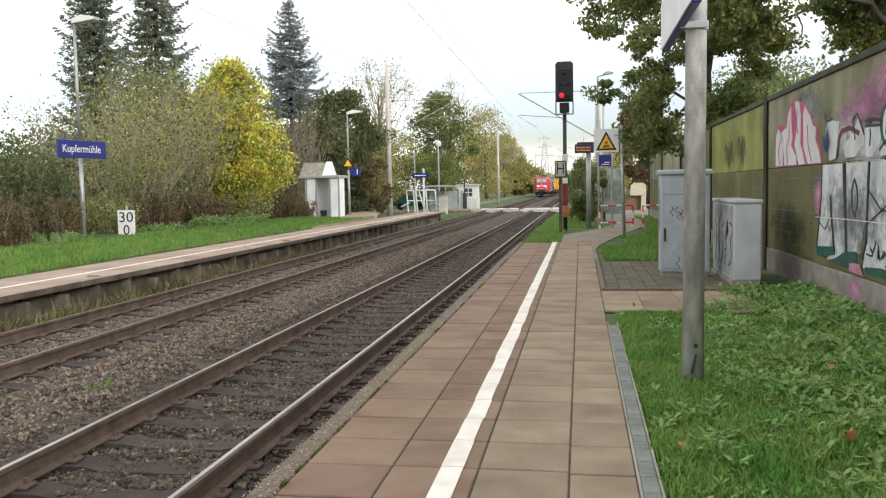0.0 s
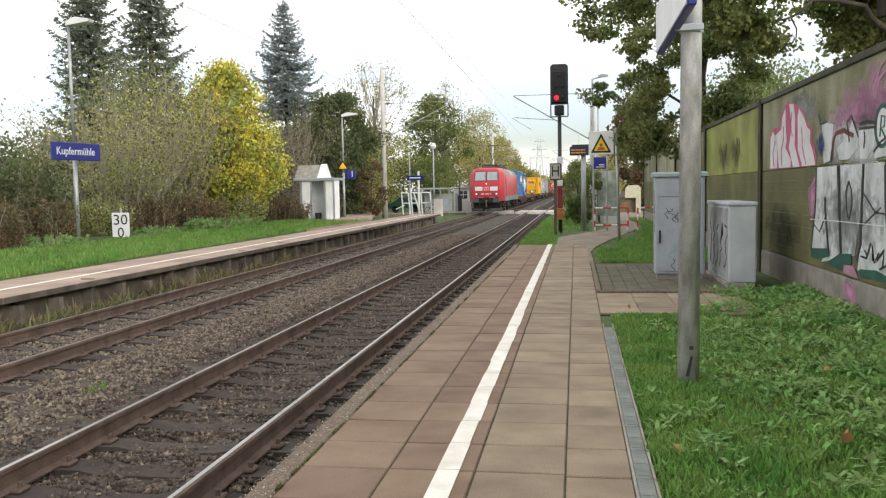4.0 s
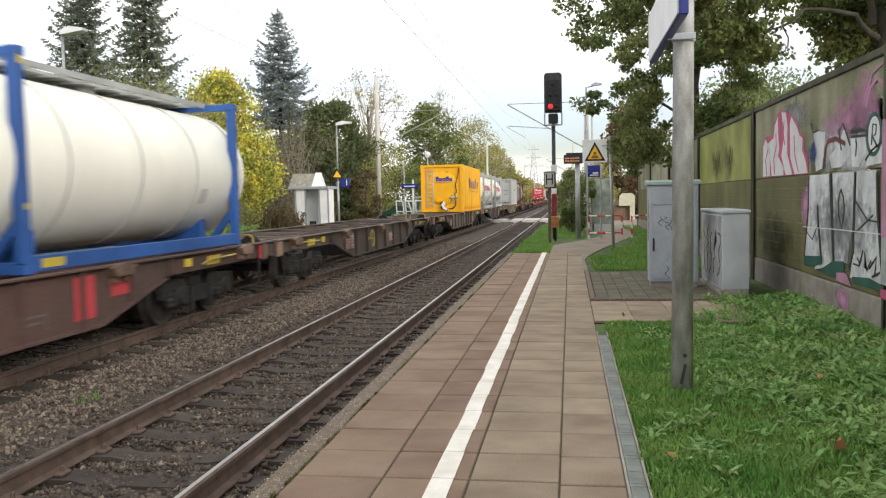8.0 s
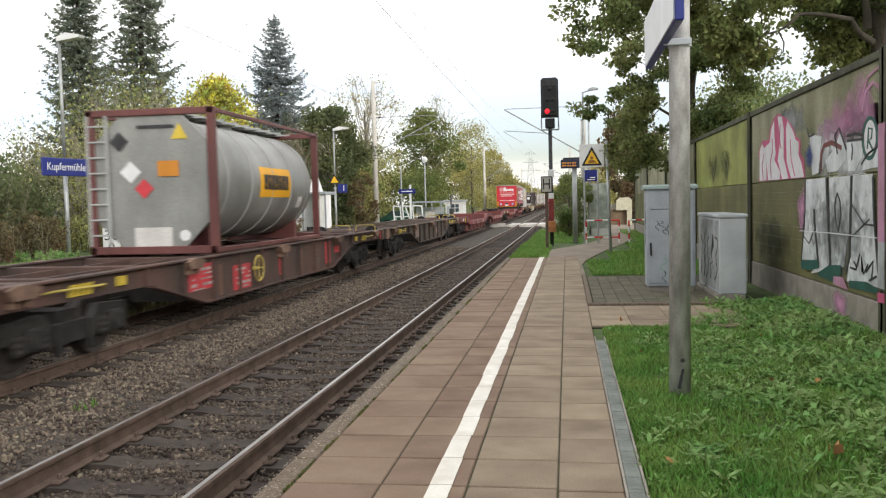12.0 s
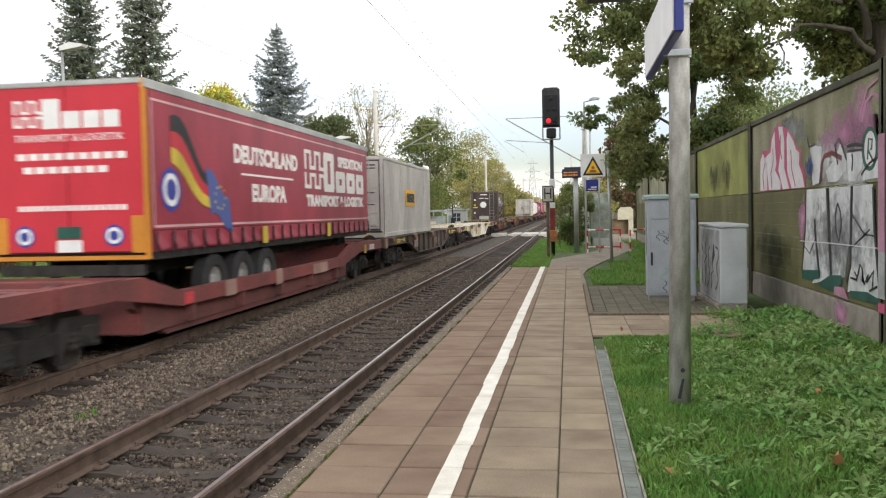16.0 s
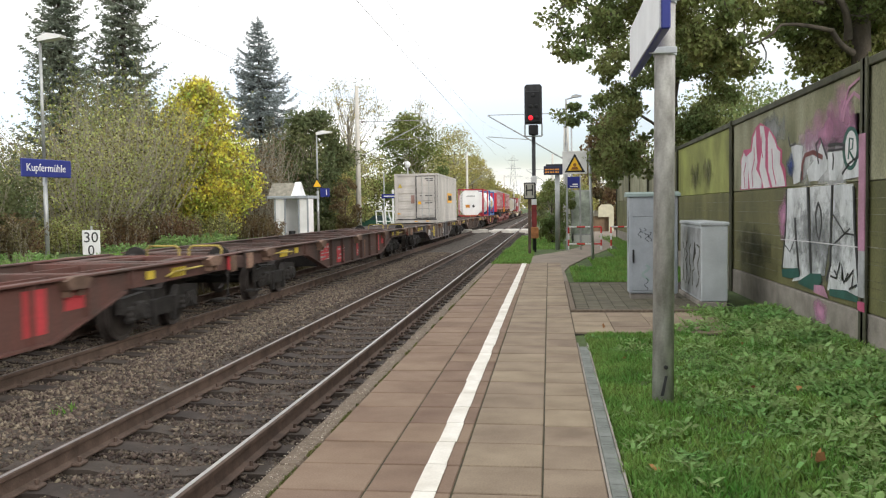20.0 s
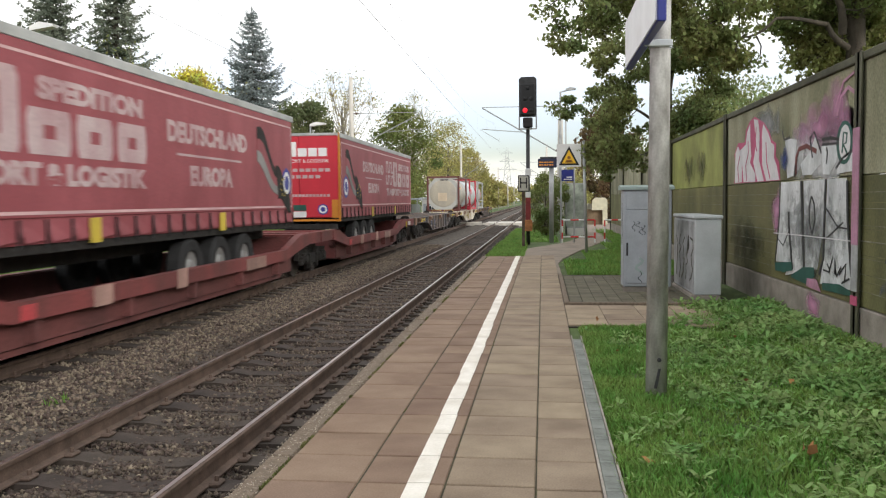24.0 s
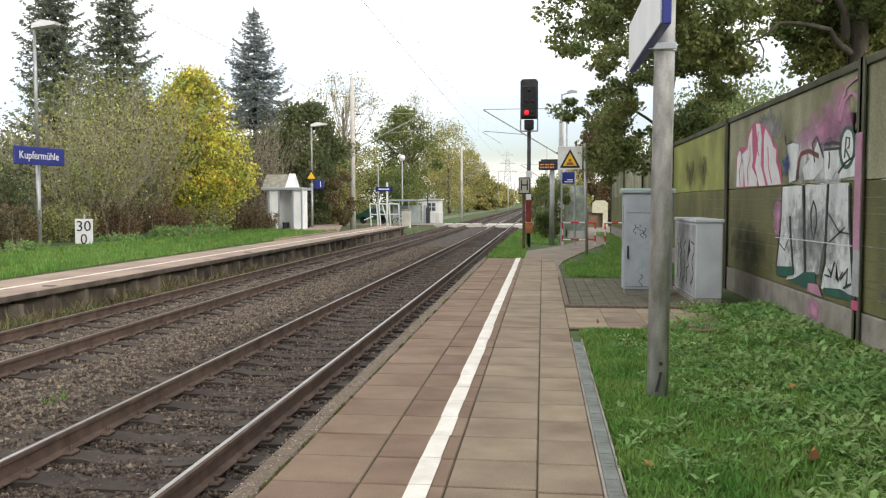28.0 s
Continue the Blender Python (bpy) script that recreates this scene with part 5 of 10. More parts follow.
m_leaf_brown = mat("brown_leaf", (0.2, 0.115, 0.065), 0.8, var=0.3, scale=0.6, col2=(0.15, 0.13, 0.062), island=0.45, transl=0.4, bump=0)
m_leaf_yellow = mat("yellow_leaf", (0.8, 0.63, 0.11), 0.7, var=0.3, scale=1.3, col2=(0.32, 0.41, 0.1), island=0.6, transl=0.48, bump=0)
m_leaf_gold = mat("gold_leaf", (0.48, 0.4, 0.155), 0.75, var=0.3, scale=0.3, col2=(0.33, 0.33, 0.125), island=0.4, transl=0.42, bump=0)
m_spruce = mat("spruce_needle", (0.16, 0.19, 0.145), 0.8, var=0.3, scale=0.5, col2=(0.26, 0.285, 0.215), island=0.45, transl=0.3, bump=0)
m_bluespruce = mat("blue_spruce_needle", (0.23, 0.27, 0.27), 0.8, var=0.3, scale=0.5, col2=(0.33, 0.37, 0.37), island=0.45, transl=0.3, bump=0)
m_blade = mat("grass_blade", (0.125, 0.28, 0.052), 0.7, var=0.3, scale=1.6, col2=(0.255, 0.37, 0.09), island=0.4, transl=0.42, bump=0)
m_weed = mat("weed_leaf", (0.165, 0.32, 0.09), 0.72, var=0.3, scale=1.2, col2=(0.34, 0.46, 0.17), island=0.35, transl=0.42, bump=0)
m_straw = mat("dry_straw", (0.24, 0.19, 0.11), 0.85, var=0.3, scale=1.0, col2=(0.15, 0.14, 0.06), island=0.4, bump=0)
m_moss = mat("moss", (0.09, 0.11, 0.025), 0.9, var=0.3, scale=3, col2=(0.16, 0.15, 0.05), island=0.4, bump=0)
m_dry = mat("dry_leaf", (0.34, 0.17, 0.065), 0.8, var=0.3, island=0.3, bump=0)


def limb(mb, a, b, r0, r1, bend, r, n=6, steps=4):
    """A bent, tapered limb."""
    a, b = Vector(a), Vector(b)
    pts = []
    side = Vector(r.normal(size=3)) * bend
    for i in range(steps + 1):
        t = i / steps
        pts.append(a.lerp(b, t) + side * math.sin(math.pi * t))
    for i in range(steps):
        mb.cyl(pts[i], pts[i + 1], r0 + (r1 - r0) * i / steps, r0 + (r1 - r0) * (i + 1) / steps, n, cap=False)
    return pts


def broadleaf(name, x, y, h, spread, leaf_mat, seed, n_leaf=6000, size=0.12, base=0.3, clumps=60, trunk_r=0.18, label="", bare=0.0, sparse=1.0, shape=1.0, z=0.0, category="tree", lean=(0, 0), tight=1.0, taper=0.0, rise=0.6, limbs=(), flat=0.75, twig=None, masses=(), branch=2, spray=0.28, thick=1.0):
    """A tree: tapered trunk, bent limbs, twigs and a ragged crown of small leaves in clumps."""
    r = np.random.default_rng(seed)
    t = thing(name, label, category)
    wood, twigs = MB(), MB()
    top = Vector((x + lean[0], y + lean[1], z + h))
    limb(wood, (x, y, z - 0.3), (x + lean[0] * 0.7, y + lean[1] * 0.7, z + h * 0.75), trunk_r, trunk_r * 0.3, h * 0.02, r, 9, 6)
    nodes = []
    for a_, b_, r_ in limbs:
        nodes += limb(wood, a_, b_, r_, r_ * 0.6, 0.05, r, 7, 5)
    # leaf masses: each spray hangs on a thin twig from the wood or spray before it
    sprays = []
    for (cx, cy, cz), (ax, ay, az), n in masses:
        for k in range(n):
            v = Vector(r.normal(size=3)).normalized() * r.uniform(0.25, 1.0) ** 0.5
            sprays.append(Vector((cx + ax * v.x, cy + ay * v.y, cz + az * v.z)))
    hub = Vector((x, y, z + h * 0.35))
    sprays.sort(key=lambda c: (c - hub).length)
    nodes = nodes or [hub]
    for c in sprays:
        n_ = min(nodes, key=lambda q: (q - c).length_squared)
        limb(twigs, n_, c, 0.016, 0.007, 0.05, r, 4, 3)
        nodes.append(c)
    cents = []
    for i in range(clumps):
        u = r.uniform(-1, 1)
        a = r.uniform(0, 2 * math.pi)
        rad = spread * math.sqrt(max(0.02, 1 - abs(u) ** (1.6 * shape))) * r.uniform(0.35, 1.0) * (1 - taper * (u + 1) / 2)
        zz = z + h * (base + (1 - base) * (u + 1) / 2)
        f = (zz - z) / h
        c = Vector((x + lean[0] * f + rad * math.cos(a), y + lean[1] * f + rad * math.sin(a), zz))
        cents.append(c)
        if i % branch == 0 or bare:
            s = Vector((x + lean[0] * f * 0.6, y + lean[1] * f * 0.6, z + max(h * base * 0.6, (zz - z) * r.uniform(rise - 0.15, rise + 0.15))))
            p = limb(twigs, s, c, trunk_r * 0.2, 0.01, spread * 0.06, r, 5, 3)
            for k in range(2 + int(4 * bare)):
                q = p[2].lerp(p[3], r.uniform(0, 1))
                e = q + Vector(r.normal(size=3)) * spread * 0.16 + Vector((0, 0, spread * 0.14 * (1 + bare)))
                twigs.cyl(q, e, 0.012 + 0.01 * bare, 0.004, 4, cap=False)
    part("trunk", wood, m_bark, t, smooth=True)
    part("branchwork", twigs, twig or m_twig, t)["kind"] = "stuff"
    per = max(1, int(n_leaf / clumps))
    pts = []
    for c in cents:
        cs = spread * r.uniform(0.11, 0.24) * tight
        k = int(per * r.uniform(0.4, 1.6))
        q = r.normal(size=(k, 3))
        q *= (r.uniform(0, 1, k) ** 0.45 / np.linalg.norm(q, axis=1))[:, None] * 1.75
        pts.append(np.array(c) + q * (cs, cs, cs * flat))
    for c in sprays:
        cs = spray * r.uniform(0.6, 1.35)
        k = int(90 * thick * r.uniform(0.5, 1.5))
        q = r.normal(size=(k, 3))
        q *= (r.uniform(0, 1, k) ** 0.5 / np.linalg.norm(q, axis=1))[:, None]
        pts.append(np.array(c) + q * (cs, cs, cs * 0.62))
    pts = np.concatenate(pts)
    v, f = leaf_quads(pts, size, r, 0.2)
    part("crown", np_mesh("crown", v, f, leaf_mat), leaf_mat, t)
    return t


def conifer(name, x, y, h, spread, leaf_mat, seed, label, z=0.2, dens=1.0, start=0.08, power=0.85):
    """A spruce: straight trunk, whorls of drooping boughs with upturned tips, each carrying flat needle sprays, pointed top."""
    r = np.random.default_rng(seed)
    t = thing(name, label, "tree")
    part("trunk", MB().cyl((x, y, z - 0.3), (x, y, z + h), 0.016 * h, 0.02, 8), m_bark, t, smooth=True)
    boughs = MB()
    P, D = [], []
    zz = z + h * start
    while zz < z + h * 0.985:
        g = (zz - z - h * start) / (h * (1 - start))
        reach = spread * (1 - g) ** power * min(1.0, 0.72 + 2.2 * g) + 0.12
        nb = 5 + int(4 * (1 - g))
        a0 = r.uniform(0, 6.28)
        for k in range(nb):
            a = a0 + 6.28 * k / nb + r.normal(0, 0.22)
            L = reach * r.uniform(0.55, 1.18)
            out, side = np.array([math.cos(a), math.sin(a), 0]), np.array([-math.sin(a), math.cos(a), 0])
            sag = r.uniform(0.12, 0.34) * (1 - 0.6 * g)
            base = np.array([x, y, zz + r.uniform(-0.12, 0.12)])

            def on(u):
                return base + out * L * u + np.array([0, 0, L * (0.10 * u * (0.4 + g) - sag * math.sin(min(1.0, u * 1.05) * 2.4) + 0.16 * u ** 4)])

            for u0, u1 in ((0, 0.4), (0.4, 0.75), (0.75, 1.0)):
                boughs.cyl(on(u0), on(u1), 0.035 * (1 - u0) + 0.006, 0.035 * (1 - u1) + 0.005, 4, cap=False)
            for u in np.arange(0.16, 1.0, 0.24 / max(L, 0.5) / dens):
                c = on(u)
                w = (0.34 * L * (1.05 - u) + 0.14) * r.uniform(0.7, 1.2)
                for s in (-1, 1):
                    q = out * r.uniform(0.5, 0.9) + side * s + np.array([0, 0, r.uniform(-0.45, 0.05)])
                    q /= np.linalg.norm(q)
                    m = max(2, int(w / 0.06))
                    f = (np.arange(m) + r.uniform(0, 1, m)) / m
                    P.append(c + q * (w * f)[:, None] + r.normal(0, 0.035, (m, 3)))
                    D.append(q * 0.8 + r.normal(0, 0.5, (m, 3)))
            P.append(on(1.0) + r.normal(0, 0.06, (4, 3)))
            D.append(np.tile(out, (4, 1)) + r.normal(0, 0.35, (4, 3)))
        zz += r.uniform(0.26, 0.46) * (0.75 + 0.5 * (1 - g))
    m = 26
    P.append(np.stack([np.full(m, x) + r.normal(0, 0.05, m), np.full(m, y) + r.normal(0, 0.05, m), z + h * r.uniform(0.94, 1.0, m)], 1))
    D.append(np.array([0, 0, 1.0]) + r.normal(0, 0.6, (m, 3)))
    P, D = np.concatenate(P), np.concatenate(D)
    D /= np.linalg.norm(D, axis=1)[:, None]
    n = len(P)
    w = np.cross(D, r.normal(size=(n, 3)))
    w /= np.linalg.norm(w, axis=1)[:, None]
    s = r.uniform(0.1, 0.19, n)[:, None] * (0.6 + h / 30)
    v = np.stack([P - D * s * 0.4, P + w * s * 0.28, P + D * s, P - w * s * 0.28], 1).reshape(-1, 3)
    part("branchwork", boughs, m_bark, t)["kind"] = "stuff"
    part("crown", np_mesh("crown", v, np.arange(4 * n).reshape(-1, 4), leaf_mat), leaf_mat, t)
    return t


def shrub(name, x, y, h, spread, leaf_mat, seed, label, n_leaf=5000, size=0.08, stems=40, z=0.1, fan=0.6, dense_low=False, foot=0.55, thick=0.028):
    """A bush of many upright stems with small leaves along them."""
    r = np.random.default_rng(seed)
    t = thing(name, label, "shrub")
    wood = MB()
    pts = []
    for i in range(stems):
        a, q = r.uniform(0, 6.28), math.sqrt(r.uniform(0, 1))
        b = Vector((x + spread * foot * q * math.cos(a), y + spread * foot * q * math.sin(a), z - 0.2))
        L = h * r.uniform(0.55, 1.05) * (1 - 0.25 * q)
        e = b + Vector((math.cos(a) * fan * L * 0.45 * q + r.normal(0, 0.1) * L, math.sin(a) * fan * L * 0.45 * q + r.normal(0, 0.1) * L, L))
        p = limb(wood, b, e, thick, 0.006, 0.05 * h, r, 4, 4)
        for k in range(5):
            u = r.uniform(0.25, 0.95)
            s = b.lerp(e, u)
            g = s + Vector((r.normal(0, 0.22), r.normal(0, 0.22), r.uniform(0.15, 0.6))) * (0.25 * h)
            wood.cyl(s, g, 0.009, 0.003, 3, cap=False)
            m = int(n_leaf / stems / 8)
            pts.append(np.array(s.lerp(g, 0.6)) + r.normal(size=(m, 3)) * 0.05 * h)
        m = int(n_leaf / stems * 3 / 8)
        u = r.uniform(0.0 if dense_low else 0.2, 1, m)[:, None]
        pts.append(np.array(b) * (1 - u) + np.array(e) * u + r.normal(size=(m, 3)) * 0.045 * h)
    part("stem_tangle", wood, m_twig, t)["kind"] = "stuff"
    pts = np.concatenate(pts)
    pts = pts[pts[:, 2] > z]
    v, f = leaf_quads(pts, size, r, 0.1)
    part("foliage", np_mesh("foliage", v, f, leaf_mat), leaf_mat, t)["kind"] = "stuff"
    return t


# left bank, front to back
conifer("spruce", -29.6, 49, 20.5, 3.2, m_spruce, 1, "tall dark green spruce behind the bushes", dens=1.15)
conifer("spruce", -25.0, 48, 19.5, 3.6, m_spruce, 2, "tall dark green spruce behind the bushes", dens=1.15)
conifer("blue_spruce", -22.6, 65, 16.7, 3.6, m_bluespruce, 3, "tall blue-grey spruce with drooping boughs", dens=1.35, start=0.46)
conifer("spruce", -21.2, 63, 8.6, 2.4, m_spruce, 4, "dark green spruce below the blue one", dens=0.9, start=0.05)
broadleaf("autumn_tree", -17.4, 41.0, 7.65, 3.7, m_leaf_yellow, 11, 34000, 0.112, 0.03, 300, 0.12, "small tree with bright yellow autumn leaves", z=0.2, shape=1.5, taper=0.66, tight=0.75)
shrub("tall_shrub", -18.0, 31.5, 6.4, 2.8, m_leaf_olive, 21, "tall half-bare shrub with fanned grey stems and olive leaves", 8000, 0.075, 120, fan=1.5, foot=0.2, thick=0.026)
shrub("tall_shrub", -18.6, 36.0, 8.0, 3.2, m_leaf_olive, 22, "tall half-bare shrub with fanned grey stems and olive leaves", 9500, 0.085, 120, fan=1.2, foot=0.22, thick=0.028)
shrub("tall_shrub", -20.6, 41.0, 9.6, 3.4, m_leaf_olive, 23, "tall half-bare shrub with fanned grey stems and olive leaves", 10000, 0.09, 110, fan=1.0, foot=0.3, thick=0.026)
shrub("tall_shrub", -22.6, 43.0, 10.6, 3.2, m_leaf_green, 27, "tall green shrub in front of the spruces", 9000, 0.1, 80, fan=0.9, foot=0.3, thick=0.026)
shrub("tall_shrub", -18.8, 25.0, 3.7, 3.0, m_leaf_dark, 24, "rounded dark green bush behind the station sign", 17000, 0.085, 60, dense_low=True, thick=0.018)
shrub("tall_shrub", -19.6, 21.5, 3.4, 3.0, m_leaf_dark, 25, "dark green bush beside the platform", 17000, 0.085, 60, dense_low=True, thick=0.018)
shrub("tall_shrub", -19.5, 17.0, 3.2, 3.2, m_leaf_dark, 26, "dark green bush beside the platform", 13000, 0.085, 60, dense_low=True, thick=0.018)
for i, (x, y, h) in enumerate([(-16.9, 21.5, 1.9), (-17.0, 24.0, 2.0), (-17.1, 27.8, 1.8), (-17.0, 31.2, 1.8), (-16.6, 35.5, 1.8), (-16.2, 39.0, 1.9), (-16.0, 42.3, 1.8), (-17.2, 18.5, 2.0), (-15.6, 44.0, 1.5)]):
    shrub("hedge_bush", x, y, h, 2.3, m_leaf_brown if i not in (2, 5) else m_leaf_olive, 40 + i, "low reddish-brown hedge bush in autumn leaf" if i not in (2, 5) else "low olive hedge bush in autumn leaf", 9000, 0.055, 60, dense_low=True, fan=0.3, thick=0.016)
broadleaf("dark_tree", -16.2, 57, 8.0, 3.0, m_leaf_dark, 51, 20000, 0.14, 0.02, 130, 0.16, "dense dark green tree behind the shelter", shape=1.6)
shrub("tall_shrub", -18.3, 52.0, 7.6, 2.3, m_leaf_brown, 28, "tall half-bare grey-brown shrub behind the shelter", 3200, 0.1, 190, fan=0.5, foot=0.5, thick=0.034)
broadleaf("bare_tree", -20.5, 86, 15.0, 4.2, m_leaf_gold, 53, 1800, 0.14, 0.3, 70, 0.22, "nearly bare tree with thin grey branches", bare=1.0)
broadleaf("green_tree", -17.5, 66, 6.2, 3.0, m_leaf_green, 54, 9000, 0.13, 0.05, 70, 0.14, "green bushy tree beside the mast", shape=1.6)
broadleaf("ivy_bush", -13.3, 55.0, 3.6, 1.0, m_leaf_brown, 62, 3500, 0.09, 0.02, 40, 0.06, "rust and yellow leafed bush beside the lamp", shape=1.6, category="shrub")
broadleaf("bush_tree", -14.6, 58.5, 4.0, 1.6, m_leaf_gold, 55, 4500, 0.09, 0.02, 50, 0.08, "yellowing bush beside the path")
broadleaf("green_tree", -18.0, 110, 13.6, 4.6, m_leaf_green, 56, 13000, 0.2, 0.12, 90, 0.3, "round green tree beyond the crossing")
broadleaf("bare_tree", -19.0, 124, 17.5, 4.4, m_leaf_gold, 57, 900, 0.16, 0.4, 60, 0.25, "bare birch with fine twigs", bare=1.0)
broadleaf("willow_tree", -15.2, 138, 14.5, 4.8, m_leaf_gold, 58, 10000, 0.17, 0.04, 90, 0.25, "yellow-green tree beside the line", shape=1.7)
broadleaf("willow_tree", -14.6, 165, 11.5, 3.8, m_leaf_gold, 59, 8000, 0.2, 0.04, 80, 0.25, "yellow-green tree beside the line", shape=1.7, bare=0.4)
broadleaf("green_tree", -22, 95, 8.0, 4.5, m_leaf_olive, 60, 10000, 0.18, 0.05, 80, 0.2, "olive bushes behind the crossing", shape=1.6)
broadleaf("green_tree", -18.6, 76, 5.2, 3.0, m_leaf_olive, 63, 7000, 0.13, 0.03, 60, 0.12, "olive bushes behind the railings", shape=1.6)
broadleaf("green_tree", -15.5, 91, 5.0, 2.8, m_leaf_green, 64, 6000, 0.14, 0.03, 60, 0.12, "green bushes beyond the crossing hut", shape=1.6)
broadleaf("green_tree", -27, 78, 7.5, 4.5, m_leaf_dark, 61, 10000, 0.18, 0.05, 80, 0.2, "dark green bushes behind the railings", shape=1.6)
for i, (x, y, h, s, mm) in enumerate([(-14, 200, 7.5, 4.5, m_leaf_gold), (-15.5, 240, 6.5, 5, m_leaf_gold), (-16, 290, 6.5, 6, m_leaf_gold), (-22, 180, 12, 7, m_leaf_olive), (-20, 360, 8, 9, m_leaf_gold), (-36, 120, 13, 8, m_leaf_olive),
                                      (-45, 90, 6.5, 9, m_leaf_dark), (-38, 55, 5.5, 6, m_leaf_dark), (-32, 30, 3.5, 5, m_leaf_olive), (9, 300, 8, 7, m_leaf_gold), (6, 240, 6.5, 4, m_leaf_green), (5, 180, 6, 4, m_leaf_green), (4.0, 130, 5, 3, m_leaf_olive), (-40, 20, 4.5, 7, m_leaf_olive), (-4, 520, 8, 14, m_leaf_gold)]):
    broadleaf("distant_tree", x, y, h, s, mm, 70 + i, 8000, 0.05 + 0.0013 * y + 0.06, 0.04, 70, 0.25, "distant autumn tree along the line", shape=1.7, bare=0.3)

# right bank: oaks behind the barrier reaching over the path
broadleaf("oak_tree", 3.75, 25.8, 11.5, 3.3, m_leaf_oak, 81, 16000, 0.07, 0.46, 90, 0.13, "large oak overhanging the path", lean=(-0.3, -0.4), tight=0.6, rise=0.85, flat=0.65, twig=m_bark, branch=6,
          limbs=[((3.55, 25.5, 2.2), (3.45, 25.2, 4.0), 0.1), ((3.45, 25.2, 4.0), (3.75, 25.2, 5.3), 0.08), ((3.5, 25.3, 3.6), (2.2, 25.0, 4.4), 0.05), ((3.5, 25.3, 3.3), (4.6, 25.2, 4.3), 0.045)],
          masses=[((1.9, 25.2, 4.35), (0.95, 0.9, 0.85), 42), ((1.95, 25.4, 3.0), (0.75, 0.8, 0.85), 34), ((0.85, 25.1, 4.25), (0.5, 0.5, 0.32), 7), ((3.3, 25.6, 3.1), (1.1, 0.7, 0.75), 34), ((4.35, 25.2, 3.95), (0.75, 0.7, 0.55), 40),
                  ((2.6, 25.3, 5.6), (1.3, 1.1, 0.75), 44), ((4.6, 25.4, 5.9), (1.2, 1.1, 0.7), 40), ((5.0, 25.5, 4.9), (0.6, 0.6, 0.4), 16)], spray=0.33, thick=1.15)
broadleaf("oak_tree", 4.95, 14.6, 12.5, 4.4, m_leaf_oak_shade, 82, 26000, 0.053, 0.56, 110, 0.22, "large oak behind the barrier wall", lean=(-0.5, 0.3), tight=0.5, rise=0.85, flat=0.6, twig=m_bark, branch=6,
          limbs=[((4.93, 14.5, 3.98), (4.5, 14.2, 4.33), 0.06), ((4.5, 14.2, 4.3), (3.7, 14.1, 4.4), 0.04), ((3.7, 14.1, 4.4), (3.15, 14.0, 4.1), 0.025), ((4.85, 14.5, 4.2), (4.45, 14.3, 5.0), 0.07), ((4.4, 14.3, 4.75), (3.6, 14.2, 5.05), 0.035),
                 ((3.6, 14.2, 5.05), (2.4, 14.0, 5.2), 0.03), ((2.4, 14.0, 5.2), (0.6, 13.9, 5.0), 0.03)],
          masses=[((0.75, 14.2, 4.72), (0.9, 0.9, 0.52), 24), ((0.35, 14.0, 4.1), (0.3, 0.35, 0.18), 5), ((1.7, 14.3, 5.1), (0.95, 1.2, 0.6), 48), ((0.5, 14.3, 5.75), (0.9, 1.1, 0.6), 34), ((2.5, 14.2, 4.65), (0.7, 1.1, 0.75), 60),
                  ((2.9, 14.2, 4.0), (0.42, 0.6, 0.3), 16), ((3.25, 14.4, 3.75), (0.25, 0.3, 0.18), 5), ((2.3, 14.3, 5.85), (1.5, 1.3, 0.6), 56), ((4.15, 14.2, 4.75), (0.4, 0.6, 0.3), 10), ((4.75, 15.6, 4.55), (0.75, 0.5, 0.6), 46), ((5.3, 15.4, 4.0), (0.9, 0.6, 0.55), 60), ((5.3, 15.3, 4.95), (0.9, 0.6, 0.6), 80), ((5.6, 14.0, 4.9), (0.5, 0.6, 0.5), 30), ((4.6, 14.3, 6.0), (1.4, 1.2, 0.6), 40)],
          spray=0.26, thick=1.2)
broadleaf("oak_tree", 8.2, 19.5, 11.5, 4.2, m_leaf_green, 88, 22000, 0.1, 0.2, 130, 0.18, "leafy oak further behind the barrier wall", tight=0.6, rise=0.85, flat=0.6, twig=m_bark)
broadleaf("green_tree", 8.2, 38, 6.3, 3.8, m_leaf_oak, 83, 24000, 0.1, 0.1, 110, 0.22, "leafy tree behind the barrier wall")
broadleaf("rust_tree", 4.4, 58, 7.6, 2.3, m_leaf_brown, 84, 9000, 0.15, 0.05, 80, 0.18, "tree turning rust-brown behind the path")
broadleaf("green_tree", 4.2, 72, 6.0, 3.0, m_leaf_gold, 85, 7000, 0.14, 0.05, 60, 0.15, "yellow-green bushes behind the hut", shape=1.6)
broadleaf("hedge_tree", 0.2, 37.5, 2.6, 0.9, m_leaf_green, 86, 6000, 0.06, 0.02, 50, 0.06, "dark clipped bush behind the display post", shape=1.8, category="shrub")
broadleaf("hedge_tree", 0.3, 52, 3.0, 1.3, m_leaf_dark, 87, 5000, 0.08, 0.02, 50, 0.06, "dark bush beside the track", shape=1.8, category="shrub")


shrub("nettle_patch", -15.0, 33.0, 0.8, 1.8, m_weed, 131, "bright green nettles in front of the bushes", 4000, 0.07, 60, fan=0.2, dense_low=True)
shrub("nettle_patch", -14.9, 36.5, 0.75, 1.8, m_weed, 132, "bright green nettles in front of the bushes", 4000, 0.07, 60, fan=0.2, dense_low=True)
shrub("nettle_patch", -15.4, 23.2, 0.6, 1.6, m_weed, 133, "bright green nettles in front of the bushes", 3500, 0.06, 60, fan=0.2, dense_low=True)
shrub("nettle_patch", -15.6, 29.6, 0.6, 1.6, m_weed, 134, "bright green nettles in front of the bushes", 3500, 0.06, 60, fan=0.2, dense_low=True)


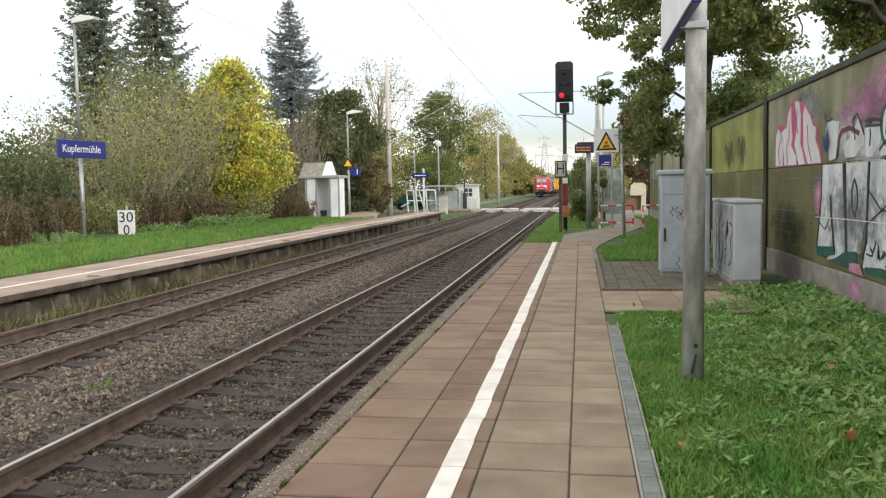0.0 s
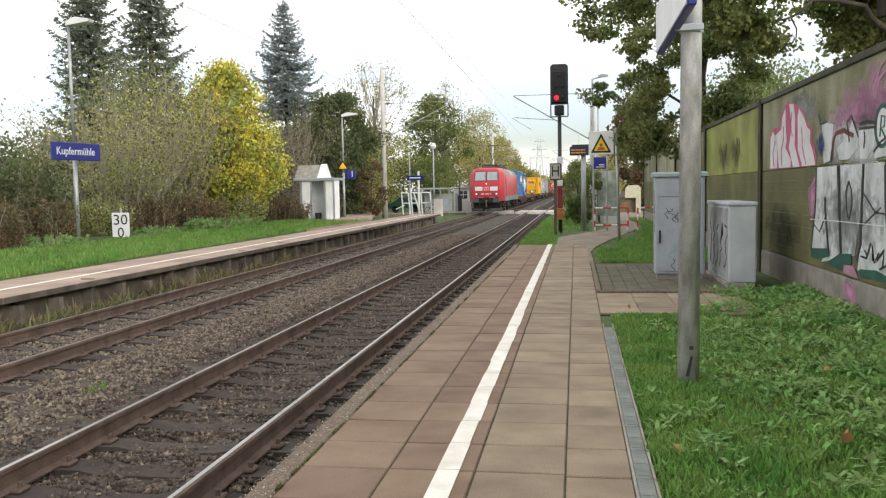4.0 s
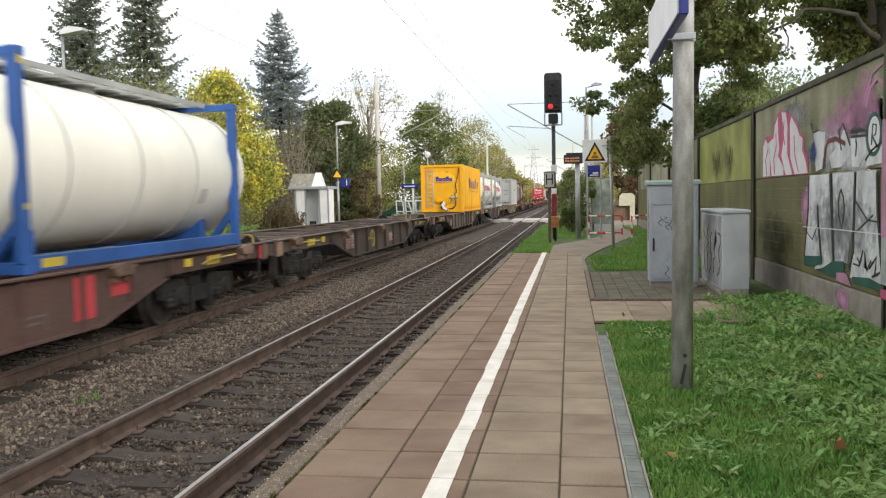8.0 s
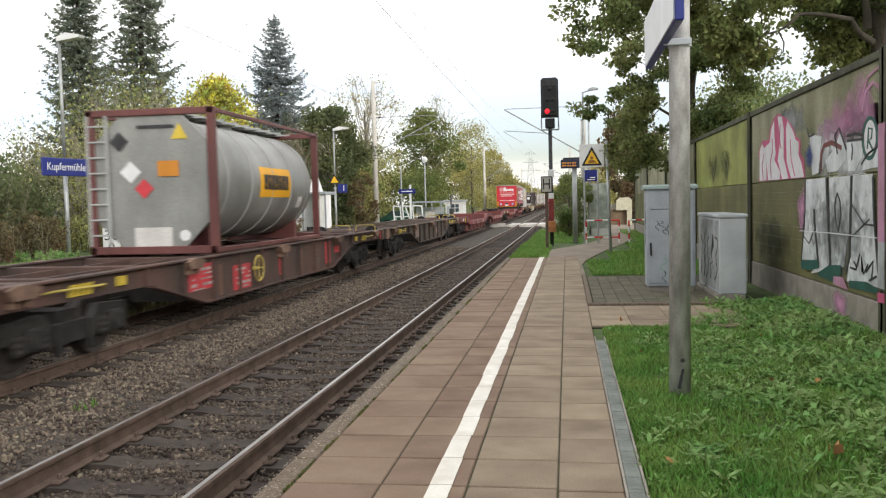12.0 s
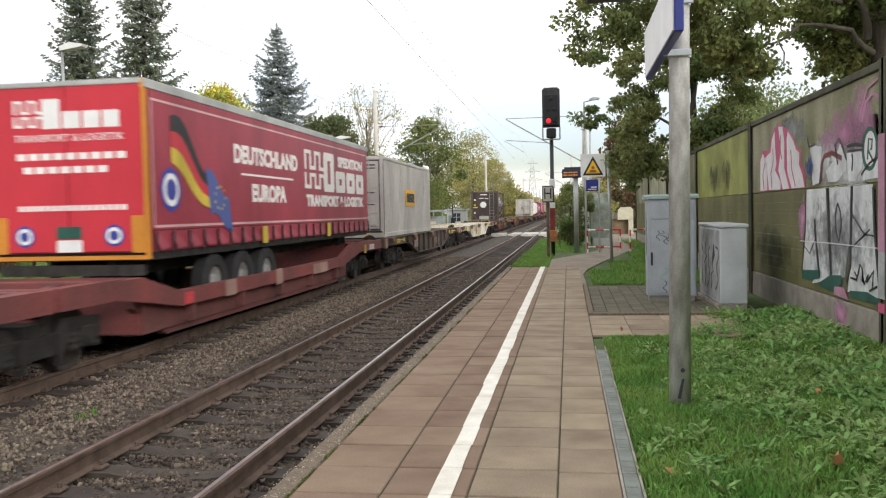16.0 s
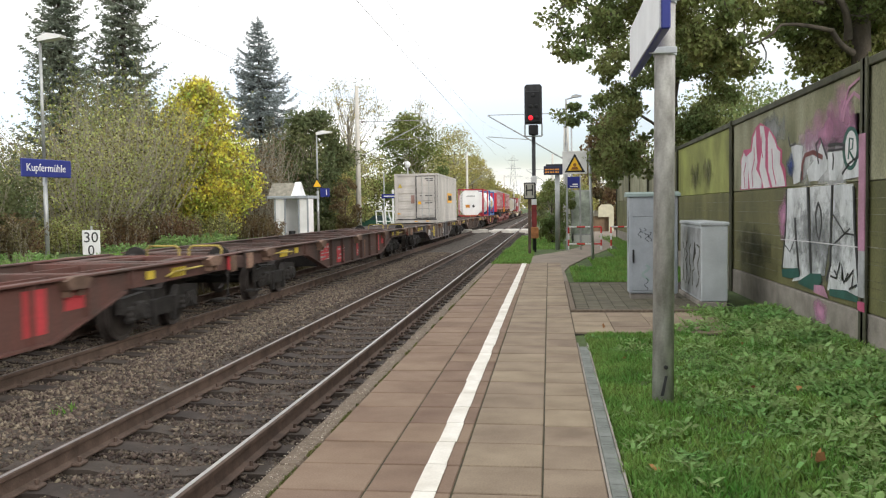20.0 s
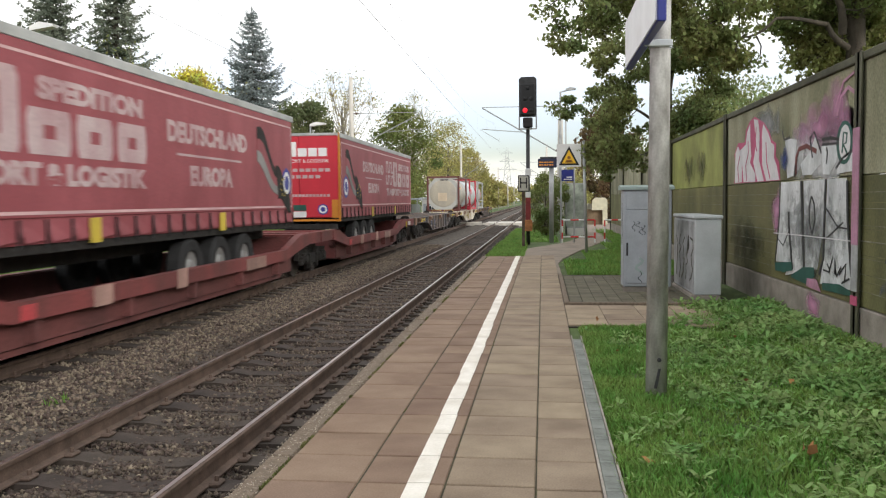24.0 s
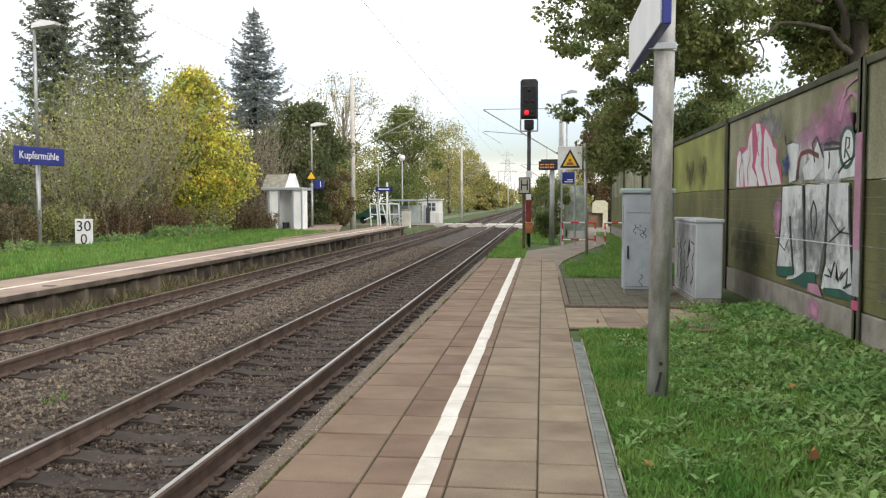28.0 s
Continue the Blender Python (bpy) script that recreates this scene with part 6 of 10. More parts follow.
# ---- grass ----
def blades(name, polys, n, hgt, r, label, material=None, zf=None, width=1.0):
    """Grass blades over rectangles (x0, x1, y0, y1), shares by area and nearness."""
    P = []
    for x0, x1, y0, y1, share in polys:
        k = int(n * share)
        P.append(np.stack([r.uniform(x0, x1, k), y0 + (y1 - y0) * r.uniform(0, 1, k) ** 1.25, np.zeros(k)], 1))
    P = np.concatenate(P)
    P[:, 2] = [(zf or ground_z)(x, y) - 0.01 for x, y, _ in P]
    k = len(P)
    a = r.uniform(0, 6.28, k)
    L = hgt * r.uniform(0.5, 1.4, k) * np.array([0.85 + 0.8 * noise.noise(Vector((x * 1.7, y * 1.7, 9))) for x, y, _ in P])
    w = r.uniform(0.004, 0.009, k) * (hgt / 0.07) ** 0.5
    bend = r.uniform(0.2, 0.9, k) * L
    d = np.stack([np.cos(a), np.sin(a), np.zeros(k)], 1)
    s = np.stack([-np.sin(a), np.cos(a), np.zeros(k)], 1)
    up = np.array([0, 0, 1.0])
    mid = P + d * (bend * 0.35)[:, None] + up * (L * 0.6)[:, None]
    tip = P + d * bend[:, None] + up * (L * 0.95)[:, None]
    v = np.stack([P - s * w[:, None], P + s * w[:, None], mid + s * (w * 0.8)[:, None], tip, mid - s * (w * 0.8)[:, None]], 1).reshape(-1, 3)
    i = 5 * np.arange(k)
    f = np.concatenate([np.stack([i, i + 1, i + 2, i + 4], 1), np.stack([i + 4, i + 2, i + 3, i + 3], 1)])
    me = bpy.data.meshes.new(name)
    quads = np.stack([i, i + 1, i + 2, i + 4], 1)
    tris = np.stack([i + 4, i + 2, i + 3], 1)
    me.vertices.add(len(v))
    me.vertices.foreach_set("co", v.astype(np.float32).ravel())
    me.loops.add(7 * k)
    me.loops.foreach_set("vertex_index", np.concatenate([quads.ravel(), tris.ravel()]).astype(np.int32))
    me.polygons.add(2 * k)
    me.polygons.foreach_set("loop_start", np.concatenate([np.arange(k) * 4, 4 * k + np.arange(k) * 3]).astype(np.int32))
    me.update(calc_edges=True)
    me.materials.append(material or m_blade)
    return tagged(new(name, me), label, "grass", kind="stuff")


gr_ = np.random.default_rng(99)
blades("grass", [(0.5, 3.35, -4.0, 3.0, 0.2), (0.5, 3.35, 3.0, 10.6, 0.78), (2.0, 3.35, 10.6, 13.3, 0.1), (0.46, 0.8, 2.5, 10.5, 0.12)], 90000, 0.07, gr_, "lush green lawn beside the platform")
blades("tall_grass", [(2.4, 3.38, 4.0, 13.0, 0.5), (3.0, 3.38, 4.0, 13.2, 0.5)], 14000, 0.11, gr_, "long grass along the barrier wall")
blades("grass_verge", [(-1.7, -0.5, 23.6, 32, 0.45), (0.55, 3.3, 18.0, 22.4, 0.5), (1.2, 3.3, 22.4, 26.3, 0.35), (2.1, 3.3, 26.3, 31.2, 0.25), (-1.5, 0.6, 32, 50, 0.5), (2.6, 3.4, 31.2, 50, 0.3)], 22000, 0.1, gr_, "grass verge round the signal and path")
blades("grass_strip", [(-14.8, -10.8, 14, 44, 1.0)], 42000, 0.14, gr_, "bright grass strip behind the far platform")
blades("dry_grass", [(-8.97, -8.6, 8, 45, 1.0)], 15000, 0.2, gr_, "dry tan grass along the foot of the far platform", m_straw, bed_z)
blades("grass_tufts", [(-8.95, -8.6, 9, 13, 0.5), (-8.95, -8.6, 15, 17, 0.2), (-5.15, -4.95, 8.1, 8.45, 0.012), (-2.1, -1.95, 8.7, 9.0, 0.012)], 2400, 0.1, gr_, "green grass tufts growing in the ballast", None, bed_z)
blades("foot_weeds", [(-8.98, -8.72, 12.0, 13.7, 0.45), (-8.98, -8.66, 14.4, 16.0, 0.5), (-8.98, -8.8, 17.5, 20.5, 0.1)], 750, 0.24, gr_, "tufts of green weeds at the foot of the far platform", m_weed, bed_z)
blades("pale_stalks", [(-9.0, -8.72, 11.5, 26, 1.0)], 1800, 0.36, gr_, "pale dead stalks at the foot of the far platform", m_straw, bed_z)
moss = []
for i in range(70):
    y0 = gr_.uniform(2.5, 23)
    moss.append((-1.526, -1.502, y0, y0 + gr_.uniform(0.05, 0.35), 1 / 70))
blades("joint_moss", moss, 5200, 0.022, gr_, "moss and tiny weeds in the platform joint", m_moss, lambda x, y: 0.0)
moss = [(x0 - 0.006, x0 + 0.006, y0, y0 + 0.12, 1 / 60) for x0, y0 in zip(gr_.choice([-1.005, -0.517, -0.018], 60), gr_.uniform(3, 22, 60))]
blades("slab_moss", moss, 1500, 0.012, gr_, "specks of moss between the slabs", m_moss, lambda x, y: -0.004)


def weeds(name, n, spots, r, size, label):
    """Broad leaves in rosettes."""
    V = []
    for i in range(n):
        if i % 14 == 0:
            x0, x1, y0, y1 = spots[r.integers(len(spots))]
            mid, big = (r.uniform(x0, x1), r.uniform(y0, y1)), size * r.uniform(0.6, 1.5)
        c = np.array([min(x1, mid[0] + r.normal(0, 0.16)), min(13.2, mid[1] + r.normal(0, 0.26)), 0])
        c[2] = ground_z(c[0], c[1])
        m = r.integers(6, 11)
        for k in range(m):
            a = 6.28 * k / m + r.normal(0, 0.3)
            L = big * r.uniform(0.6, 1.4)
            d, s = np.array([math.cos(a), math.sin(a), 0]), np.array([-math.sin(a), math.cos(a), 0])
            e = r.uniform(0.5, 1.35)
            w = L * r.uniform(0.08, 0.14)
            u1 = c + d * L * 0.45 * math.cos(e) + np.array([0, 0, L * 0.45 * math.sin(e)])
            e -= r.uniform(0.3, 0.9)
            u2 = u1 + d * L * 0.35 * math.cos(e) + np.array([0, 0, L * 0.35 * math.sin(e)])
            e -= r.uniform(0.2, 0.9)
            u3 = u2 + d * L * 0.25 * math.cos(e) + np.array([0, 0, L * 0.25 * math.sin(e)])
            V += [c, c, u1 - s * w * 0.7, u1 + s * w * 0.7, u1 + s * w * 0.7, u1 - s * w * 0.7, u2 - s * w, u2 + s * w, u2 + s * w, u2 - s * w, u3, u3]
    V = np.array(V)
    V = V + r.normal(0, 0.002, V.shape)
    return tagged(new(name, np_mesh(name, V, np.arange(len(V)).reshape(-1, 4), m_weed)), label, "weeds", kind="stuff")


weeds("weeds", 3200, [(1.7, 3.36, 3.5, 12.4), (2.3, 3.36, 4.0, 12.8), (2.3, 3.36, 4.0, 12.8), (2.8, 3.36, 4.0, 12.9)], gr_, 0.105, "broad-leaved green weeds along the barrier wall")
weeds("tall_weeds", 900, [(2.5, 3.36, 9.5, 13.0), (3.0, 3.36, 6.0, 12.5)], gr_, 0.115, "tall leafy weeds at the foot of the wall")
weeds("lawn_weeds", 800, [(0.6, 2.8, 3.0, 10.2)], gr_, 0.075, "small broad-leaved weeds in the lawn")
P = np.stack([gr_.uniform(0.6, 3.2, 16), gr_.uniform(3, 12, 16), np.full(16, 0.03)], 1)
v, f = leaf_quads(P, 0.045, gr_, -0.5)
tagged(new("fallen_leaves", np_mesh("fallen_leaves", v, f, m_dry)), "brown fallen leaves in the grass", "leaves", kind="stuff")
P = np.array([[1.62, 5.25, 0.06]] * 3) + gr_.normal(0, 0.02, (3, 3))
v, f = leaf_quads(P, 0.05, gr_, 0.5)
tagged(new("fallen_leaf", np_mesh("fallen_leaf", v, f, m_dry)), "large brown fallen leaf on the grass", "leaf")

# ---- the freight train (local y runs from front to rear, z from the top of rail) ----
SPEED = 23.3
MOVERS = []


def riding(name, s, label, category, group=""):
    t = thing(name, label, category, group, pose(FAR, s, RAIL))
    MOVERS.append((t, s))
    return t


def paint(name, col, dirt=0.3, rough=0.5, **kw):
    return mat(name, col, rough, var=dirt, scale=1.3, fine=25, bump=0.04, streak=0.6, **kw)


m_locored = paint("loco_red", (0.62, 0.036, 0.05), 0.22, 0.34, col2=(0.4, 0.036, 0.048))
m_cabglass = glass("cab_window", (0.02, 0.025, 0.03), 0.15)
m_cabglass.node_tree.nodes["Principled BSDF"].inputs["Coat Weight"].default_value = 0.25
m_locogrey = paint("loco_grey", (0.2, 0.21, 0.205), 0.2)
m_lococrash = paint("loco_dark_grey", (0.09, 0.095, 0.1), 0.2)
m_locogrille = paint("loco_grille", (0.23, 0.235, 0.24), 0.2)
m_roofgrey = paint("loco_roof", (0.46, 0.47, 0.47), 0.2)
# pale base tint stands in for bright sky reflected in the panes
m_skyglass = glass("windscreen", (0.3, 0.34, 0.36))
m_headlight = mat("headlight", (0.9, 0.9, 0.85), 0.2, emit=(1, 0.95, 0.8), power=1.0, bump=0)
# near-black for shaded gaps: below containers and behind the loco's couplings
m_fillblack = paint("soot_black", (0.022, 0.021, 0.02), 0.3, 0.8)
m_plough = paint("plough_grey", (0.07, 0.07, 0.073), 0.3)
m_under = mat("running_gear", (0.03, 0.027, 0.025), 0.85, 0.1, var=0.45, scale=5, fine=40)
m_wheel = mat("wheel_steel", (0.07, 0.06, 0.055), 0.6, 0.5, var=0.3, scale=4)
m_rust_a = paint("wagon_redbrown", (0.125, 0.068, 0.056), 0.45, 0.8, col2=(0.062, 0.046, 0.04))
m_rust_b = paint("wagon_brown", (0.075, 0.055, 0.047), 0.35, 0.8, col2=(0.14, 0.105, 0.085))
m_rust_c = paint("wagon_dark", (0.085, 0.085, 0.095), 0.35, 0.8, col2=(0.17, 0.125, 0.095))
m_rust_d = paint("wagon_dirty_white", (0.78, 0.75, 0.68), 0.3, 0.8, col2=(0.36, 0.29, 0.2))
m_rust_f = paint("wagon_tan", (0.09, 0.068, 0.054), 0.35, 0.8, col2=(0.3, 0.25, 0.19))
m_rust_e = paint("wagon_redder", (0.15, 0.062, 0.05), 0.4, 0.8, col2=(0.08, 0.058, 0.048))
m_pocket = paint("pocket_wagon_red", (0.225, 0.056, 0.054), 0.5, 0.7, col2=(0.12, 0.045, 0.042))
m_stencilpale = paint("stencil_pale", (0.55, 0.47, 0.45), 0.4, 0.8)
m_rustrun = paint("rust_run", (0.15, 0.082, 0.056), 0.5, 0.85)
m_marknavy = paint("marking_navy", (0.028, 0.042, 0.085), 0.4, 0.7)
# the wagon's red made darker: shade low inside the pocket, put into colour
m_pocketshade = paint("pocket_wagon_lower", (0.18, 0.062, 0.058), 0.45, 0.8, col2=(0.1, 0.045, 0.042))
m_markred = paint("marking_red", (0.62, 0.055, 0.07), 0.45, 0.7, col2=(0.36, 0.07, 0.07))
m_markwhite = paint("marking_white", (0.6, 0.58, 0.55), 0.25, 0.7)
m_stencil = paint("stencil_faded", (0.2, 0.17, 0.155), 0.4, 0.8)
m_placard = paint("placard_pale", (0.36, 0.22, 0.185), 0.35, 0.7)
m_markyel = paint("marking_yellow", (0.6, 0.45, 0.06), 0.25, 0.6)
m_railyel = paint("handrail_yellow", (0.46, 0.36, 0.09), 0.5, 0.6)
m_spigot = paint("rusty_spigot", (0.2, 0.125, 0.09), 0.5, 0.8)
m_cblue = paint("container_blue", (0.031, 0.16, 0.37), 0.14)
m_cgrey = paint("container_grey", (0.42, 0.42, 0.42), 0.12)
m_clgrey = paint("container_lightgrey", (0.5, 0.47, 0.44), 0.2)
m_cyellow = paint("container_yellow", (0.92, 0.45, 0.008), 0.1)
m_frameblue = paint("frame_blue", (0.03, 0.1, 0.33), 0.2)
m_framebrown = paint("frame_brown", (0.15, 0.055, 0.05), 0.25)
m_framered = paint("frame_red", (0.42, 0.03, 0.05), 0.2)
m_framegrey = paint("frame_grey", (0.4, 0.41, 0.4), 0.2)
m_frameblack = paint("frame_black", (0.1, 0.07, 0.065), 0.35)
m_bandred = paint("band_dull_red", (0.36, 0.075, 0.06), 0.25, 0.5)
m_cladbrown = paint("cladding_dark", (0.11, 0.1, 0.095), 0.35, 0.5)
m_textrose = paint("lettering_rose", (0.62, 0.33, 0.33), 0.2, 0.5)
m_hazorange = paint("hazard_orange", (0.72, 0.15, 0.03), 0.15, 0.5)
m_strap = paint("tank_strap", (0.42, 0.41, 0.39), 0.1, 0.5)
m_tankcream = paint("tank_cream", (0.93, 0.9, 0.79), 0.05, 0.4)
m_tankyellow = paint("tank_pale_yellow", (0.86, 0.78, 0.5), 0.06, 0.4)
m_tankpale = paint("tank_blue_grey", (0.5, 0.54, 0.565), 0.1, 0.38)
m_tankgrey = paint("tank_warm_grey", (0.42, 0.42, 0.4), 0.15, 0.4)
m_tankwhite = paint("tank_white", (0.84, 0.84, 0.83), 0.07, 0.4)
m_tanksilver = paint("tank_silver", (0.3, 0.3, 0.285), 0.2, 0.4, metal=0.3)
m_tankbeige = paint("tank_dirty_beige", (0.33, 0.31, 0.275), 0.25, 0.45, col2=(0.45, 0.4, 0.32))
m_stain = paint("stain_beige", (0.56, 0.46, 0.34), 0.2, 0.5)
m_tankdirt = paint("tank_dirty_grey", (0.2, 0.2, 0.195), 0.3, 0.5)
m_tankblack = paint("tank_black", (0.06, 0.042, 0.04), 0.3, 0.26)
m_curtain = paint("trailer_curtain", (0.315, 0.034, 0.06), 0.2, 0.45)
m_curtain_dusty = paint("trailer_curtain_dusty", (0.33, 0.085, 0.1), 0.25, 0.6, col2=(0.25, 0.06, 0.07))
m_letterdusty = paint("lettering_dusty", (0.55, 0.45, 0.45), 0.3, 0.6, col2=(0.4, 0.24, 0.25))
m_letterwhite = paint("lettering_white", (0.82, 0.79, 0.77), 0.08, 0.5)
m_borderline = paint("border_line_pale", (0.6, 0.4, 0.4), 0.2, 0.5)
m_flagblue = paint("flag_blue", (0.07, 0.1, 0.3), 0.1, 0.45)
m_trailerdoor = paint("trailer_door", (0.55, 0.03, 0.05), 0.08, 0.45)
m_orange = paint("orange_frame", (0.6, 0.24, 0.03), 0.15)
m_tyre = mat("tyre_rubber", (0.025, 0.025, 0.026), 0.85, var=0.2)
m_chrome = mat("stainless", (0.6, 0.6, 0.6), 0.25, 0.9, var=0.1, bump=0)
m_textblue = paint("lettering_blue", (0.04, 0.05, 0.3), 0.1)
m_textred = paint("lettering_red", (0.5, 0.03, 0.05), 0.1)
m_labelorange = paint("label_orange", (0.85, 0.42, 0.015), 0.1)
m_textgold = paint("lettering_gold", (0.6, 0.45, 0.1), 0.2)


def bars(rects, x, side=1, t=0.006):
    """Plain marks on a side face: rectangles (y0, y1, z0, z1) standing on the plane x."""
    mb = MB()
    for y0, y1, z0, z1 in rects:
        mb.box(x, x + side * t, y0, y1, z0, z1)
    return mb


def end_bars(rects, y, t=0.006):
    mb = MB()
    for x0, x1, z0, z1 in rects:
        mb.box(x0, x1, y - t, y, z0, z1)
    return mb


def sign_cells(n, tall=()):
    """Rectangles (u0, u1, v0, v1) of a row of n plain blocks, each pierced by one small hole, one list a block, within a unit strip."""
    out = []
    for i in range(n):
        a, b = (i + 0.05) / n, (i + 0.93) / n
        top = 1.0 if i in tall or not tall else 0.7
        w = (b - a) * (0.4 if i % 2 else 0.36)
        lo, hi = ((0.2, 0.42), (0.55, 0.78), (0.38, 0.6))[i % 3]
        out.append([(a, a + w, 0, top), (b - w, b, 0, top), (a + w, b - w, 0, top * lo), (a + w, b - w, top * hi, top)])
    return out


def side_signs(y0, y1, z0, z1, n, x, t=0.006, **kw):
    """Plain signs in a row on a flat side, one mesh a sign."""
    return [bars([(y0 + (y1 - y0) * a, y0 + (y1 - y0) * b, z0 + (z1 - z0) * c, z0 + (z1 - z0) * d) for a, b, c, d in cells], x, 1, t) for cells in sign_cells(n, **kw)]


def barrel_signs(y0, y1, z0, z1, n, r, zc, **kw):
    """Plain signs in a row that follow a barrel, one mesh a sign."""
    out = []
    for cells in sign_cells(n, **kw):
        mb = MB()
        for a, b, c, d in cells:
            q = side_patch(y0 + (y1 - y0) * a, y0 + (y1 - y0) * b, z0 + (z1 - z0) * c, z0 + (z1 - z0) * d, r, zc, 3)
            mb.add(q.v, q.f)
        out.append(mb)
    return out


SIDE = Matrix.Rotation(radians(90), 4, "Z")
WHEELS = {}


def wheel_mesh(r):
    if r not in WHEELS:
        WHEELS[r] = MB().spin([(-0.07, r * 0.25), (-0.07, r * 0.8), (-0.05, r * 0.86), (-0.07, r), (0.04, r), (0.06, r + 0.03), (0.08, r + 0.03), (0.08, r * 0.85), (0.03, r * 0.8), (0.03, r * 0.25)], (0, 0, 0), "x", 28).mesh("wheel", m_wheel)
        MBX = MB().cyl((-0.75, 0, 0), (0.75, 0, 0), 0.09, n=10)
        WHEELS[r, "axle"] = MBX.mesh("axle", m_under)
    return WHEELS[r]


BOGIE = {}


def bogie(parent, yc, r=0.46, base=1.8, loco=False):
    """A two-axle bogie: side frames, springs, axle boxes, wheels, axles."""
    b = new("bogie")
    b.parent = parent
    b.matrix_basis = pose(0, yc, 0)
    key = (r, base)
    if key not in BOGIE:
        h = base / 2
        sf = MB()
        for s in (-1.02, 1.02):
            a0, a1 = (s - 0.06, s + 0.06)
            sf.prism([(-h - 0.42, r - 0.02), (-h - 0.42, r + 0.22), (-h + 0.3, r + 0.26), (-0.45, r + 0.1), (0.45, r + 0.1), (h - 0.3, r + 0.26), (h + 0.42, r + 0.22), (h + 0.42, r - 0.02), (h + 0.25, r + 0.06), (h - 0.3, r + 0.04), (0.5, r - 0.16), (-0.5, r - 0.16), (-h + 0.3, r + 0.04), (-h - 0.25, r + 0.06)], "x", a0, a1)
        sf.box(-1.0, 1.0, -0.2, 0.2, r - 0.05, r + 0.25)
        ab = MB().box(-0.09, 0.09, -0.14, 0.14, -0.14, 0.14, 0.02).cyl((0, 0, 0), (0.13, 0, 0), 0.11, n=12)
        sp = MB().spin([(0, 0.07), (0.04, 0.085), (0.08, 0.07), (0.12, 0.085), (0.16, 0.07), (0.2, 0.085), (0.24, 0.07)], (0, 0, -0.16), "z", 10)
        br = MB().box(-0.05, 0.05, -0.04, 0.04, -0.3, 0.1, 0.01)
        BOGIE[key] = [sf.mesh("bogie_frame", m_under), ab.mesh("axle_box", m_under), sp.mesh("spring", m_under), br.mesh("brake_block", m_under)]
    sf, ab, sp, br = BOGIE[key]

    def put(nme, me, m):
        o = new(nme, me)
        o.parent = b
        o.matrix_basis = m

    put("bogie_frame", sf, Matrix.Identity(4))
    for s in (-1, 1):
        for y in (-base / 2, base / 2):
            put("axle_box", ab, pose(s * 1.08, y, r, 0, 0, 0 if s > 0 else 180))
            for d in (-0.24, 0.24):
                put("spring", sp, pose(s * 1.08, y + d, r))
            put("brake_block", br, pose(s * 1.08, y - 0.54 * (1 if y > 0 else -1), r))
    for y in (-base / 2, base / 2):
        for s in (-0.76, 0.76):
            o = new("wheel", wheel_mesh(r))
            o.parent = b
            o.matrix_basis = pose(s, y, r, 0, 0, 0 if s < 0 else 180)
        o = new("axle", WHEELS[r, "axle"])
        o.parent = b
        o.matrix_basis = pose(0, y, r)
    return b


def buffers(parent, L):
    for y, d in ((0, -1), (L, 1)):
        for s in (-0.875, 0.875):
            part("buffer", MB().cyl((s, y, 1.04), (s, y + d * 0.28, 1.04), 0.1, n=10).cyl((s, y + d * 0.27, 1.04), (s, y + d * 0.31, 1.04), 0.23, n=16), m_under, parent)
        part("coupler", MB().box(-0.05, 0.05, y, y + d * 0.3, 0.95, 1.08).tube([(0.3, y, 0.9), (0.3, y + d * 0.2, 0.6), (0.25, y + d * 0.34, 0.62)], 0.025, 6), m_under, parent)


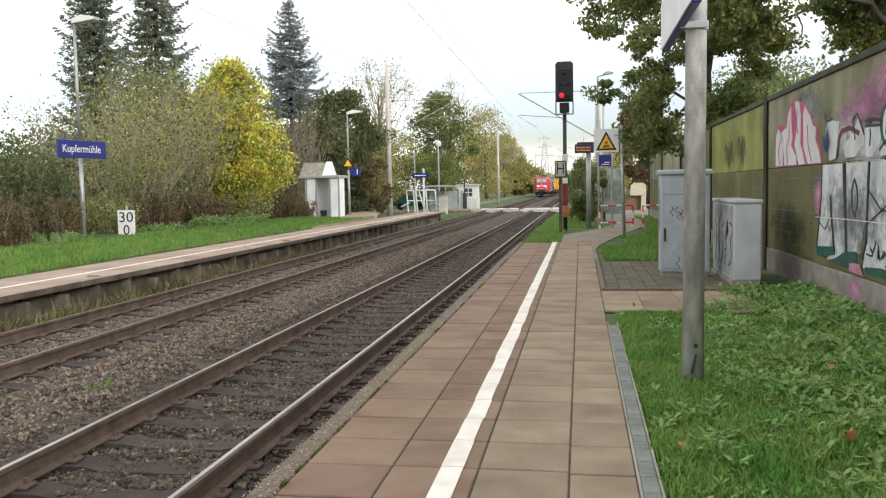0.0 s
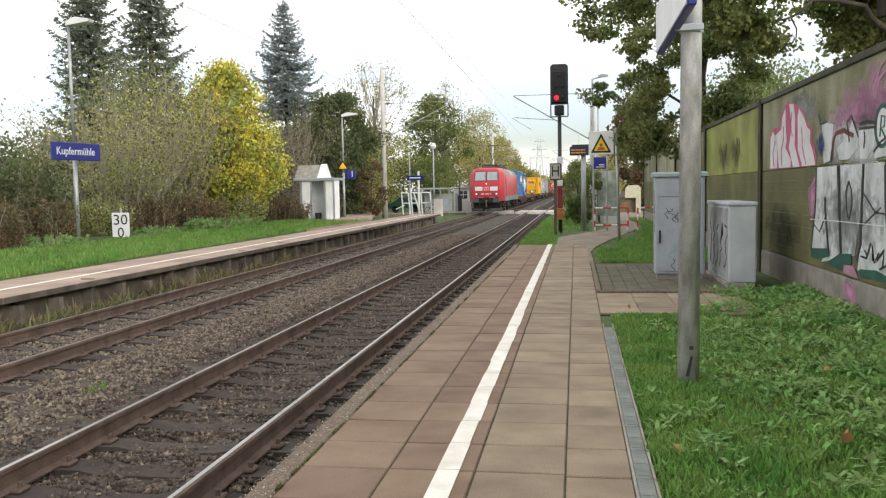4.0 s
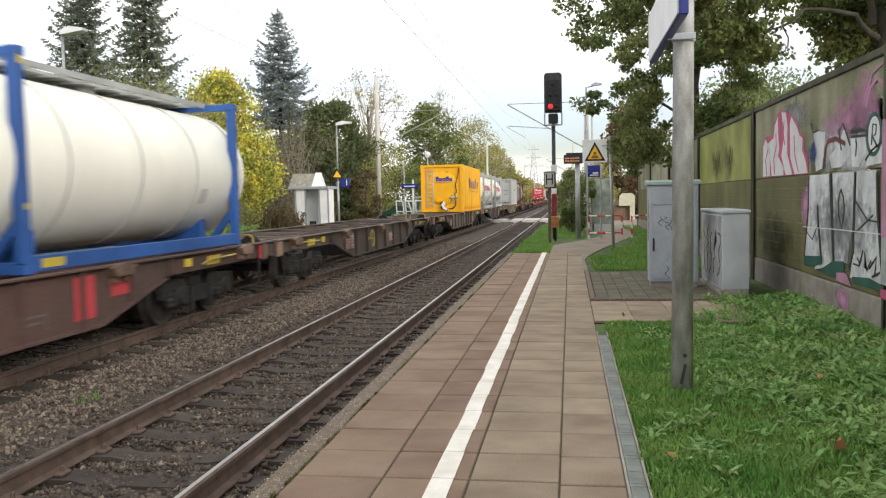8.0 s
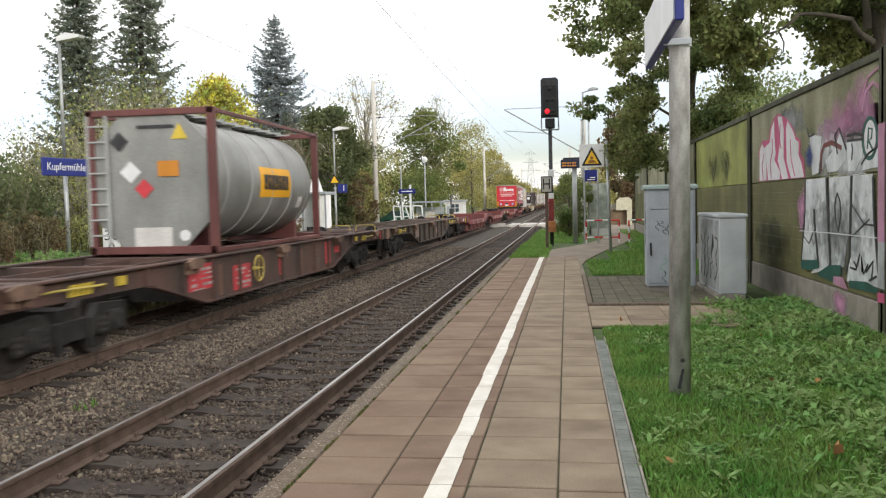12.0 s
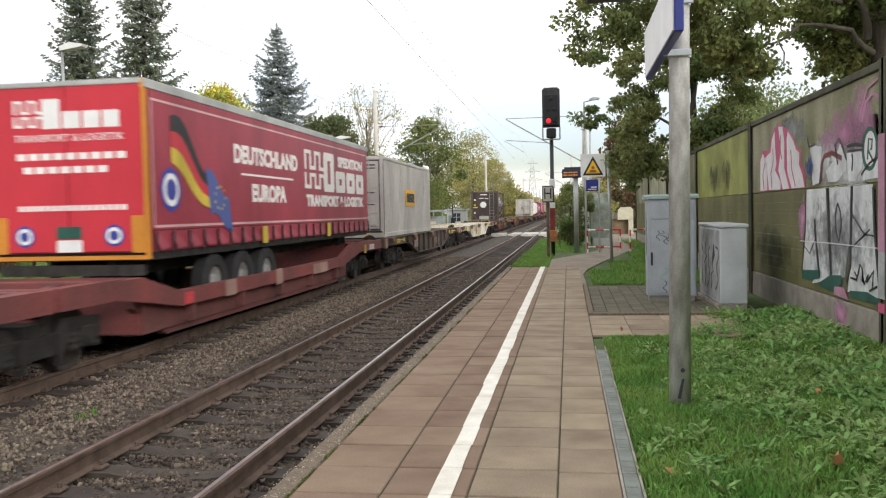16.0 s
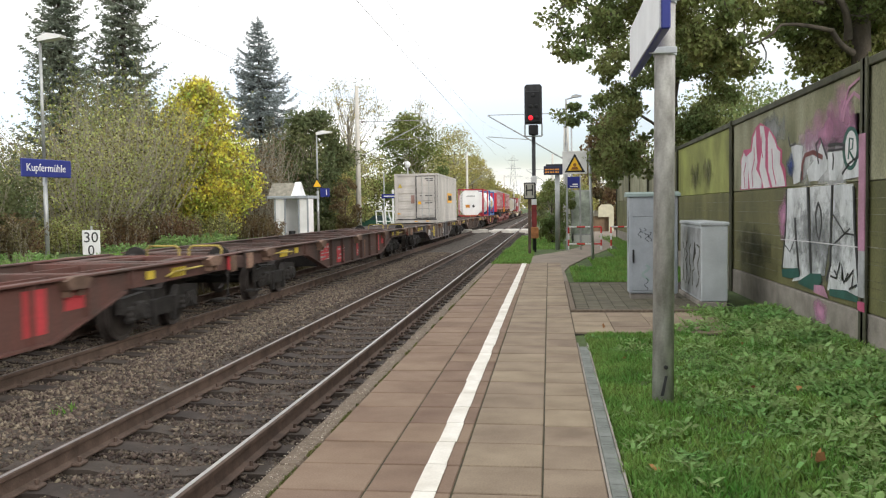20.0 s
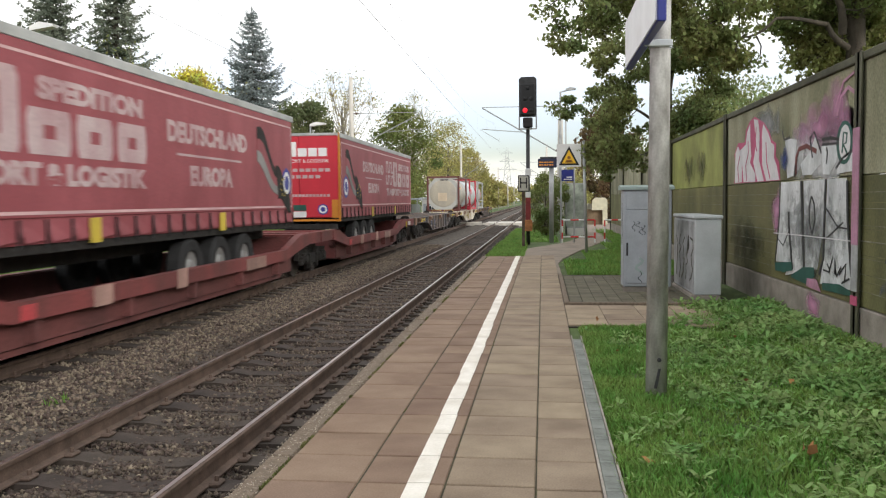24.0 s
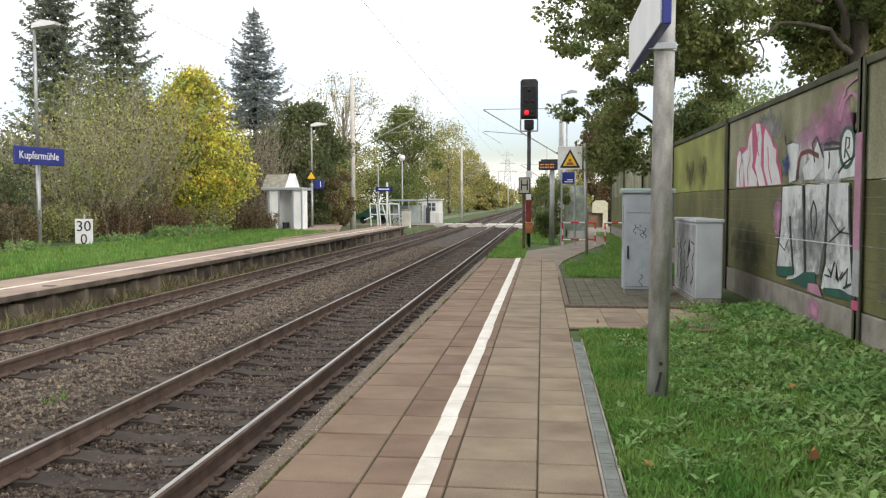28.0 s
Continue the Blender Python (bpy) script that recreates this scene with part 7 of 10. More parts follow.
def flat_wagon(s0, s1, paintm, label, marks=m_markred, ring=None, seed=0, hoops=(0, 1)):
    """Container flat wagon: fish-bellied side beams with ribs, open deck of cross bars, two bogies."""
    L = s1 - s0 - 0.62
    w = riding("flat_wagon", s0 + 0.31, label, "railway wagon", "flat wagons")
    r = np.random.default_rng(seed)
    top = 1.12
    prof = [(0.0, 0.86), (0.0, top), (L, top), (L, 0.86), (L - 4.3, 0.84), (L - 6.1, 0.40), (6.1, 0.40), (4.3, 0.84)]
    for s in (-1, 1):
        beam = part("side_beam", MB().prism(prof, "x", s * 1.24, s * 1.27), paintm, w)
        fl = MB().box(s * 1.20, s * 1.36, 0, L, top, top + 0.03, 0.005)
        fl.box(s * 1.20, s * 1.36, 6.1, L - 6.1, 0.37, 0.40)
        for k in range(2):
            a, b = ((6.1, 0.37), (4.3, 0.81)) if k == 0 else ((L - 6.1, 0.37), (L - 4.3, 0.81))
            fl.prism([a, b, (b[0], b[1] + 0.03), (a[0], a[1] + 0.03)], "x", s * 1.20, s * 1.36)
        part("flange", fl, paintm, w)
        n = int((L - 8.2) / 1.15)
        for i in range(n + 1):
            y = 4.1 + (L - 8.2) * i / n
            zb = 0.40 if 6.1 < y < L - 6.1 else 0.86 - 0.0 if y < 4.3 or y > L - 4.3 else 0.40 + 0.44 * ((6.1 - y) / 1.8 if y < 6.1 else (y - L + 6.1) / 1.8)
            part("rib", MB().box(s * 1.27, s * 1.345, y - 0.012, y + 0.012, zb, top), paintm, w)
    for s in (-1, 1):
        part("centre_sill", MB().box(s * 0.36, s * 0.42, 0.2, L - 0.2, 0.72, top - 0.04), paintm, w)
    for i in range(int(L / 2.2) + 1):
        y = 0.35 + (L - 0.7) * i / int(L / 2.2)
        part("cross_bar", MB().box(-1.24, 1.24, y - 0.09, y + 0.09, top - 0.16, top - 0.005, 0.01), paintm, w)
    for a, b in ((0, 2.1), (L - 2.1, L)):
        for s in (-1, 1):
            part("deck_strip", MB().box(s * 0.82, s * 1.24, a, b, top - 0.05, top - 0.01), paintm, w)
            part("deck_brace", MB().prism([(s * 0.82, a), (s * 0.62, a), (s * 0.2, b), (s * 0.4, b)], "z", top - 0.06, top - 0.02), paintm, w)
        part("deck_plate", MB().box(-0.82, 0.82, b - 0.35 if a == 0 else a, b if a == 0 else a + 0.35, top - 0.05, top - 0.012), paintm, w)
        part("brake_gear", MB().box(-0.7, 0.7, a + 0.3, b - 0.3, top - 0.45, top - 0.3, 0.03), m_under, w)
    for a in (0, L):
        part("headstock", MB().box(-1.3, 1.3, a - 0.06 if a else 0, a if a else 0.06, 0.82, top, 0.01), paintm, w)
    for i in range(5):
        y = 1.2 + (L - 2.4) * i / 4
        for s in (-1, 1):
            part("spigot", MB().prism([(y - 0.3, top - 0.01), (y - 0.12, top + 0.035), (y + 0.12, top + 0.035), (y + 0.3, top - 0.01), (y + 0.2, top - 0.13), (y - 0.2, top - 0.13)], "x", s * 1.27, s * 1.42).box(s * 1.27, s * 1.38, y - 0.16, y - 0.1, top - 0.22, top - 0.1).box(s * 1.27, s * 1.38, y + 0.1, y + 0.16, top - 0.22, top - 0.1), m_spigot, w, "rusty folding container spigot")
    # painted panels with lines of faded stencilling
    mk = [(5.55, 6.5, 0.6, 1.03), (7.4, 8.25, 0.44, 0.9), (9.9, 10.14, 0.5, 1.0), (L - 6.6, L - 6.15, 0.5, 1.05), (L - 5.75, L - 5.3, 0.72, 1.05)]
    if marks != m_markred:
        mk = mk[:2] + [(9.0, 9.5, 0.5, 0.95)] + mk[3:4] if marks == m_marknavy else mk[:1] + [(11.2, 11.9, 0.55, 0.85)]
    part_each("marking", [bars([q], 1.272) for q in mk], marks, w, "faded painted marking")
    rows = []
    for y0, y1, za, zb in mk[:3]:
        n = int((zb - za) / 0.085)
        for i in range(n):
            z, y, cells = zb - 0.06 - i * 0.085, y0 + 0.05 + r.uniform(0, 0.12), []
            while y < y1 - 0.08:
                q = min(y1 - 0.04, y + r.uniform(0.05, 0.3))
                if r.uniform() < 0.75:
                    cells.append((y, q, z - (0.05 if i % 3 == 0 else 0.028), z))
                y = q + 0.04
            if cells:
                rows.append(bars(cells, 1.276))
    part_each("text_line", rows, m_stencilpale, w)
    part_each("text_line", [bars([(q, q + 0.5, 0.66, 0.69), (q + 0.08, q + 0.4, 0.58, 0.61), (q, q + 0.02, 0.5, 0.72), (q + 0.5, q + 0.52, 0.5, 0.72)], 1.275) for q in (L - 7.7,)], m_stencil, w)
    part_each("stain", [bars([(q, q + 0.16, 0.42, top - 0.15)], 1.271, 1, 0.002) for q in (6.75, L - 8.6)], m_rustrun, w, "rust run below a spigot")
    # brake gear, air tanks and rods hanging between the bogies
    part("air_tank", MB().cyl((0.55, 7.4, 0.62), (0.55, 8.6, 0.62), 0.2, n=14).cyl((-0.6, L - 8.6, 0.62), (-0.6, L - 7.6, 0.62), 0.2, n=14), m_under, w, "black air reservoir")
    part("brake_rod", MB().tube([(0.2, 3.9, 0.55), (0.2, L - 3.9, 0.55)], 0.03, 6).tube([(-0.25, 3.9, 0.5), (-0.25, L - 3.9, 0.5)], 0.03, 6), m_under, w)
    part_each("cross_beam", [MB().box(-1.2, 1.2, q - 0.05, q + 0.05, 0.46, 0.98) for q in (5.6, 8.0, L - 8.0, L - 5.6, L / 2)], m_under, w)
    part_each("corner_plate", [bars([(q, q + 0.34, 0.84, top - 0.02)], 1.303, 1, 0.01) for q in (0.03, L - 0.37)], marks if marks == m_markred else paintm, w)
    for q in (2.2, L - 2.75):
        part_each("hazard_stripe", [MB().prism([(q + 0.11 * i, 0.9), (q + 0.11 * i + 0.055, 0.9), (q + 0.11 * i + 0.1, 1.05), (q + 0.11 * i + 0.045, 1.05)], "x", 1.28, 1.302) for i in range(5)], m_markyel, w, "yellow stripe")
    for k, y in enumerate((0.15, L - 0.15)):
        if hoops[k]:
            part_each("hand_rail", [MB().tube([(q, y, top - 0.1), (q, y, top + 0.12), (q + 0.07, y, top + 0.18), (q + 0.58, y, top + 0.18), (q + 0.65, y, top + 0.12), (q + 0.65, y, top - 0.1)], 0.02, 6) for q in (-0.4, 0.45)], m_railyel, w, "yellow hand rail")
        e = 1 if k == 0 else -1
        part("lever_rod", MB().tube([(1.3, y + e * 1.5, 1.0), (1.39, y + e * 1.6, 1.02), (1.39, y + e * 2.7, 1.0), (1.3, y + e * 2.8, 0.93)], 0.016, 6), m_railyel, w, "yellow brake lever rod")
        part("lever_plate", MB().box(1.272, 1.3, y + e * 3.3 - 0.12, y + e * 3.3 + 0.12, 0.93, 1.06, 0.005), m_markyel, w, "small yellow lever plate")
        part("end_block", MB().box(1.27, 1.36, y - 0.12, y + 0.12, 0.8, top, 0.02), m_spigot, w)
        part("step", MB().box(1.1, 1.35, y + (0.25 if k == 0 else -0.6), y + (0.6 if k == 0 else -0.25), 0.3, 0.33).box(1.3, 1.33, y + (0.25 if k == 0 else -0.29), y + (0.29 if k == 0 else -0.25), 0.3, 0.85), m_under, w)
    if ring:
        yc = ring * L
        pts = [(1.40, yc + 0.25 * math.cos(a), 0.78 + 0.25 * math.sin(a)) for a in np.linspace(0, 2 * math.pi, 17)]
        part("brake_wheel", MB().tube(pts, 0.016, 6).tube([(1.40, yc - 0.25, 0.78), (1.40, yc + 0.25, 0.78)], 0.011, 5).tube([(1.40, yc, 0.53), (1.40, yc, 1.03)], 0.011, 5).cyl((1.27, yc, 0.78), (1.40, yc, 0.78), 0.03), m_railyel, w, "yellow brake handwheel")
    bogie(w, 2.6)
    bogie(w, L - 2.6)
    buffers(w, L)
    return w


def pocket_wagon(s0, s1, joint, label, seed=0):
    """Articulated pocket wagon: two low pockets, three bogies."""
    L = s1 - s0 - 0.62
    J = joint - s0 - 0.31
    w = riding("pocket_wagon", s0 + 0.31, label, "railway wagon", "pocket wagons")
    for a, b in ((0.0, J), (J, L)):
        p0 = a + (3.9 if a == 0 else 2.3)
        p1 = b - (3.9 if b == L else 2.3)
        for s in (-1, 1):
            part("side_sill", MB().prism([(p0 - 1.0, 1.12), (p0 - 0.3, 1.12), (p0 + 0.9, 0.82), (p1 - 0.9, 0.82), (p1 + 0.3, 1.12), (p1 + 1.0, 1.12), (p1 + 1.0, 0.86), (p1 + 0.1, 0.74), (p1 - 0.9, 0.58), (p0 + 0.9, 0.58), (p0 - 0.1, 0.74), (p0 - 1.0, 0.86)], "x", s * 1.18, s * 1.36), m_pocket, w)
            part("pocket_wall", MB().box(s * 1.14, s * 1.18, p0, p1, 0.26, 0.8), m_pocketshade, w)
            part("lower_sill", MB().prism([(p0 - 0.2, 0.78), (p0 + 0.9, 0.30), (p1 - 0.9, 0.30), (p1 + 0.2, 0.78), (p1 + 0.2, 0.66), (p1 - 0.8, 0.16), (p0 + 0.8, 0.16), (p0 - 0.2, 0.66)], "x", s * 1.0, s * 1.14), m_pocketshade, w)
            for i in range(5):
                y = p0 + 1.4 + (p1 - p0 - 2.8) * i / 4
                part("stiffener", MB().box(s * 1.18, s * 1.33, y - 0.05, y + 0.05, 0.3, 0.6), m_pocketshade, w)
        part("pocket_floor", MB().box(-1.14, 1.14, p0, p1, 0.24, 0.28), m_under, w)
        part_each("pocket_end", [MB().box(-1.14, 1.14, q - 0.03, q + 0.03, 0.26, 1.1) for q in (p0, p1)], m_pocket, w)
        part_each("placard", [bars([q], 1.362) for q in ((p0 + 2.6, p0 + 3.1, 0.56, 0.84), (p0 + 5.2, p0 + 5.6, 0.54, 0.86), (p1 - 3.6, p1 - 2.4, 0.56, 0.8))], m_placard, w, "dirty pale placard")
        part("shunter_mark", bars([(p0 + 1.0, p0 + 1.3, 0.6, 0.78)], 1.363), m_markred, w)
    for a, b in ((0.0, 3.1), (J - 1.5, J - 0.06), (J + 0.06, J + 1.5), (L - 3.1, L)):
        for s in (-1, 1):
            part("deck_beam", MB().prism([(a, 0.86), (a, 1.14), (b, 1.14), (b, 0.86)], "x", s * 1.26, s * 1.34).box(s * 0.95, s * 1.26, a, b, 1.08, 1.12, 0.01), m_pocket, w)
            part("deck_brace", MB().prism([(s * 0.95, a + 0.1), (s * 0.8, a + 0.1), (s * 0.3, b - 0.1), (s * 0.45, b - 0.1)], "z", 1.0, 1.08), m_pocket, w)
        part_each("cross_bar", [MB().box(-0.95, 0.95, q, q + 0.22, 0.96, 1.12, 0.01) for q in (a, b - 0.22)], m_pocket, w)
        part("brake_gear", MB().box(-0.75, 0.75, a + 0.3, b - 0.3, 0.72, 0.86, 0.03), m_under, w)
    for a in (0, L):
        d = 1 if a == 0 else -1
        part("headstock", MB().box(-1.3, 1.3, a, a + d * 0.08, 0.78, 1.12, 0.01), m_pocket, w)
        part_each("hand_rail", [MB().tube([(s * 1.3, a + d * 0.2, 1.12), (s * 1.3, a + d * 0.2, 1.36), (s * 1.3, a + d * 1.3, 1.36), (s * 1.3, a + d * 1.3, 1.12)], 0.022, 6) for s in (-1,)], m_railyel, w, "yellow hand rail")
        part("hitch", MB().spin([(0, 0.45), (0.06, 0.45), (0.1, 0.2)], (0, a + d * 2.0, 1.24), "z", 16).box(-0.3, 0.3, a + d * 2.0 - 0.25, a + d * 2.0 + 0.25, 0.86, 1.24, 0.02).box(-0.95, 0.95, a + d * 2.0 - 0.1, a + d * 2.0 + 0.1, 0.96, 1.08), m_under, w, "black trailer hitch")
        part("marking", bars([(a + d * 1.4 - 0.3, a + d * 1.4 + 0.3, 0.88, 1.04)], 1.345), m_markwhite, w)
        part("yellow_lever", MB().box(1.34, 1.38, a + d * 2.3 - 0.04, a + d * 2.3 + 0.04, 0.8, 1.05), m_markyel, w)
    for y in (2.4, J, L - 2.4):
        bogie(w, y)
    buffers(w, L)
    return w


def wave_side(L, h, depth, pitch):
    """Outline (along, out) of a corrugated wall."""
    pts, y, k = [], 0.0, 0
    while y < L:
        pts.append((y, 0.0))
        pts.append((min(L, y + pitch * 0.32), 0.0))
        pts.append((min(L, y + pitch * 0.5), -depth))
        pts.append((min(L, y + pitch * 0.82), -depth))
        y += pitch
    pts.append((L, 0.0))
    return pts


DECK = 1.16


def container(s0, s1, col, label, h=2.6, style="door", logo=None, pitch=0.27):
    """Steel box container: corrugated walls, rails, corner castings, end doors."""
    L, W2 = s1 - s0, 1.22
    c = riding("container", s0, label, "container", "containers")
    z0, z1 = DECK, DECK + h
    for s in (-1, 1):
        v, f = [], []
        pts = wave_side(L - 0.3, h, 0.036, pitch)
        mb = MB()
        for y, d in pts:
            v += [(s * (W2 - 0.015 + d), y + 0.15, z0 + 0.16), (s * (W2 - 0.015 + d), y + 0.15, z1 - 0.1)]
        n = len(pts)
        mb.add(v, [(2 * i, 2 * i + 2, 2 * i + 3, 2 * i + 1) for i in range(n - 1)])
        part("side_wall", mb, col, c)
        part("bottom_rail", MB().box(s * (W2 - 0.06), s * W2, 0.1, L - 0.1, z0, z0 + 0.16, 0.008), col, c)
        part("top_rail", MB().box(s * (W2 - 0.06), s * W2, 0.1, L - 0.1, z1 - 0.1, z1, 0.008), col, c)
        for y in (0.0, L - 0.15):
            part("corner_post", MB().box(s * (W2 - 0.14), s * W2, y, y + 0.15, z0, z1, 0.01), col, c)
    part("roof", MB().box(-W2 + 0.05, W2 - 0.05, 0.05, L - 0.05, z1 - 0.05, z1 - 0.015), col, c)
    # solid black strips stand in for shade between container and wagon
    part_each("base_gap", [MB().box(q * (W2 - 0.05), q * (W2 + 0.004), 0.2, L - 0.2, z0 - 0.03, z0 + 0.015) for q in (-1, 1)], m_fillblack, c, "black strip standing for the shaded gap under the bottom rail")
    if col in (m_clgrey, m_cgrey):
        part_each("side_stain", [bars([(q, q + 0.025, z1 - 0.2 - d, z1 - 0.15)], W2 - 0.012, 1, 0.003) for q, d in ((L * 0.31, 0.6), (L * 0.83, 0.9), (L * 0.93, 0.5))], m_stencil, c)
    part("floor", MB().box(-W2 + 0.05, W2 - 0.05, 0.05, L - 0.05, z0 + 0.05, z0 + 0.1), m_under, c)
    part("rear_wall", MB().box(-W2 + 0.1, W2 - 0.1, L - 0.08, L - 0.04, z0 + 0.05, z1 - 0.05), col, c)
    part("front_wall", MB().box(-W2 + 0.1, W2 - 0.1, 0.05, 0.09, z0 + 0.05, z1 - 0.05), col, c)
    part("header", MB().box(-W2 + 0.1, W2 - 0.1, 0.0, 0.12, z1 - 0.12, z1, 0.01), col, c)
    part("sill", MB().box(-W2 + 0.1, W2 - 0.1, 0.0, 0.12, z0, z0 + 0.16, 0.01), col, c)
    if style == "door":
        part("door", MB().box(0.02, W2 - 0.16, 0.0, 0.05, z0 + 0.3, z1 - 0.16, 0.01), col, c)
        for i in range(5):
            zz = z0 + 0.36 + i * (h - 0.6) / 5
            part("wall_rib", MB().box(-W2 + 0.2, -0.08, 0.02, 0.05, zz, zz + 0.22, 0.01), col, c)
            part("door_panel", MB().box(0.1, W2 - 0.24, -0.025, 0.0, zz + 0.02, zz + (h - 0.6) / 5 - 0.06, 0.012), col, c)
        part("door_gasket", MB().box(-0.02, 0.015, -0.01, 0.04, z0 + 0.28, z1 - 0.14).box(W2 - 0.17, W2 - 0.145, -0.01, 0.04, z0 + 0.28, z1 - 0.14).box(0.0, W2 - 0.15, -0.01, 0.04, z0 + 0.26, z0 + 0.29).box(0.0, W2 - 0.15, -0.01, 0.04, z1 - 0.16, z1 - 0.135), m_dark, c)
        for q in (0.34, 0.72):
            part("lock_bar", MB().cyl((q, -0.035, z0 + 0.2), (q, -0.035, z1 - 0.12), 0.02, n=8), m_framegrey, c)
            part("lock_handle", MB().box(q - 0.02, q + 0.2, -0.06, -0.035, z0 + 0.42, z0 + 0.46), m_steel, c)
        part("lower_bar", MB().cyl((-W2 + 0.15, -0.04, z0 + 0.22), (W2 - 0.1, -0.04, z0 + 0.22), 0.016, n=6), m_dark, c)
        part_each("text_line", [end_bars([q], -0.027) for q in ((0.5, 0.95, z1 - 0.32, z1 - 0.27), (0.6, 0.95, z1 - 0.42, z1 - 0.38), (0.2, 0.32, z0 + 1.5, z0 + 1.53), (0.5, 0.9, z0 + 1.5, z0 + 1.54), (0.5, 0.9, z0 + 1.1, z0 + 1.14))], m_dark, c)
        part_each("label", [end_bars([q], -0.04) for q in ((-1.05, -0.9, z0 + 0.5, z0 + 0.56), (0.12, 0.28, z0 + 1.05, z0 + 1.2), (0.55, 0.7, z0 + 0.08, z0 + 0.13), (-0.1, 0.05, z0 + 0.06, z0 + 0.11))], m_labelorange, c, "small orange label")
        part("warning_label", MB().prism([(-1.02, z1 - 0.78), (-0.78, z1 - 0.78), (-0.9, z1 - 0.55)], "y", 0.012, 0.018), m_markyel, c, "yellow warning triangle")
        part("wall_plate", end_bars([(-0.3, -0.1, z0 + 1.1, z0 + 1.55)], 0.016), m_placard, c, "brown rubbed patch")
        part("seal_strip", MB().box(W2 - 0.012, W2 + 0.002, 0.0, 0.03, z0 + 0.1, z1 - 0.1).box(-W2 + 0.08, W2 - 0.08, -0.012, 0.01, z0 + 0.17, z0 + 0.2), m_dark, c)
    elif style == "ladder":
        part("post_marks", end_bars([(0.75, 0.95, z1 - 0.9, z1 - 0.35), (0.78, 0.92, z0 + 0.35, z0 + 0.6)], 0.045), m_white, c)
    if logo:
        y0, y1, za, zb = logo
        part("logo_panel", bars([(y0, y1, za, zb)], W2 - 0.01, 1, 0.012), m_labelorange, c, "orange logo panel")
        k = (y1 - y0)
        part_each("logo_block", side_signs(y0 + k * 0.14, y0 + k * 0.92, za + 0.14, zb - 0.14, 7, W2 + 0.003), m_black, c, "black logo block")
    return c


def blue_box(s0, s1):
    c = container(s0, s1, m_cblue, "blue corrugated container with white lettering shapes", 2.75, "plain", pitch=0.21)
    L = s1 - s0
    part_each("logo_block", side_signs(5.15, 8.35, 2.78, 3.5, 5, 1.225, tall=(0, 3)), m_white, c, "white logo block")
    letters("SPEDITION", 0.16, m_textgold, c, Matrix.Translation((1.228, 6.75, 2.62)) @ SIDE, width=3.1, label="gold letters")
    part("roof_strip", MB().box(1.15, 1.226, 0.1, L - 0.1, 3.89, 3.93), m_framegrey, c, "pale roof edge")
    part("end_gear", end_bars([(-0.9, -0.7, 1.5, 3.7), (-0.2, 0.0, 1.5, 3.7), (0.5, 0.7, 1.5, 3.7)], 0.045, 0.05), m_cblue, c)
    part("labels", end_bars([(0.85, 1.0, 2.9, 3.3), (0.2, 0.4, 2.9, 3.3)], -0.01), m_markwhite, c)
    part("door_labels", end_bars([(0.75, 1.0, 1.9, 2.1), (0.7, 0.95, 1.5, 1.7)], -0.01), m_markyel, c)
    part("side_label", bars([(1.3, 1.45, 1.9, 2.3)], 1.222), m_markyel, c)
    return c


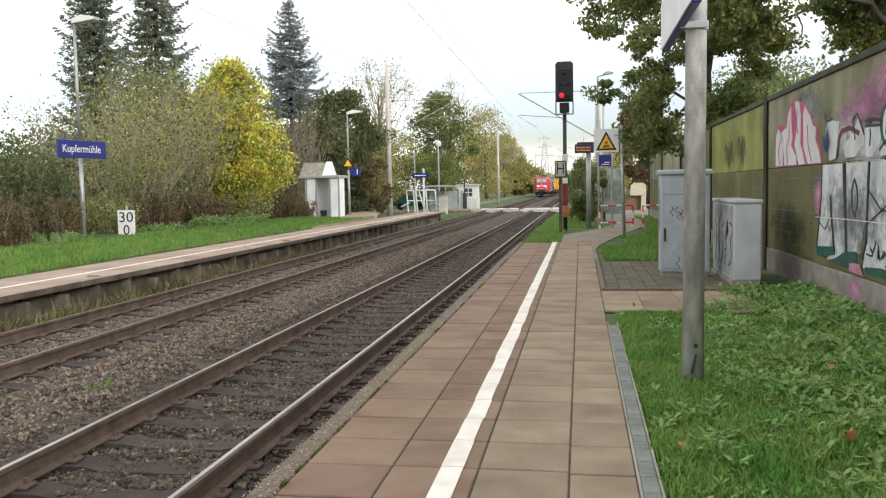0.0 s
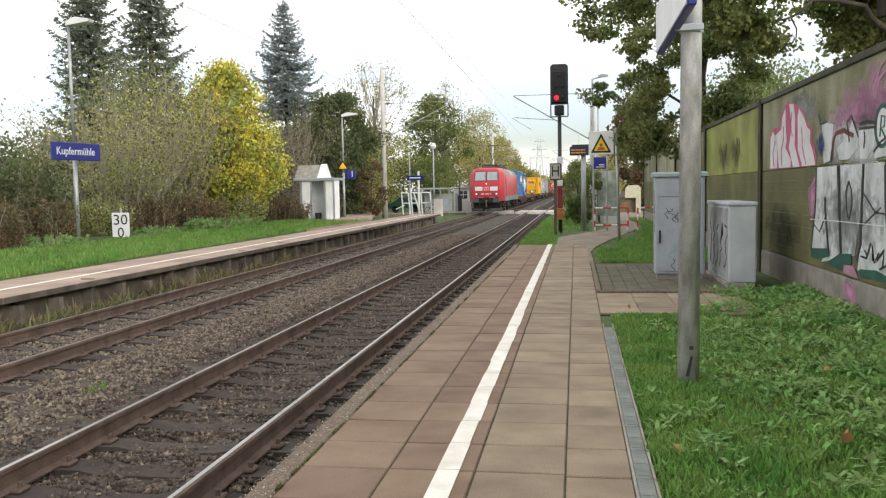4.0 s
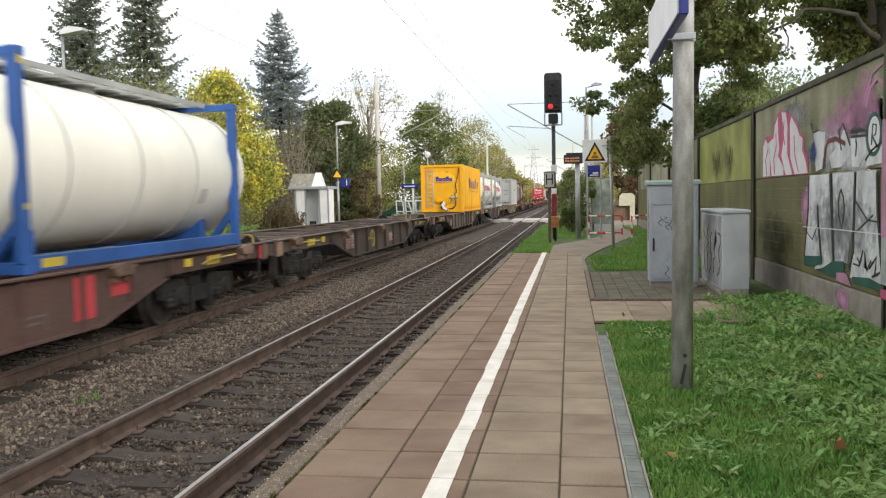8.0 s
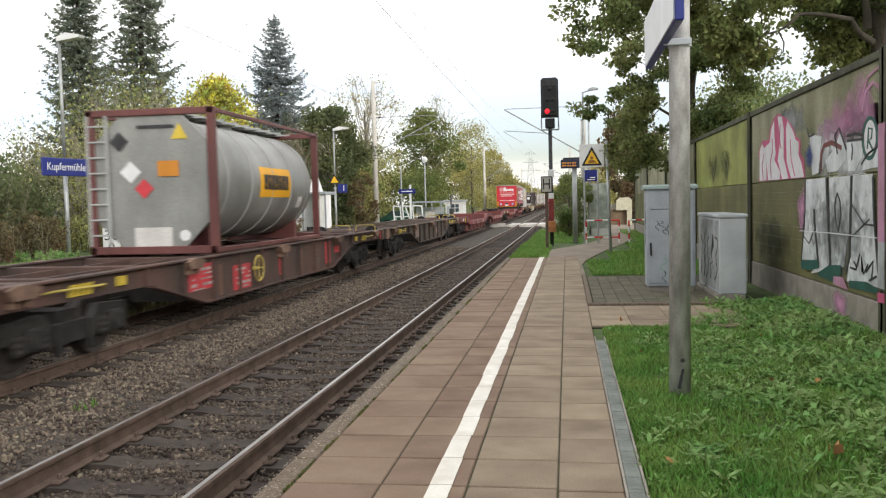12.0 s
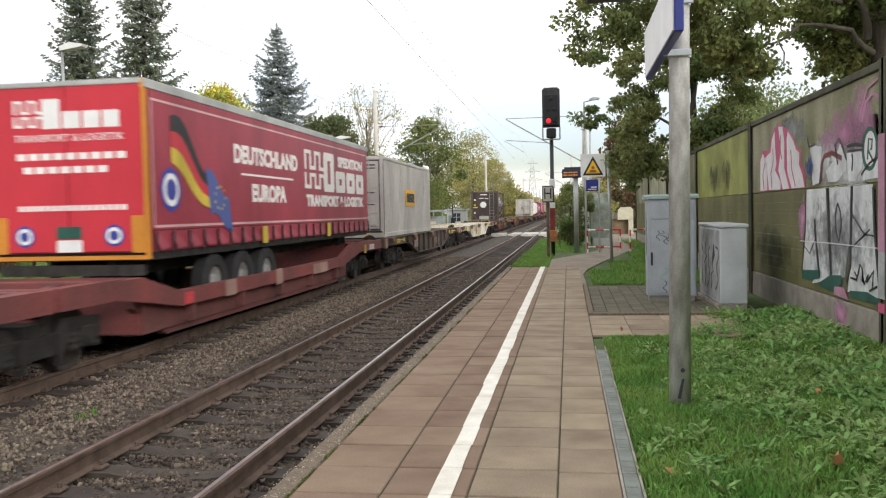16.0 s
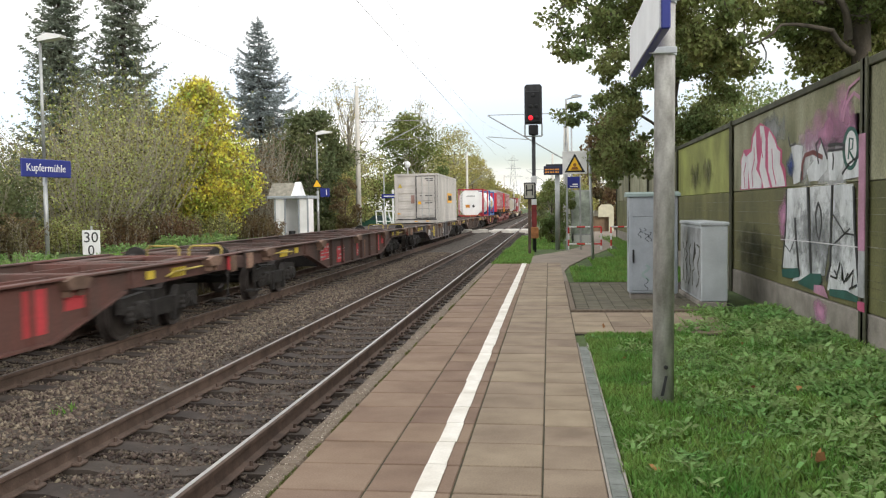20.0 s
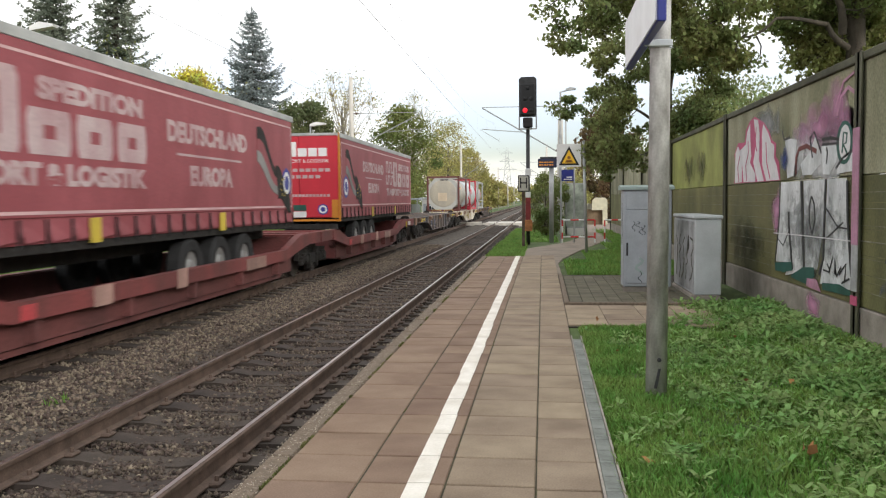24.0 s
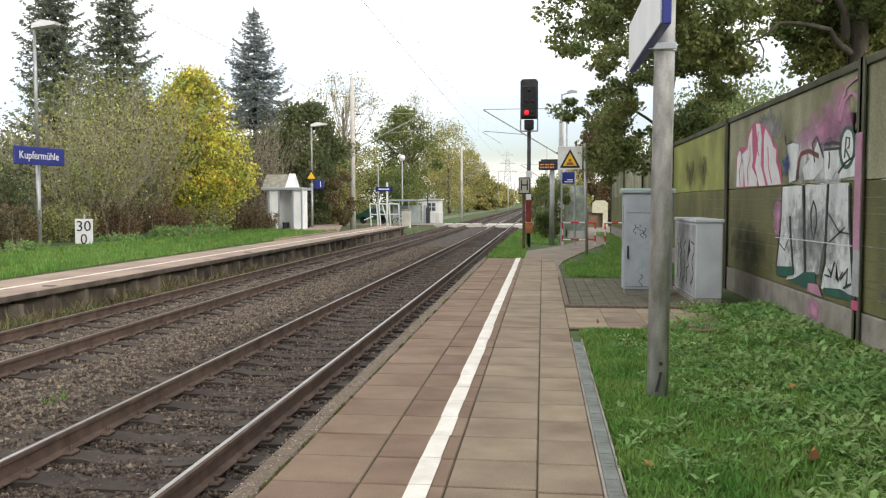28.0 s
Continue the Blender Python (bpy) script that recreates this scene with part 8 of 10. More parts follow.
def yellow_box(s0, s1):
    L, W2, h = s1 - s0, 1.25, 2.75
    c = riding("bulk_container", s0, "yellow ribbed bulk container with ladder and valve", "container", "containers")
    z0, z1 = DECK, DECK + h
    for s in (-1, 1):
        part("side_wall", MB().box(s * (W2 - 0.18), s * (W2 - 0.14), 0.1, L - 0.1, z0, z1), m_cyellow, c)
        for i in range(9):
            y = 0.55 + i * (L - 0.9) / 8.6
            part("rib", MB().add([(s * (W2 - 0.14), y - 0.46, z0 + 0.1), (s * (W2 - 0.14), y - 0.46, z1 - 0.03), (s * W2, y - 0.16, z1 - 0.08), (s * W2, y - 0.16, z0 + 0.3), (s * W2, y + 0.14, z1 - 0.08), (s * W2, y + 0.14, z0 + 0.3), (s * (W2 - 0.14), y + 0.42, z1 - 0.03), (s * (W2 - 0.14), y + 0.42, z0 + 0.1)],
                                 [(0, 1, 2, 3), (3, 2, 4, 5), (5, 4, 6, 7), (0, 3, 5, 7), (1, 6, 4, 2)]), m_cyellow, c)
        for y in (0.0, L - 0.2):
            part("corner_post", MB().box(s * (W2 - 0.2), s * W2, y, y + 0.2, z0, z1, 0.015), m_cyellow, c)
        part("bottom_rail", MB().box(s * (W2 - 0.16), s * (W2 - 0.04), 0.2, L - 0.2, z0, z0 + 0.1, 0.01), m_cyellow, c)
        part("top_rail", MB().box(s * (W2 - 0.16), s * (W2 - 0.07), 0.2, L - 0.2, z1 - 0.06, z1, 0.01), m_cyellow, c)
    part("roof", MB().box(-W2 + 0.1, W2 - 0.1, 0.1, L - 0.1, z1 - 0.08, z1 - 0.02), m_cyellow, c)
    part("rear_wall", MB().box(-W2 + 0.15, W2 - 0.15, L - 0.15, L - 0.05, z0, z1 - 0.05), m_cyellow, c)
    part("front_wall", MB().box(-W2 + 0.15, W2 - 0.15, 0.08, 0.14, z0, z1 - 0.05), m_cyellow, c)
    part("front_header", MB().box(-W2 + 0.2, W2 - 0.2, 0.0, 0.15, z1 - 0.14, z1, 0.01), m_cyellow, c)
    part("front_sill", MB().box(-W2 + 0.2, -0.25, 0.0, 0.15, z0, z0 + 0.12, 0.01).box(0.35, W2 - 0.2, 0.0, 0.15, z0, z0 + 0.12, 0.01), m_cyellow, c)
    ld = MB().box(-0.92, -0.87, 0.0, 0.05, z0 + 0.25, z1 - 0.2).box(-0.57, -0.52, 0.0, 0.05, z0 + 0.25, z1 - 0.2)
    for i in range(9):
        ld.cyl((-0.9, 0.02, z0 + 0.4 + 0.25 * i), (-0.54, 0.02, z0 + 0.4 + 0.25 * i), 0.02, n=6)
    part("ladder", ld, m_framegrey, c, "aluminium ladder")
    part("outlet", MB().cyl((0.05, 0.08, z0 + 0.45), (0.05, -0.2, z0 + 0.25), 0.2, 0.12, 14).cyl((0.05, -0.2, z0 + 0.28), (0.3, -0.25, z0 + 0.12), 0.1, n=10), m_chrome, c, "shiny outlet valve")
    part("outlet_cover", MB().prism([(-0.32, z0 + 0.72), (0.0, z0 + 0.72), (0.05, z0 + 0.62), (-0.3, z0 + 0.6)], "y", -0.1, 0.08), m_cyellow, c)
    part("valve_cross", MB().cyl((0.42, -0.03, z0 + 0.85), (0.95, -0.03, z0 + 0.85), 0.04, n=8).cyl((0.58, -0.03, z0 + 0.5), (0.58, -0.03, z0 + 1.0), 0.035, n=8).cyl((0.8, -0.03, z0 + 0.6), (0.8, -0.03, z0 + 1.15), 0.04, n=8), m_chrome, c, "chrome air pipes")
    part("hose", MB().tube([(0.8, -0.04, z0 + 0.6), (0.78, -0.06, z0 + 0.35), (0.6, -0.08, z0 + 0.2), (0.4, -0.1, z0 + 0.2)], 0.035, 8).tube([(0.85, -0.02, z0 + 1.1), (0.8, -0.02, z0 + 1.6), (0.95, -0.02, z0 + 2.2), (1.0, -0.02, z1 - 0.2)], 0.025, 8), m_black, c, "black hose")
    part_each("end_logo", [end_bars([(-0.38 + 1.0 * a, -0.38 + 1.0 * b, z0 + 1.8 + 0.27 * cc, z0 + 1.8 + 0.27 * d) for a, b, cc, d in cells], 0.05) for cells in sign_cells(5, tall=(0, 3))], m_textblue, c, "dark blue logo block")
    letters("SPEDITION", 0.1, m_textblue, c, pose(0.12, 0.046, z0 + 1.72), width=0.98, label="dark blue letters")
    part("end_dish", MB().spin([(0.078, 0.98), (0.05, 0.95), (0.058, 0.6), (0.06, 0.1)], (0, 0.0, (z0 + z1) / 2), "y", 40), m_cyellow, c, "round dished end", smooth=True)
    part("end_text", end_bars([(-0.35 + 0.11 * i, -0.28 + 0.11 * i, z0 + 1.7, z0 + 1.75) for i in range(9)] + [(-0.15, 0.35, z0 + 2.3, z0 + 2.35), (-0.02, 0.2, z0 + 2.18, z0 + 2.22)] + [(0.2, 0.45, z0 + 1.3 + 0.08 * i, z0 + 1.33 + 0.08 * i) for i in range(4)] + [(-0.25, 0.05, z0 + 1.3 + 0.14 * i, z0 + 1.33 + 0.14 * i) for i in range(3)], 0.078), m_spigot, c)
    part("hazard_plate", MB().prism([(0.5, z0 + 1.15), (0.85, z0 + 1.15), (0.78, z0 + 1.45), (0.68, z0 + 1.52)], "y", 0.06, 0.075), m_markwhite, c, "white triangular plate")
    for (a, q), cells in zip(((3.2, 0.62), (4.25, 0.45), (5.3, 0.45), (6.35, 0.62), (7.4, 0.45)), sign_cells(5)):
        part("logo_block", bars([(a + (u - k / 5) * 2.1, a + (v - k / 5) * 2.1, 2.55 + q * g, 2.55 + q * h_) for k in (sign_cells(5).index(cells),) for u, v, g, h_ in cells], W2 - 0.002, 1, 0.01), m_textblue, c, "blue logo block")
    for i, ch in enumerate("SPEDITION"):
        letters(ch, 0.16, m_textblue, c, Matrix.Translation((W2 + 0.006, 3.3 + 0.58 * i, 2.36)) @ SIDE, label="dark blue letter")
    return c


def tank(s0, s1, frame_m, body_m, label, over=(0.0, 0.0), r=1.16, logo="", octagon=False, zc=2.42, h=2.6, band=None, walkway=True, end="dome", marks=(), cladding=None, front_m=None):
    """Tank container: barrel with dished ends, end frames, rails, walkway and straps."""
    L, W2 = s1 - s0, 1.22
    c = riding("tank_container", s0, label, "tank container", "tank containers")
    z0, z1 = DECK, DECK + h
    zc = (z0 + z1) / 2 + 0.03
    a, b = 0.18 - over[0], L - 0.18 + over[1]
    prof = [(a, 0.04)] + [(a + 0.32 * (1 - math.cos(t)), max(0.04, r * math.sin(t))) for t in np.linspace(0.15, math.pi / 2, 8)]
    prof += [(b - p[0] + a, p[1]) for p in prof[::-1]]
    part("barrel", MB().spin(prof, (0, 0, zc), "y", 40), body_m, c, smooth=True)
    for i in range(5):
        y = a + 0.55 + (b - a - 1.1) * i / 4
        part("strap", MB().spin([(-0.014, r + 0.001), (-0.014, r + 0.012), (0.014, r + 0.012), (0.014, r + 0.001)], (0, y, zc), "y", 40), m_strap if body_m is not m_tankblack else m_tankblack, c)
    for y0 in (0.0, L - 0.14):
        fr = MB()
        for s in (-1, 1):
            fr.box(s * (W2 - 0.14), s * W2, y0, y0 + 0.14, z0, z1, 0.01)
        fr.box(-W2, W2, y0, y0 + 0.14, z1 - 0.12, z1, 0.01).box(-W2, W2, y0, y0 + 0.14, z0, z0 + 0.14, 0.01)
        if not octagon:
            for s in (-1, 1):
                fr.prism([(s * W2, z0 + 0.65), (s * (W2 - 0.13), z0 + 0.65), (s * 0.62, z0 + 0.1), (s * 0.76, z0 + 0.1)], "y", y0 + 0.02, y0 + 0.1)
        part("end_frame", fr, frame_m, c)
    if octagon:
        k = 0.48
        poly = [(-W2 + 0.14, z0 + 0.12 + k), (-W2 + 0.14 + k, z0 + 0.12), (W2 - 0.14 - k, z0 + 0.12), (W2 - 0.14, z0 + 0.12 + k), (W2 - 0.14, z1 - 0.12 - k), (W2 - 0.14 - k, z1 - 0.12), (-W2 + 0.14 + k, z1 - 0.12), (-W2 + 0.14, z1 - 0.12 - k)]
        part("end_collar", MB().prism(poly, "y", 0.06, 0.12), m_tankgrey if end == "dome" else body_m, c, "octagonal end plate")
        if end == "dome":
            part("end_dome", MB().spin([(0.06, 1.1), (0.02, 1.08), (-0.03, 0.9), (-0.055, 0.5), (-0.06, 0.05)], (0, 0.06, zc), "y", 40), body_m, c, smooth=True)
    for s in (-1, 1):
        part("bottom_rail", MB().box(s * (W2 - 0.1), s * W2, 0.1, L - 0.1, z0 + 0.02, z0 + (0.1 if octagon else 0.21), 0.008), frame_m, c)
        if octagon or body_m is m_tankblack:
            part("top_rail", MB().box(s * (W2 - 0.07), s * W2, 0.1, L - 0.1, z1 - 0.09, z1 - 0.02, 0.008), frame_m, c)
        else:
            part("walkway_rail", MB().box(s * 0.62, s * 0.66, 0.1, L - 0.1, z1 - 0.06, z1 + 0.02), m_framegrey, c)
    if end == "ladder":
        part("end_plate", MB().prism([(-W2 + 0.14, z0 + 0.14), (W2 - 0.14, z0 + 0.14), (W2 - 0.14, z1 - 0.12), (-W2 + 0.14, z1 - 0.12)], "y", 0.05, 0.1), body_m, c)
    if end in ("ladder", "flat"):
        lx = 0.6 if end == "ladder" else -1.0
        ld = MB().box(lx - 0.2, lx - 0.16, -0.02, 0.03, z0 + 0.15, z1 - 0.1).box(lx + 0.16, lx + 0.2, -0.02, 0.03, z0 + 0.15, z1 - 0.1)
        for i in range(8):
            ld.cyl((lx - 0.18, 0.0, z0 + 0.35 + 0.28 * i), (lx + 0.18, 0.0, z0 + 0.35 + 0.28 * i), 0.018, n=6)
        part("ladder", ld, m_framegrey if body_m is not m_tankblack else m_tankdirt, c, "steel ladder")
    for kind, mx, mz, sz, mm in marks:
        yy = 0.045
        if kind == "disc":
            part("disc_label", MB().spin([(0, sz), (-0.006, sz)], (mx, yy, zc + mz), "y", 24), mm, c, "white round label")
        elif kind == "diamond":
            part("hazard_label", MB().prism([(mx - sz, zc + mz), (mx, zc + mz - sz), (mx + sz, zc + mz), (mx, zc + mz + sz)], "y", yy - 0.006, yy), mm, c, "diamond hazard label")
        elif kind == "tri":
            part("warning_label", MB().prism([(mx - sz, zc + mz - sz * 0.8), (mx + sz, zc + mz - sz * 0.8), (mx, zc + mz + sz)], "y", yy - 0.006, yy), mm, c, "triangular warning label")
        else:
            part("label", MB().box(mx - sz, mx + sz, yy - 0.006, yy, zc + mz - kind, zc + mz + kind), mm, c)
    if walkway:
        wk = MB().box(-0.35, 0.35, 0.1, L - 0.1, z1 - 0.04, z1 + 0.0)
        for i in range(9):
            y = 0.5 + (L - 1) * i / 8
            part("walkway_support", MB().box(-0.66, 0.66, y - 0.02, y + 0.02, z1 - 0.075, z1 - 0.042), m_framegrey, c)
        part("walkway", wk, m_framegrey, c, "aluminium grating walkway")
    if not octagon:
        part("rail_label", bars([(0.3, 0.75, z0 + 0.06, z0 + 0.17)], W2 + 0.001, 1, 0.004), m_markyel, c, "yellow label")
        part_each("post_label", [bars([(0.02, 0.11, z1 - 0.2, z1 - 0.1)], W2 + 0.001, 1, 0.004), bars([(0.03, 0.11, z0 + 0.75, z0 + 0.82)], W2 + 0.001, 1, 0.004)], m_markyel, c)
        for q in (0.0, L - 0.14):
            part_each("corner_casting", [MB().box(p * (W2 - 0.16), p * (W2 + 0.006), q - 0.01, q + 0.17, zz, zz + 0.118, 0.01) for p in (-1, 1) for zz in (z0 - 0.004, z1 - 0.112)], frame_m, c)
    part("manhole", MB().cyl((0, L * 0.5, zc + r - 0.03), (0, L * 0.5, z1 + 0.02), 0.25, n=14), m_steel, c)
    part_each("saddle", [MB().box(-0.8, 0.8, q, q + 0.2, z0 + 0.05, zc - 0.6) for q in (0.6, L - 0.8)], frame_m, c)
    x = r * 0.995
    if logo == "orange":
        part("logo_panel", side_patch(L * 0.38, L * 0.38 + 1.9, zc - 0.32, zc + 0.3, r + 0.006, zc), m_labelorange, c, "orange logo panel")
        part_each("logo_block", barrel_signs(L * 0.38 + 0.2, L * 0.38 + 1.75, zc - 0.16, zc + 0.15, 7, r + 0.012, zc), m_black, c, "black logo block")
    elif logo == "front_orange":
        part("logo_panel", side_patch(0.5, 2.4, zc + 0.32, zc + 0.72, r + 0.004, zc), m_labelorange, c, "faded orange logo panel")
        part_each("logo_block", barrel_signs(0.7, 2.3, zc + 0.41, zc + 0.63, 7, r + 0.01, zc), m_stencil, c, "faded black logo block")
        part("beige_patch", MB().box(-0.38, 0.3, -0.012, -0.006, zc - 0.55, zc + 0.05), m_stain, c, "faint beige rectangle")
    elif logo == "red":
        k = (L - 1.2) / 15
        for q, n in ((0.35, 3), (0.35 + 3.5 * k, 3), (0.35 + 7 * k, 5)):
            part_each("logo_block", barrel_signs(q, q + n * k, zc + 0.0, zc + 0.4, n, r + 0.006, zc), m_textred, c, "red logo block")
        part_each("logo_block", barrel_signs(0.35 + 12.4 * k, 0.35 + 14.6 * k, zc + 0.02, zc + 0.2, 3, r + 0.006, zc), m_textred, c, "red logo block")
        part("yellow_mark", side_patch(L - 1.0, L - 0.5, zc + 0.62, zc + 0.85, r + 0.006, zc), m_markyel, c, "faded yellow label")
        part("panel", side_patch(1.0, 2.1, zc - 0.85, zc - 0.38, r + 0.006, zc), m_strap, c, "grey panel")
        part_each("panel_line", [side_patch(0.2, L - 0.5, q, q + 0.02, r + 0.007, zc) for q in (zc - 0.5,)] + [side_patch(0.2, 1.5, zc + 0.5, zc + 0.52, r + 0.007, zc), side_patch(1.5, 2.6, zc - 0.16, zc - 0.1, r + 0.007, zc)], m_strap, c)
    elif logo == "small":
        part_each("logo_block", barrel_signs(L * 0.2, L * 0.2 + 1.3, zc + 0.12, zc + 0.5, 3, r + 0.006, zc), m_textred, c, "red logo block")
        part("logo_line", side_patch(L * 0.2, L * 0.2 + 1.3, zc + 0.02, zc + 0.08, r + 0.006, zc), m_textred, c)
        for q, mm in ((-0.85, m_textred), (-0.35, m_white)):
            if over[0] > 1:
                part("hazard_label", MB().prism([(q - 0.16, zc - 0.25), (q, zc - 0.41), (q + 0.16, zc - 0.25), (q, zc - 0.09)], "x", 1.1, r + 0.012), mm, c, "diamond hazard label")
        part_each("hazard_label", [side_patch(L - 1.05 + 0.34 * k, L - 0.78 + 0.34 * k, zc - 0.5, zc - 0.2, r + 0.006, zc) for k in range(2)], m_white, c)
        part("hazard_plate", side_patch(L - 1.4, L - 1.1, zc - 0.5, zc - 0.2, r + 0.006, zc), m_orange, c)
    elif logo == "black":
        for k, (q, w, e) in enumerate(((0.62, 0.55, 0.05), (0.50, 0.16, 0.04), (0.36, 0.2, 0.07), (0.24, 0.35, 0.03), (0.14, 0.6, 0.04), (0.0, 0.75, 0.06), (-0.1, 0.6, 0.035), (-0.36, 1.15, 0.012))):
            part_each("text_bar", barrel_signs(L * 0.62 + 0.1 * (k % 3), L * 0.62 + 0.1 * (k % 3) + w, zc + q, zc + q + e, max(1, int(w / 0.09)), r + 0.006, zc), m_markwhite, c)
        part("grey_spot", MB().prism(ragged(L * 0.38, L * 0.38 + 0.3, zc - 0.55, zc - 0.2, 12, 0.05, 31), "x", r * 0.93, r + 0.003), m_tankdirt, c)
        part("yellow_mark", side_patch(L - 0.75, L - 0.5, zc + 0.1, zc + 0.5, r + 0.006, zc), m_markyel, c)
    if band is not None:
        part("colour_band", MB().spin([(band[0], r + 0.002), (band[0], r + 0.006), (band[1], r + 0.006), (band[1], r + 0.002)], (0, 0, zc), "y", 40), m_textred if len(band) < 3 else band[2], c, "coloured band round the barrel", smooth=False)
    if front_m:
        pf = [(a - 0.004, 0.03)] + [(p[0] - 0.004, p[1] + 0.004) for p in prof[1:9]] + [(0.0, r + 0.005)]
        part("front_section", MB().spin(pf, (0, 0, zc), "y", 40), front_m, c, "cream painted front section", smooth=True)
        pr = [(b - p[0] + a, p[1] + 0.004) for p in prof[1:9]]
        part("rear_section", MB().spin([(L, r + 0.005)] + pr[::-1] + [(b + 0.004, 0.03)], (0, 0, zc), "y", 40), front_m, c, "cream painted rear section", smooth=True)
        if over[0] > 1.5:
            part_each("front_sign", barrel_signs(a + 0.62, -0.3, zc + 0.14, zc + 0.42, 4, r + 0.009, zc) + barrel_signs(a + 0.62, -0.1, zc - 0.2, zc + 0.06, 5, r + 0.009, zc), m_textred, c, "red logo block")
        part("front_patch", side_patch(a + 0.4, a + 0.85, zc - 0.85, zc - 0.45, r + 0.009, zc), m_framegrey, c)
        lad = MB()
        for q in (-0.3, 0.05):
            lad.tube([(1.12, q - 0.28, z0 + 0.3), (1.16, q - 0.28, zc), (0.75, q - 0.28, z1 - 0.02)], 0.02, 6)
        for k in range(8):
            zz = z0 + 0.45 + 0.26 * k
            xx = 1.16 if zz < zc else 1.16 - 0.41 * (zz - zc) / (z1 - zc)
            lad.cyl((xx, -0.58, zz), (xx, -0.23, zz), 0.015, n=6)
        part("side_ladder", lad, m_framegrey, c, "grey steel ladder")
        part("hand_rail", MB().tube([(1.2, a + 0.2, z0 + 0.05), (1.2, a + 0.2, z0 + 0.5), (1.2, -0.1, z0 + 0.5), (1.2, -0.1, z0 + 0.05)], 0.022, 6), m_framegrey, c)
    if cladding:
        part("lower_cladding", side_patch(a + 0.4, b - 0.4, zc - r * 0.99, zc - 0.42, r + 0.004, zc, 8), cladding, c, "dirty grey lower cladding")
    part("side_marks", side_patch(L * 0.78, L * 0.78 + 0.3, zc - 0.55, zc - 0.3, r + 0.005, zc), m_markwhite, c)
    return c


def side_patch(y0, y1, za, zb, r, zc, n=4):
    """A label that follows the barrel."""
    mb = MB()
    v = []
    for i in range(n + 1):
        z = za + (zb - za) * i / n
        x = math.sqrt(max(0.01, r * r - (z - zc) ** 2))
        v += [(x, y0, z), (x, y1, z)]
    return mb.add(v, [(2 * i, 2 * i + 1, 2 * i + 3, 2 * i + 2) for i in range(n)])


def trailer(s0, s1, label, front=False, dusty=False):
    """Curtain-sided semitrailer riding in the pocket."""
    L, W2 = s1 - s0, 1.26
    c = riding("semitrailer", s0, label, "trailer", "trailers")
    z0, z1 = 1.36, 4.02
    m_cloth, m_ink = (m_curtain_dusty, m_letterdusty) if dusty else (m_curtain, m_letterwhite)
    part("body", MB().box(-W2 + 0.03, W2 - 0.03, 0.06, L - 0.06, z0 + 0.1, z1 - 0.1), m_cloth, c)
    for s in (-1, 1):
        part("curtain", MB().box(s * (W2 - 0.03), s * W2, 0.16, L - 0.12, z0 + 0.42, z1 - 0.14, 0.008), m_cloth, c, "dark red curtain")
        part("roof_rail", MB().box(s * (W2 - 0.08), s * (W2 + 0.01), 0, L, z1 - 0.14, z1, 0.01), m_framegrey, c)
        va = MB()
        n = 24
        for i in range(n):
            y = 0.2 + (L - 0.4) * i / n
            va.add([(s * (W2 - 0.02), y, z0 + 0.42), (s * (W2 + 0.03), y + 0.12, z0 + 0.12), (s * (W2 - 0.0), y + (L - 0.4) / n, z0 + 0.15), (s * (W2 - 0.02), y + (L - 0.4) / n, z0 + 0.42)], [(0, 1, 2, 3)])
        part("curtain_hem", va, m_cloth, c, "loose red curtain hem with straps")
        part_each("strap", [MB().box(s * (W2 + 0.012), s * (W2 + 0.03), y - 0.02, y + 0.02, z0 + 0.05, z0 + 0.4) for y in np.linspace(0.2, L - 0.2, 25)], m_tyre, c)
        part("side_line", MB().box(s * W2, s * (W2 + 0.004), 0.2, L - 0.2, z0 + 0.46, z0 + 0.5).box(s * W2, s * (W2 + 0.004), 0.2, L - 0.2, z1 - 0.3, z1 - 0.265).box(s * W2, s * (W2 + 0.004), 0.18, 0.21, z0 + 0.46, z1 - 0.265).box(s * W2, s * (W2 + 0.004), L - 0.22, L - 0.19, z0 + 0.46, z1 - 0.265), m_borderline, c, "pale border lines")
        part_each("side_tag", [MB().box(s * (W2 + 0.03), s * (W2 + 0.036), q, q + 0.28, z0 + 0.06, z0 + 0.4, 0.004) for q in (4.6, 9.2)], m_markyel, c, "yellow side plate")
    part("roof", MB().box(-W2 + 0.02, W2 - 0.02, 0, L, z1 - 0.06, z1 - 0.01), m_framegrey, c)
    part("chassis", MB().box(-0.55, -0.4, 0.3, L - 0.3, z0 - 0.28, z0 + 0.02).box(0.4, 0.55, 0.3, L - 0.3, z0 - 0.28, z0 + 0.02).box(-1.2, 1.2, 0.1, L - 0.1, z0 - 0.02, z0 + 0.1), m_under, c)
    fwd = -1 if front else 1
    ax = [L - 3.2, L - 4.55, L - 5.9] if front else [2.6, 3.9, 5.2]
    for y in ax:
        for s in (-1, 1):
            wl_ = part("wheel", MB().spin([(-0.14, 0.3), (-0.15, 0.46), (-0.1, 0.51), (0.1, 0.51), (0.15, 0.46), (0.14, 0.3), (0.06, 0.24)], (s * 1.02, y, 0.82), "x", 24), m_tyre, c, smooth=False)
            part("rim", MB().spin([(s * 0.02, 0.29), (s * 0.10, 0.27), (s * 0.06, 0.14), (s * 0.14, 0.1), (s * 0.14, 0.02)], (s * 1.02, y, 0.82), "x", 18), m_tankdirt, wl_)
    lg = L - 2.4 if not front else 2.4
    part("landing_leg", MB().box(-0.95, -0.82, lg - 0.06, lg + 0.06, 0.55, z0).box(0.82, 0.95, lg - 0.06, lg + 0.06, 0.55, z0), m_under, c)
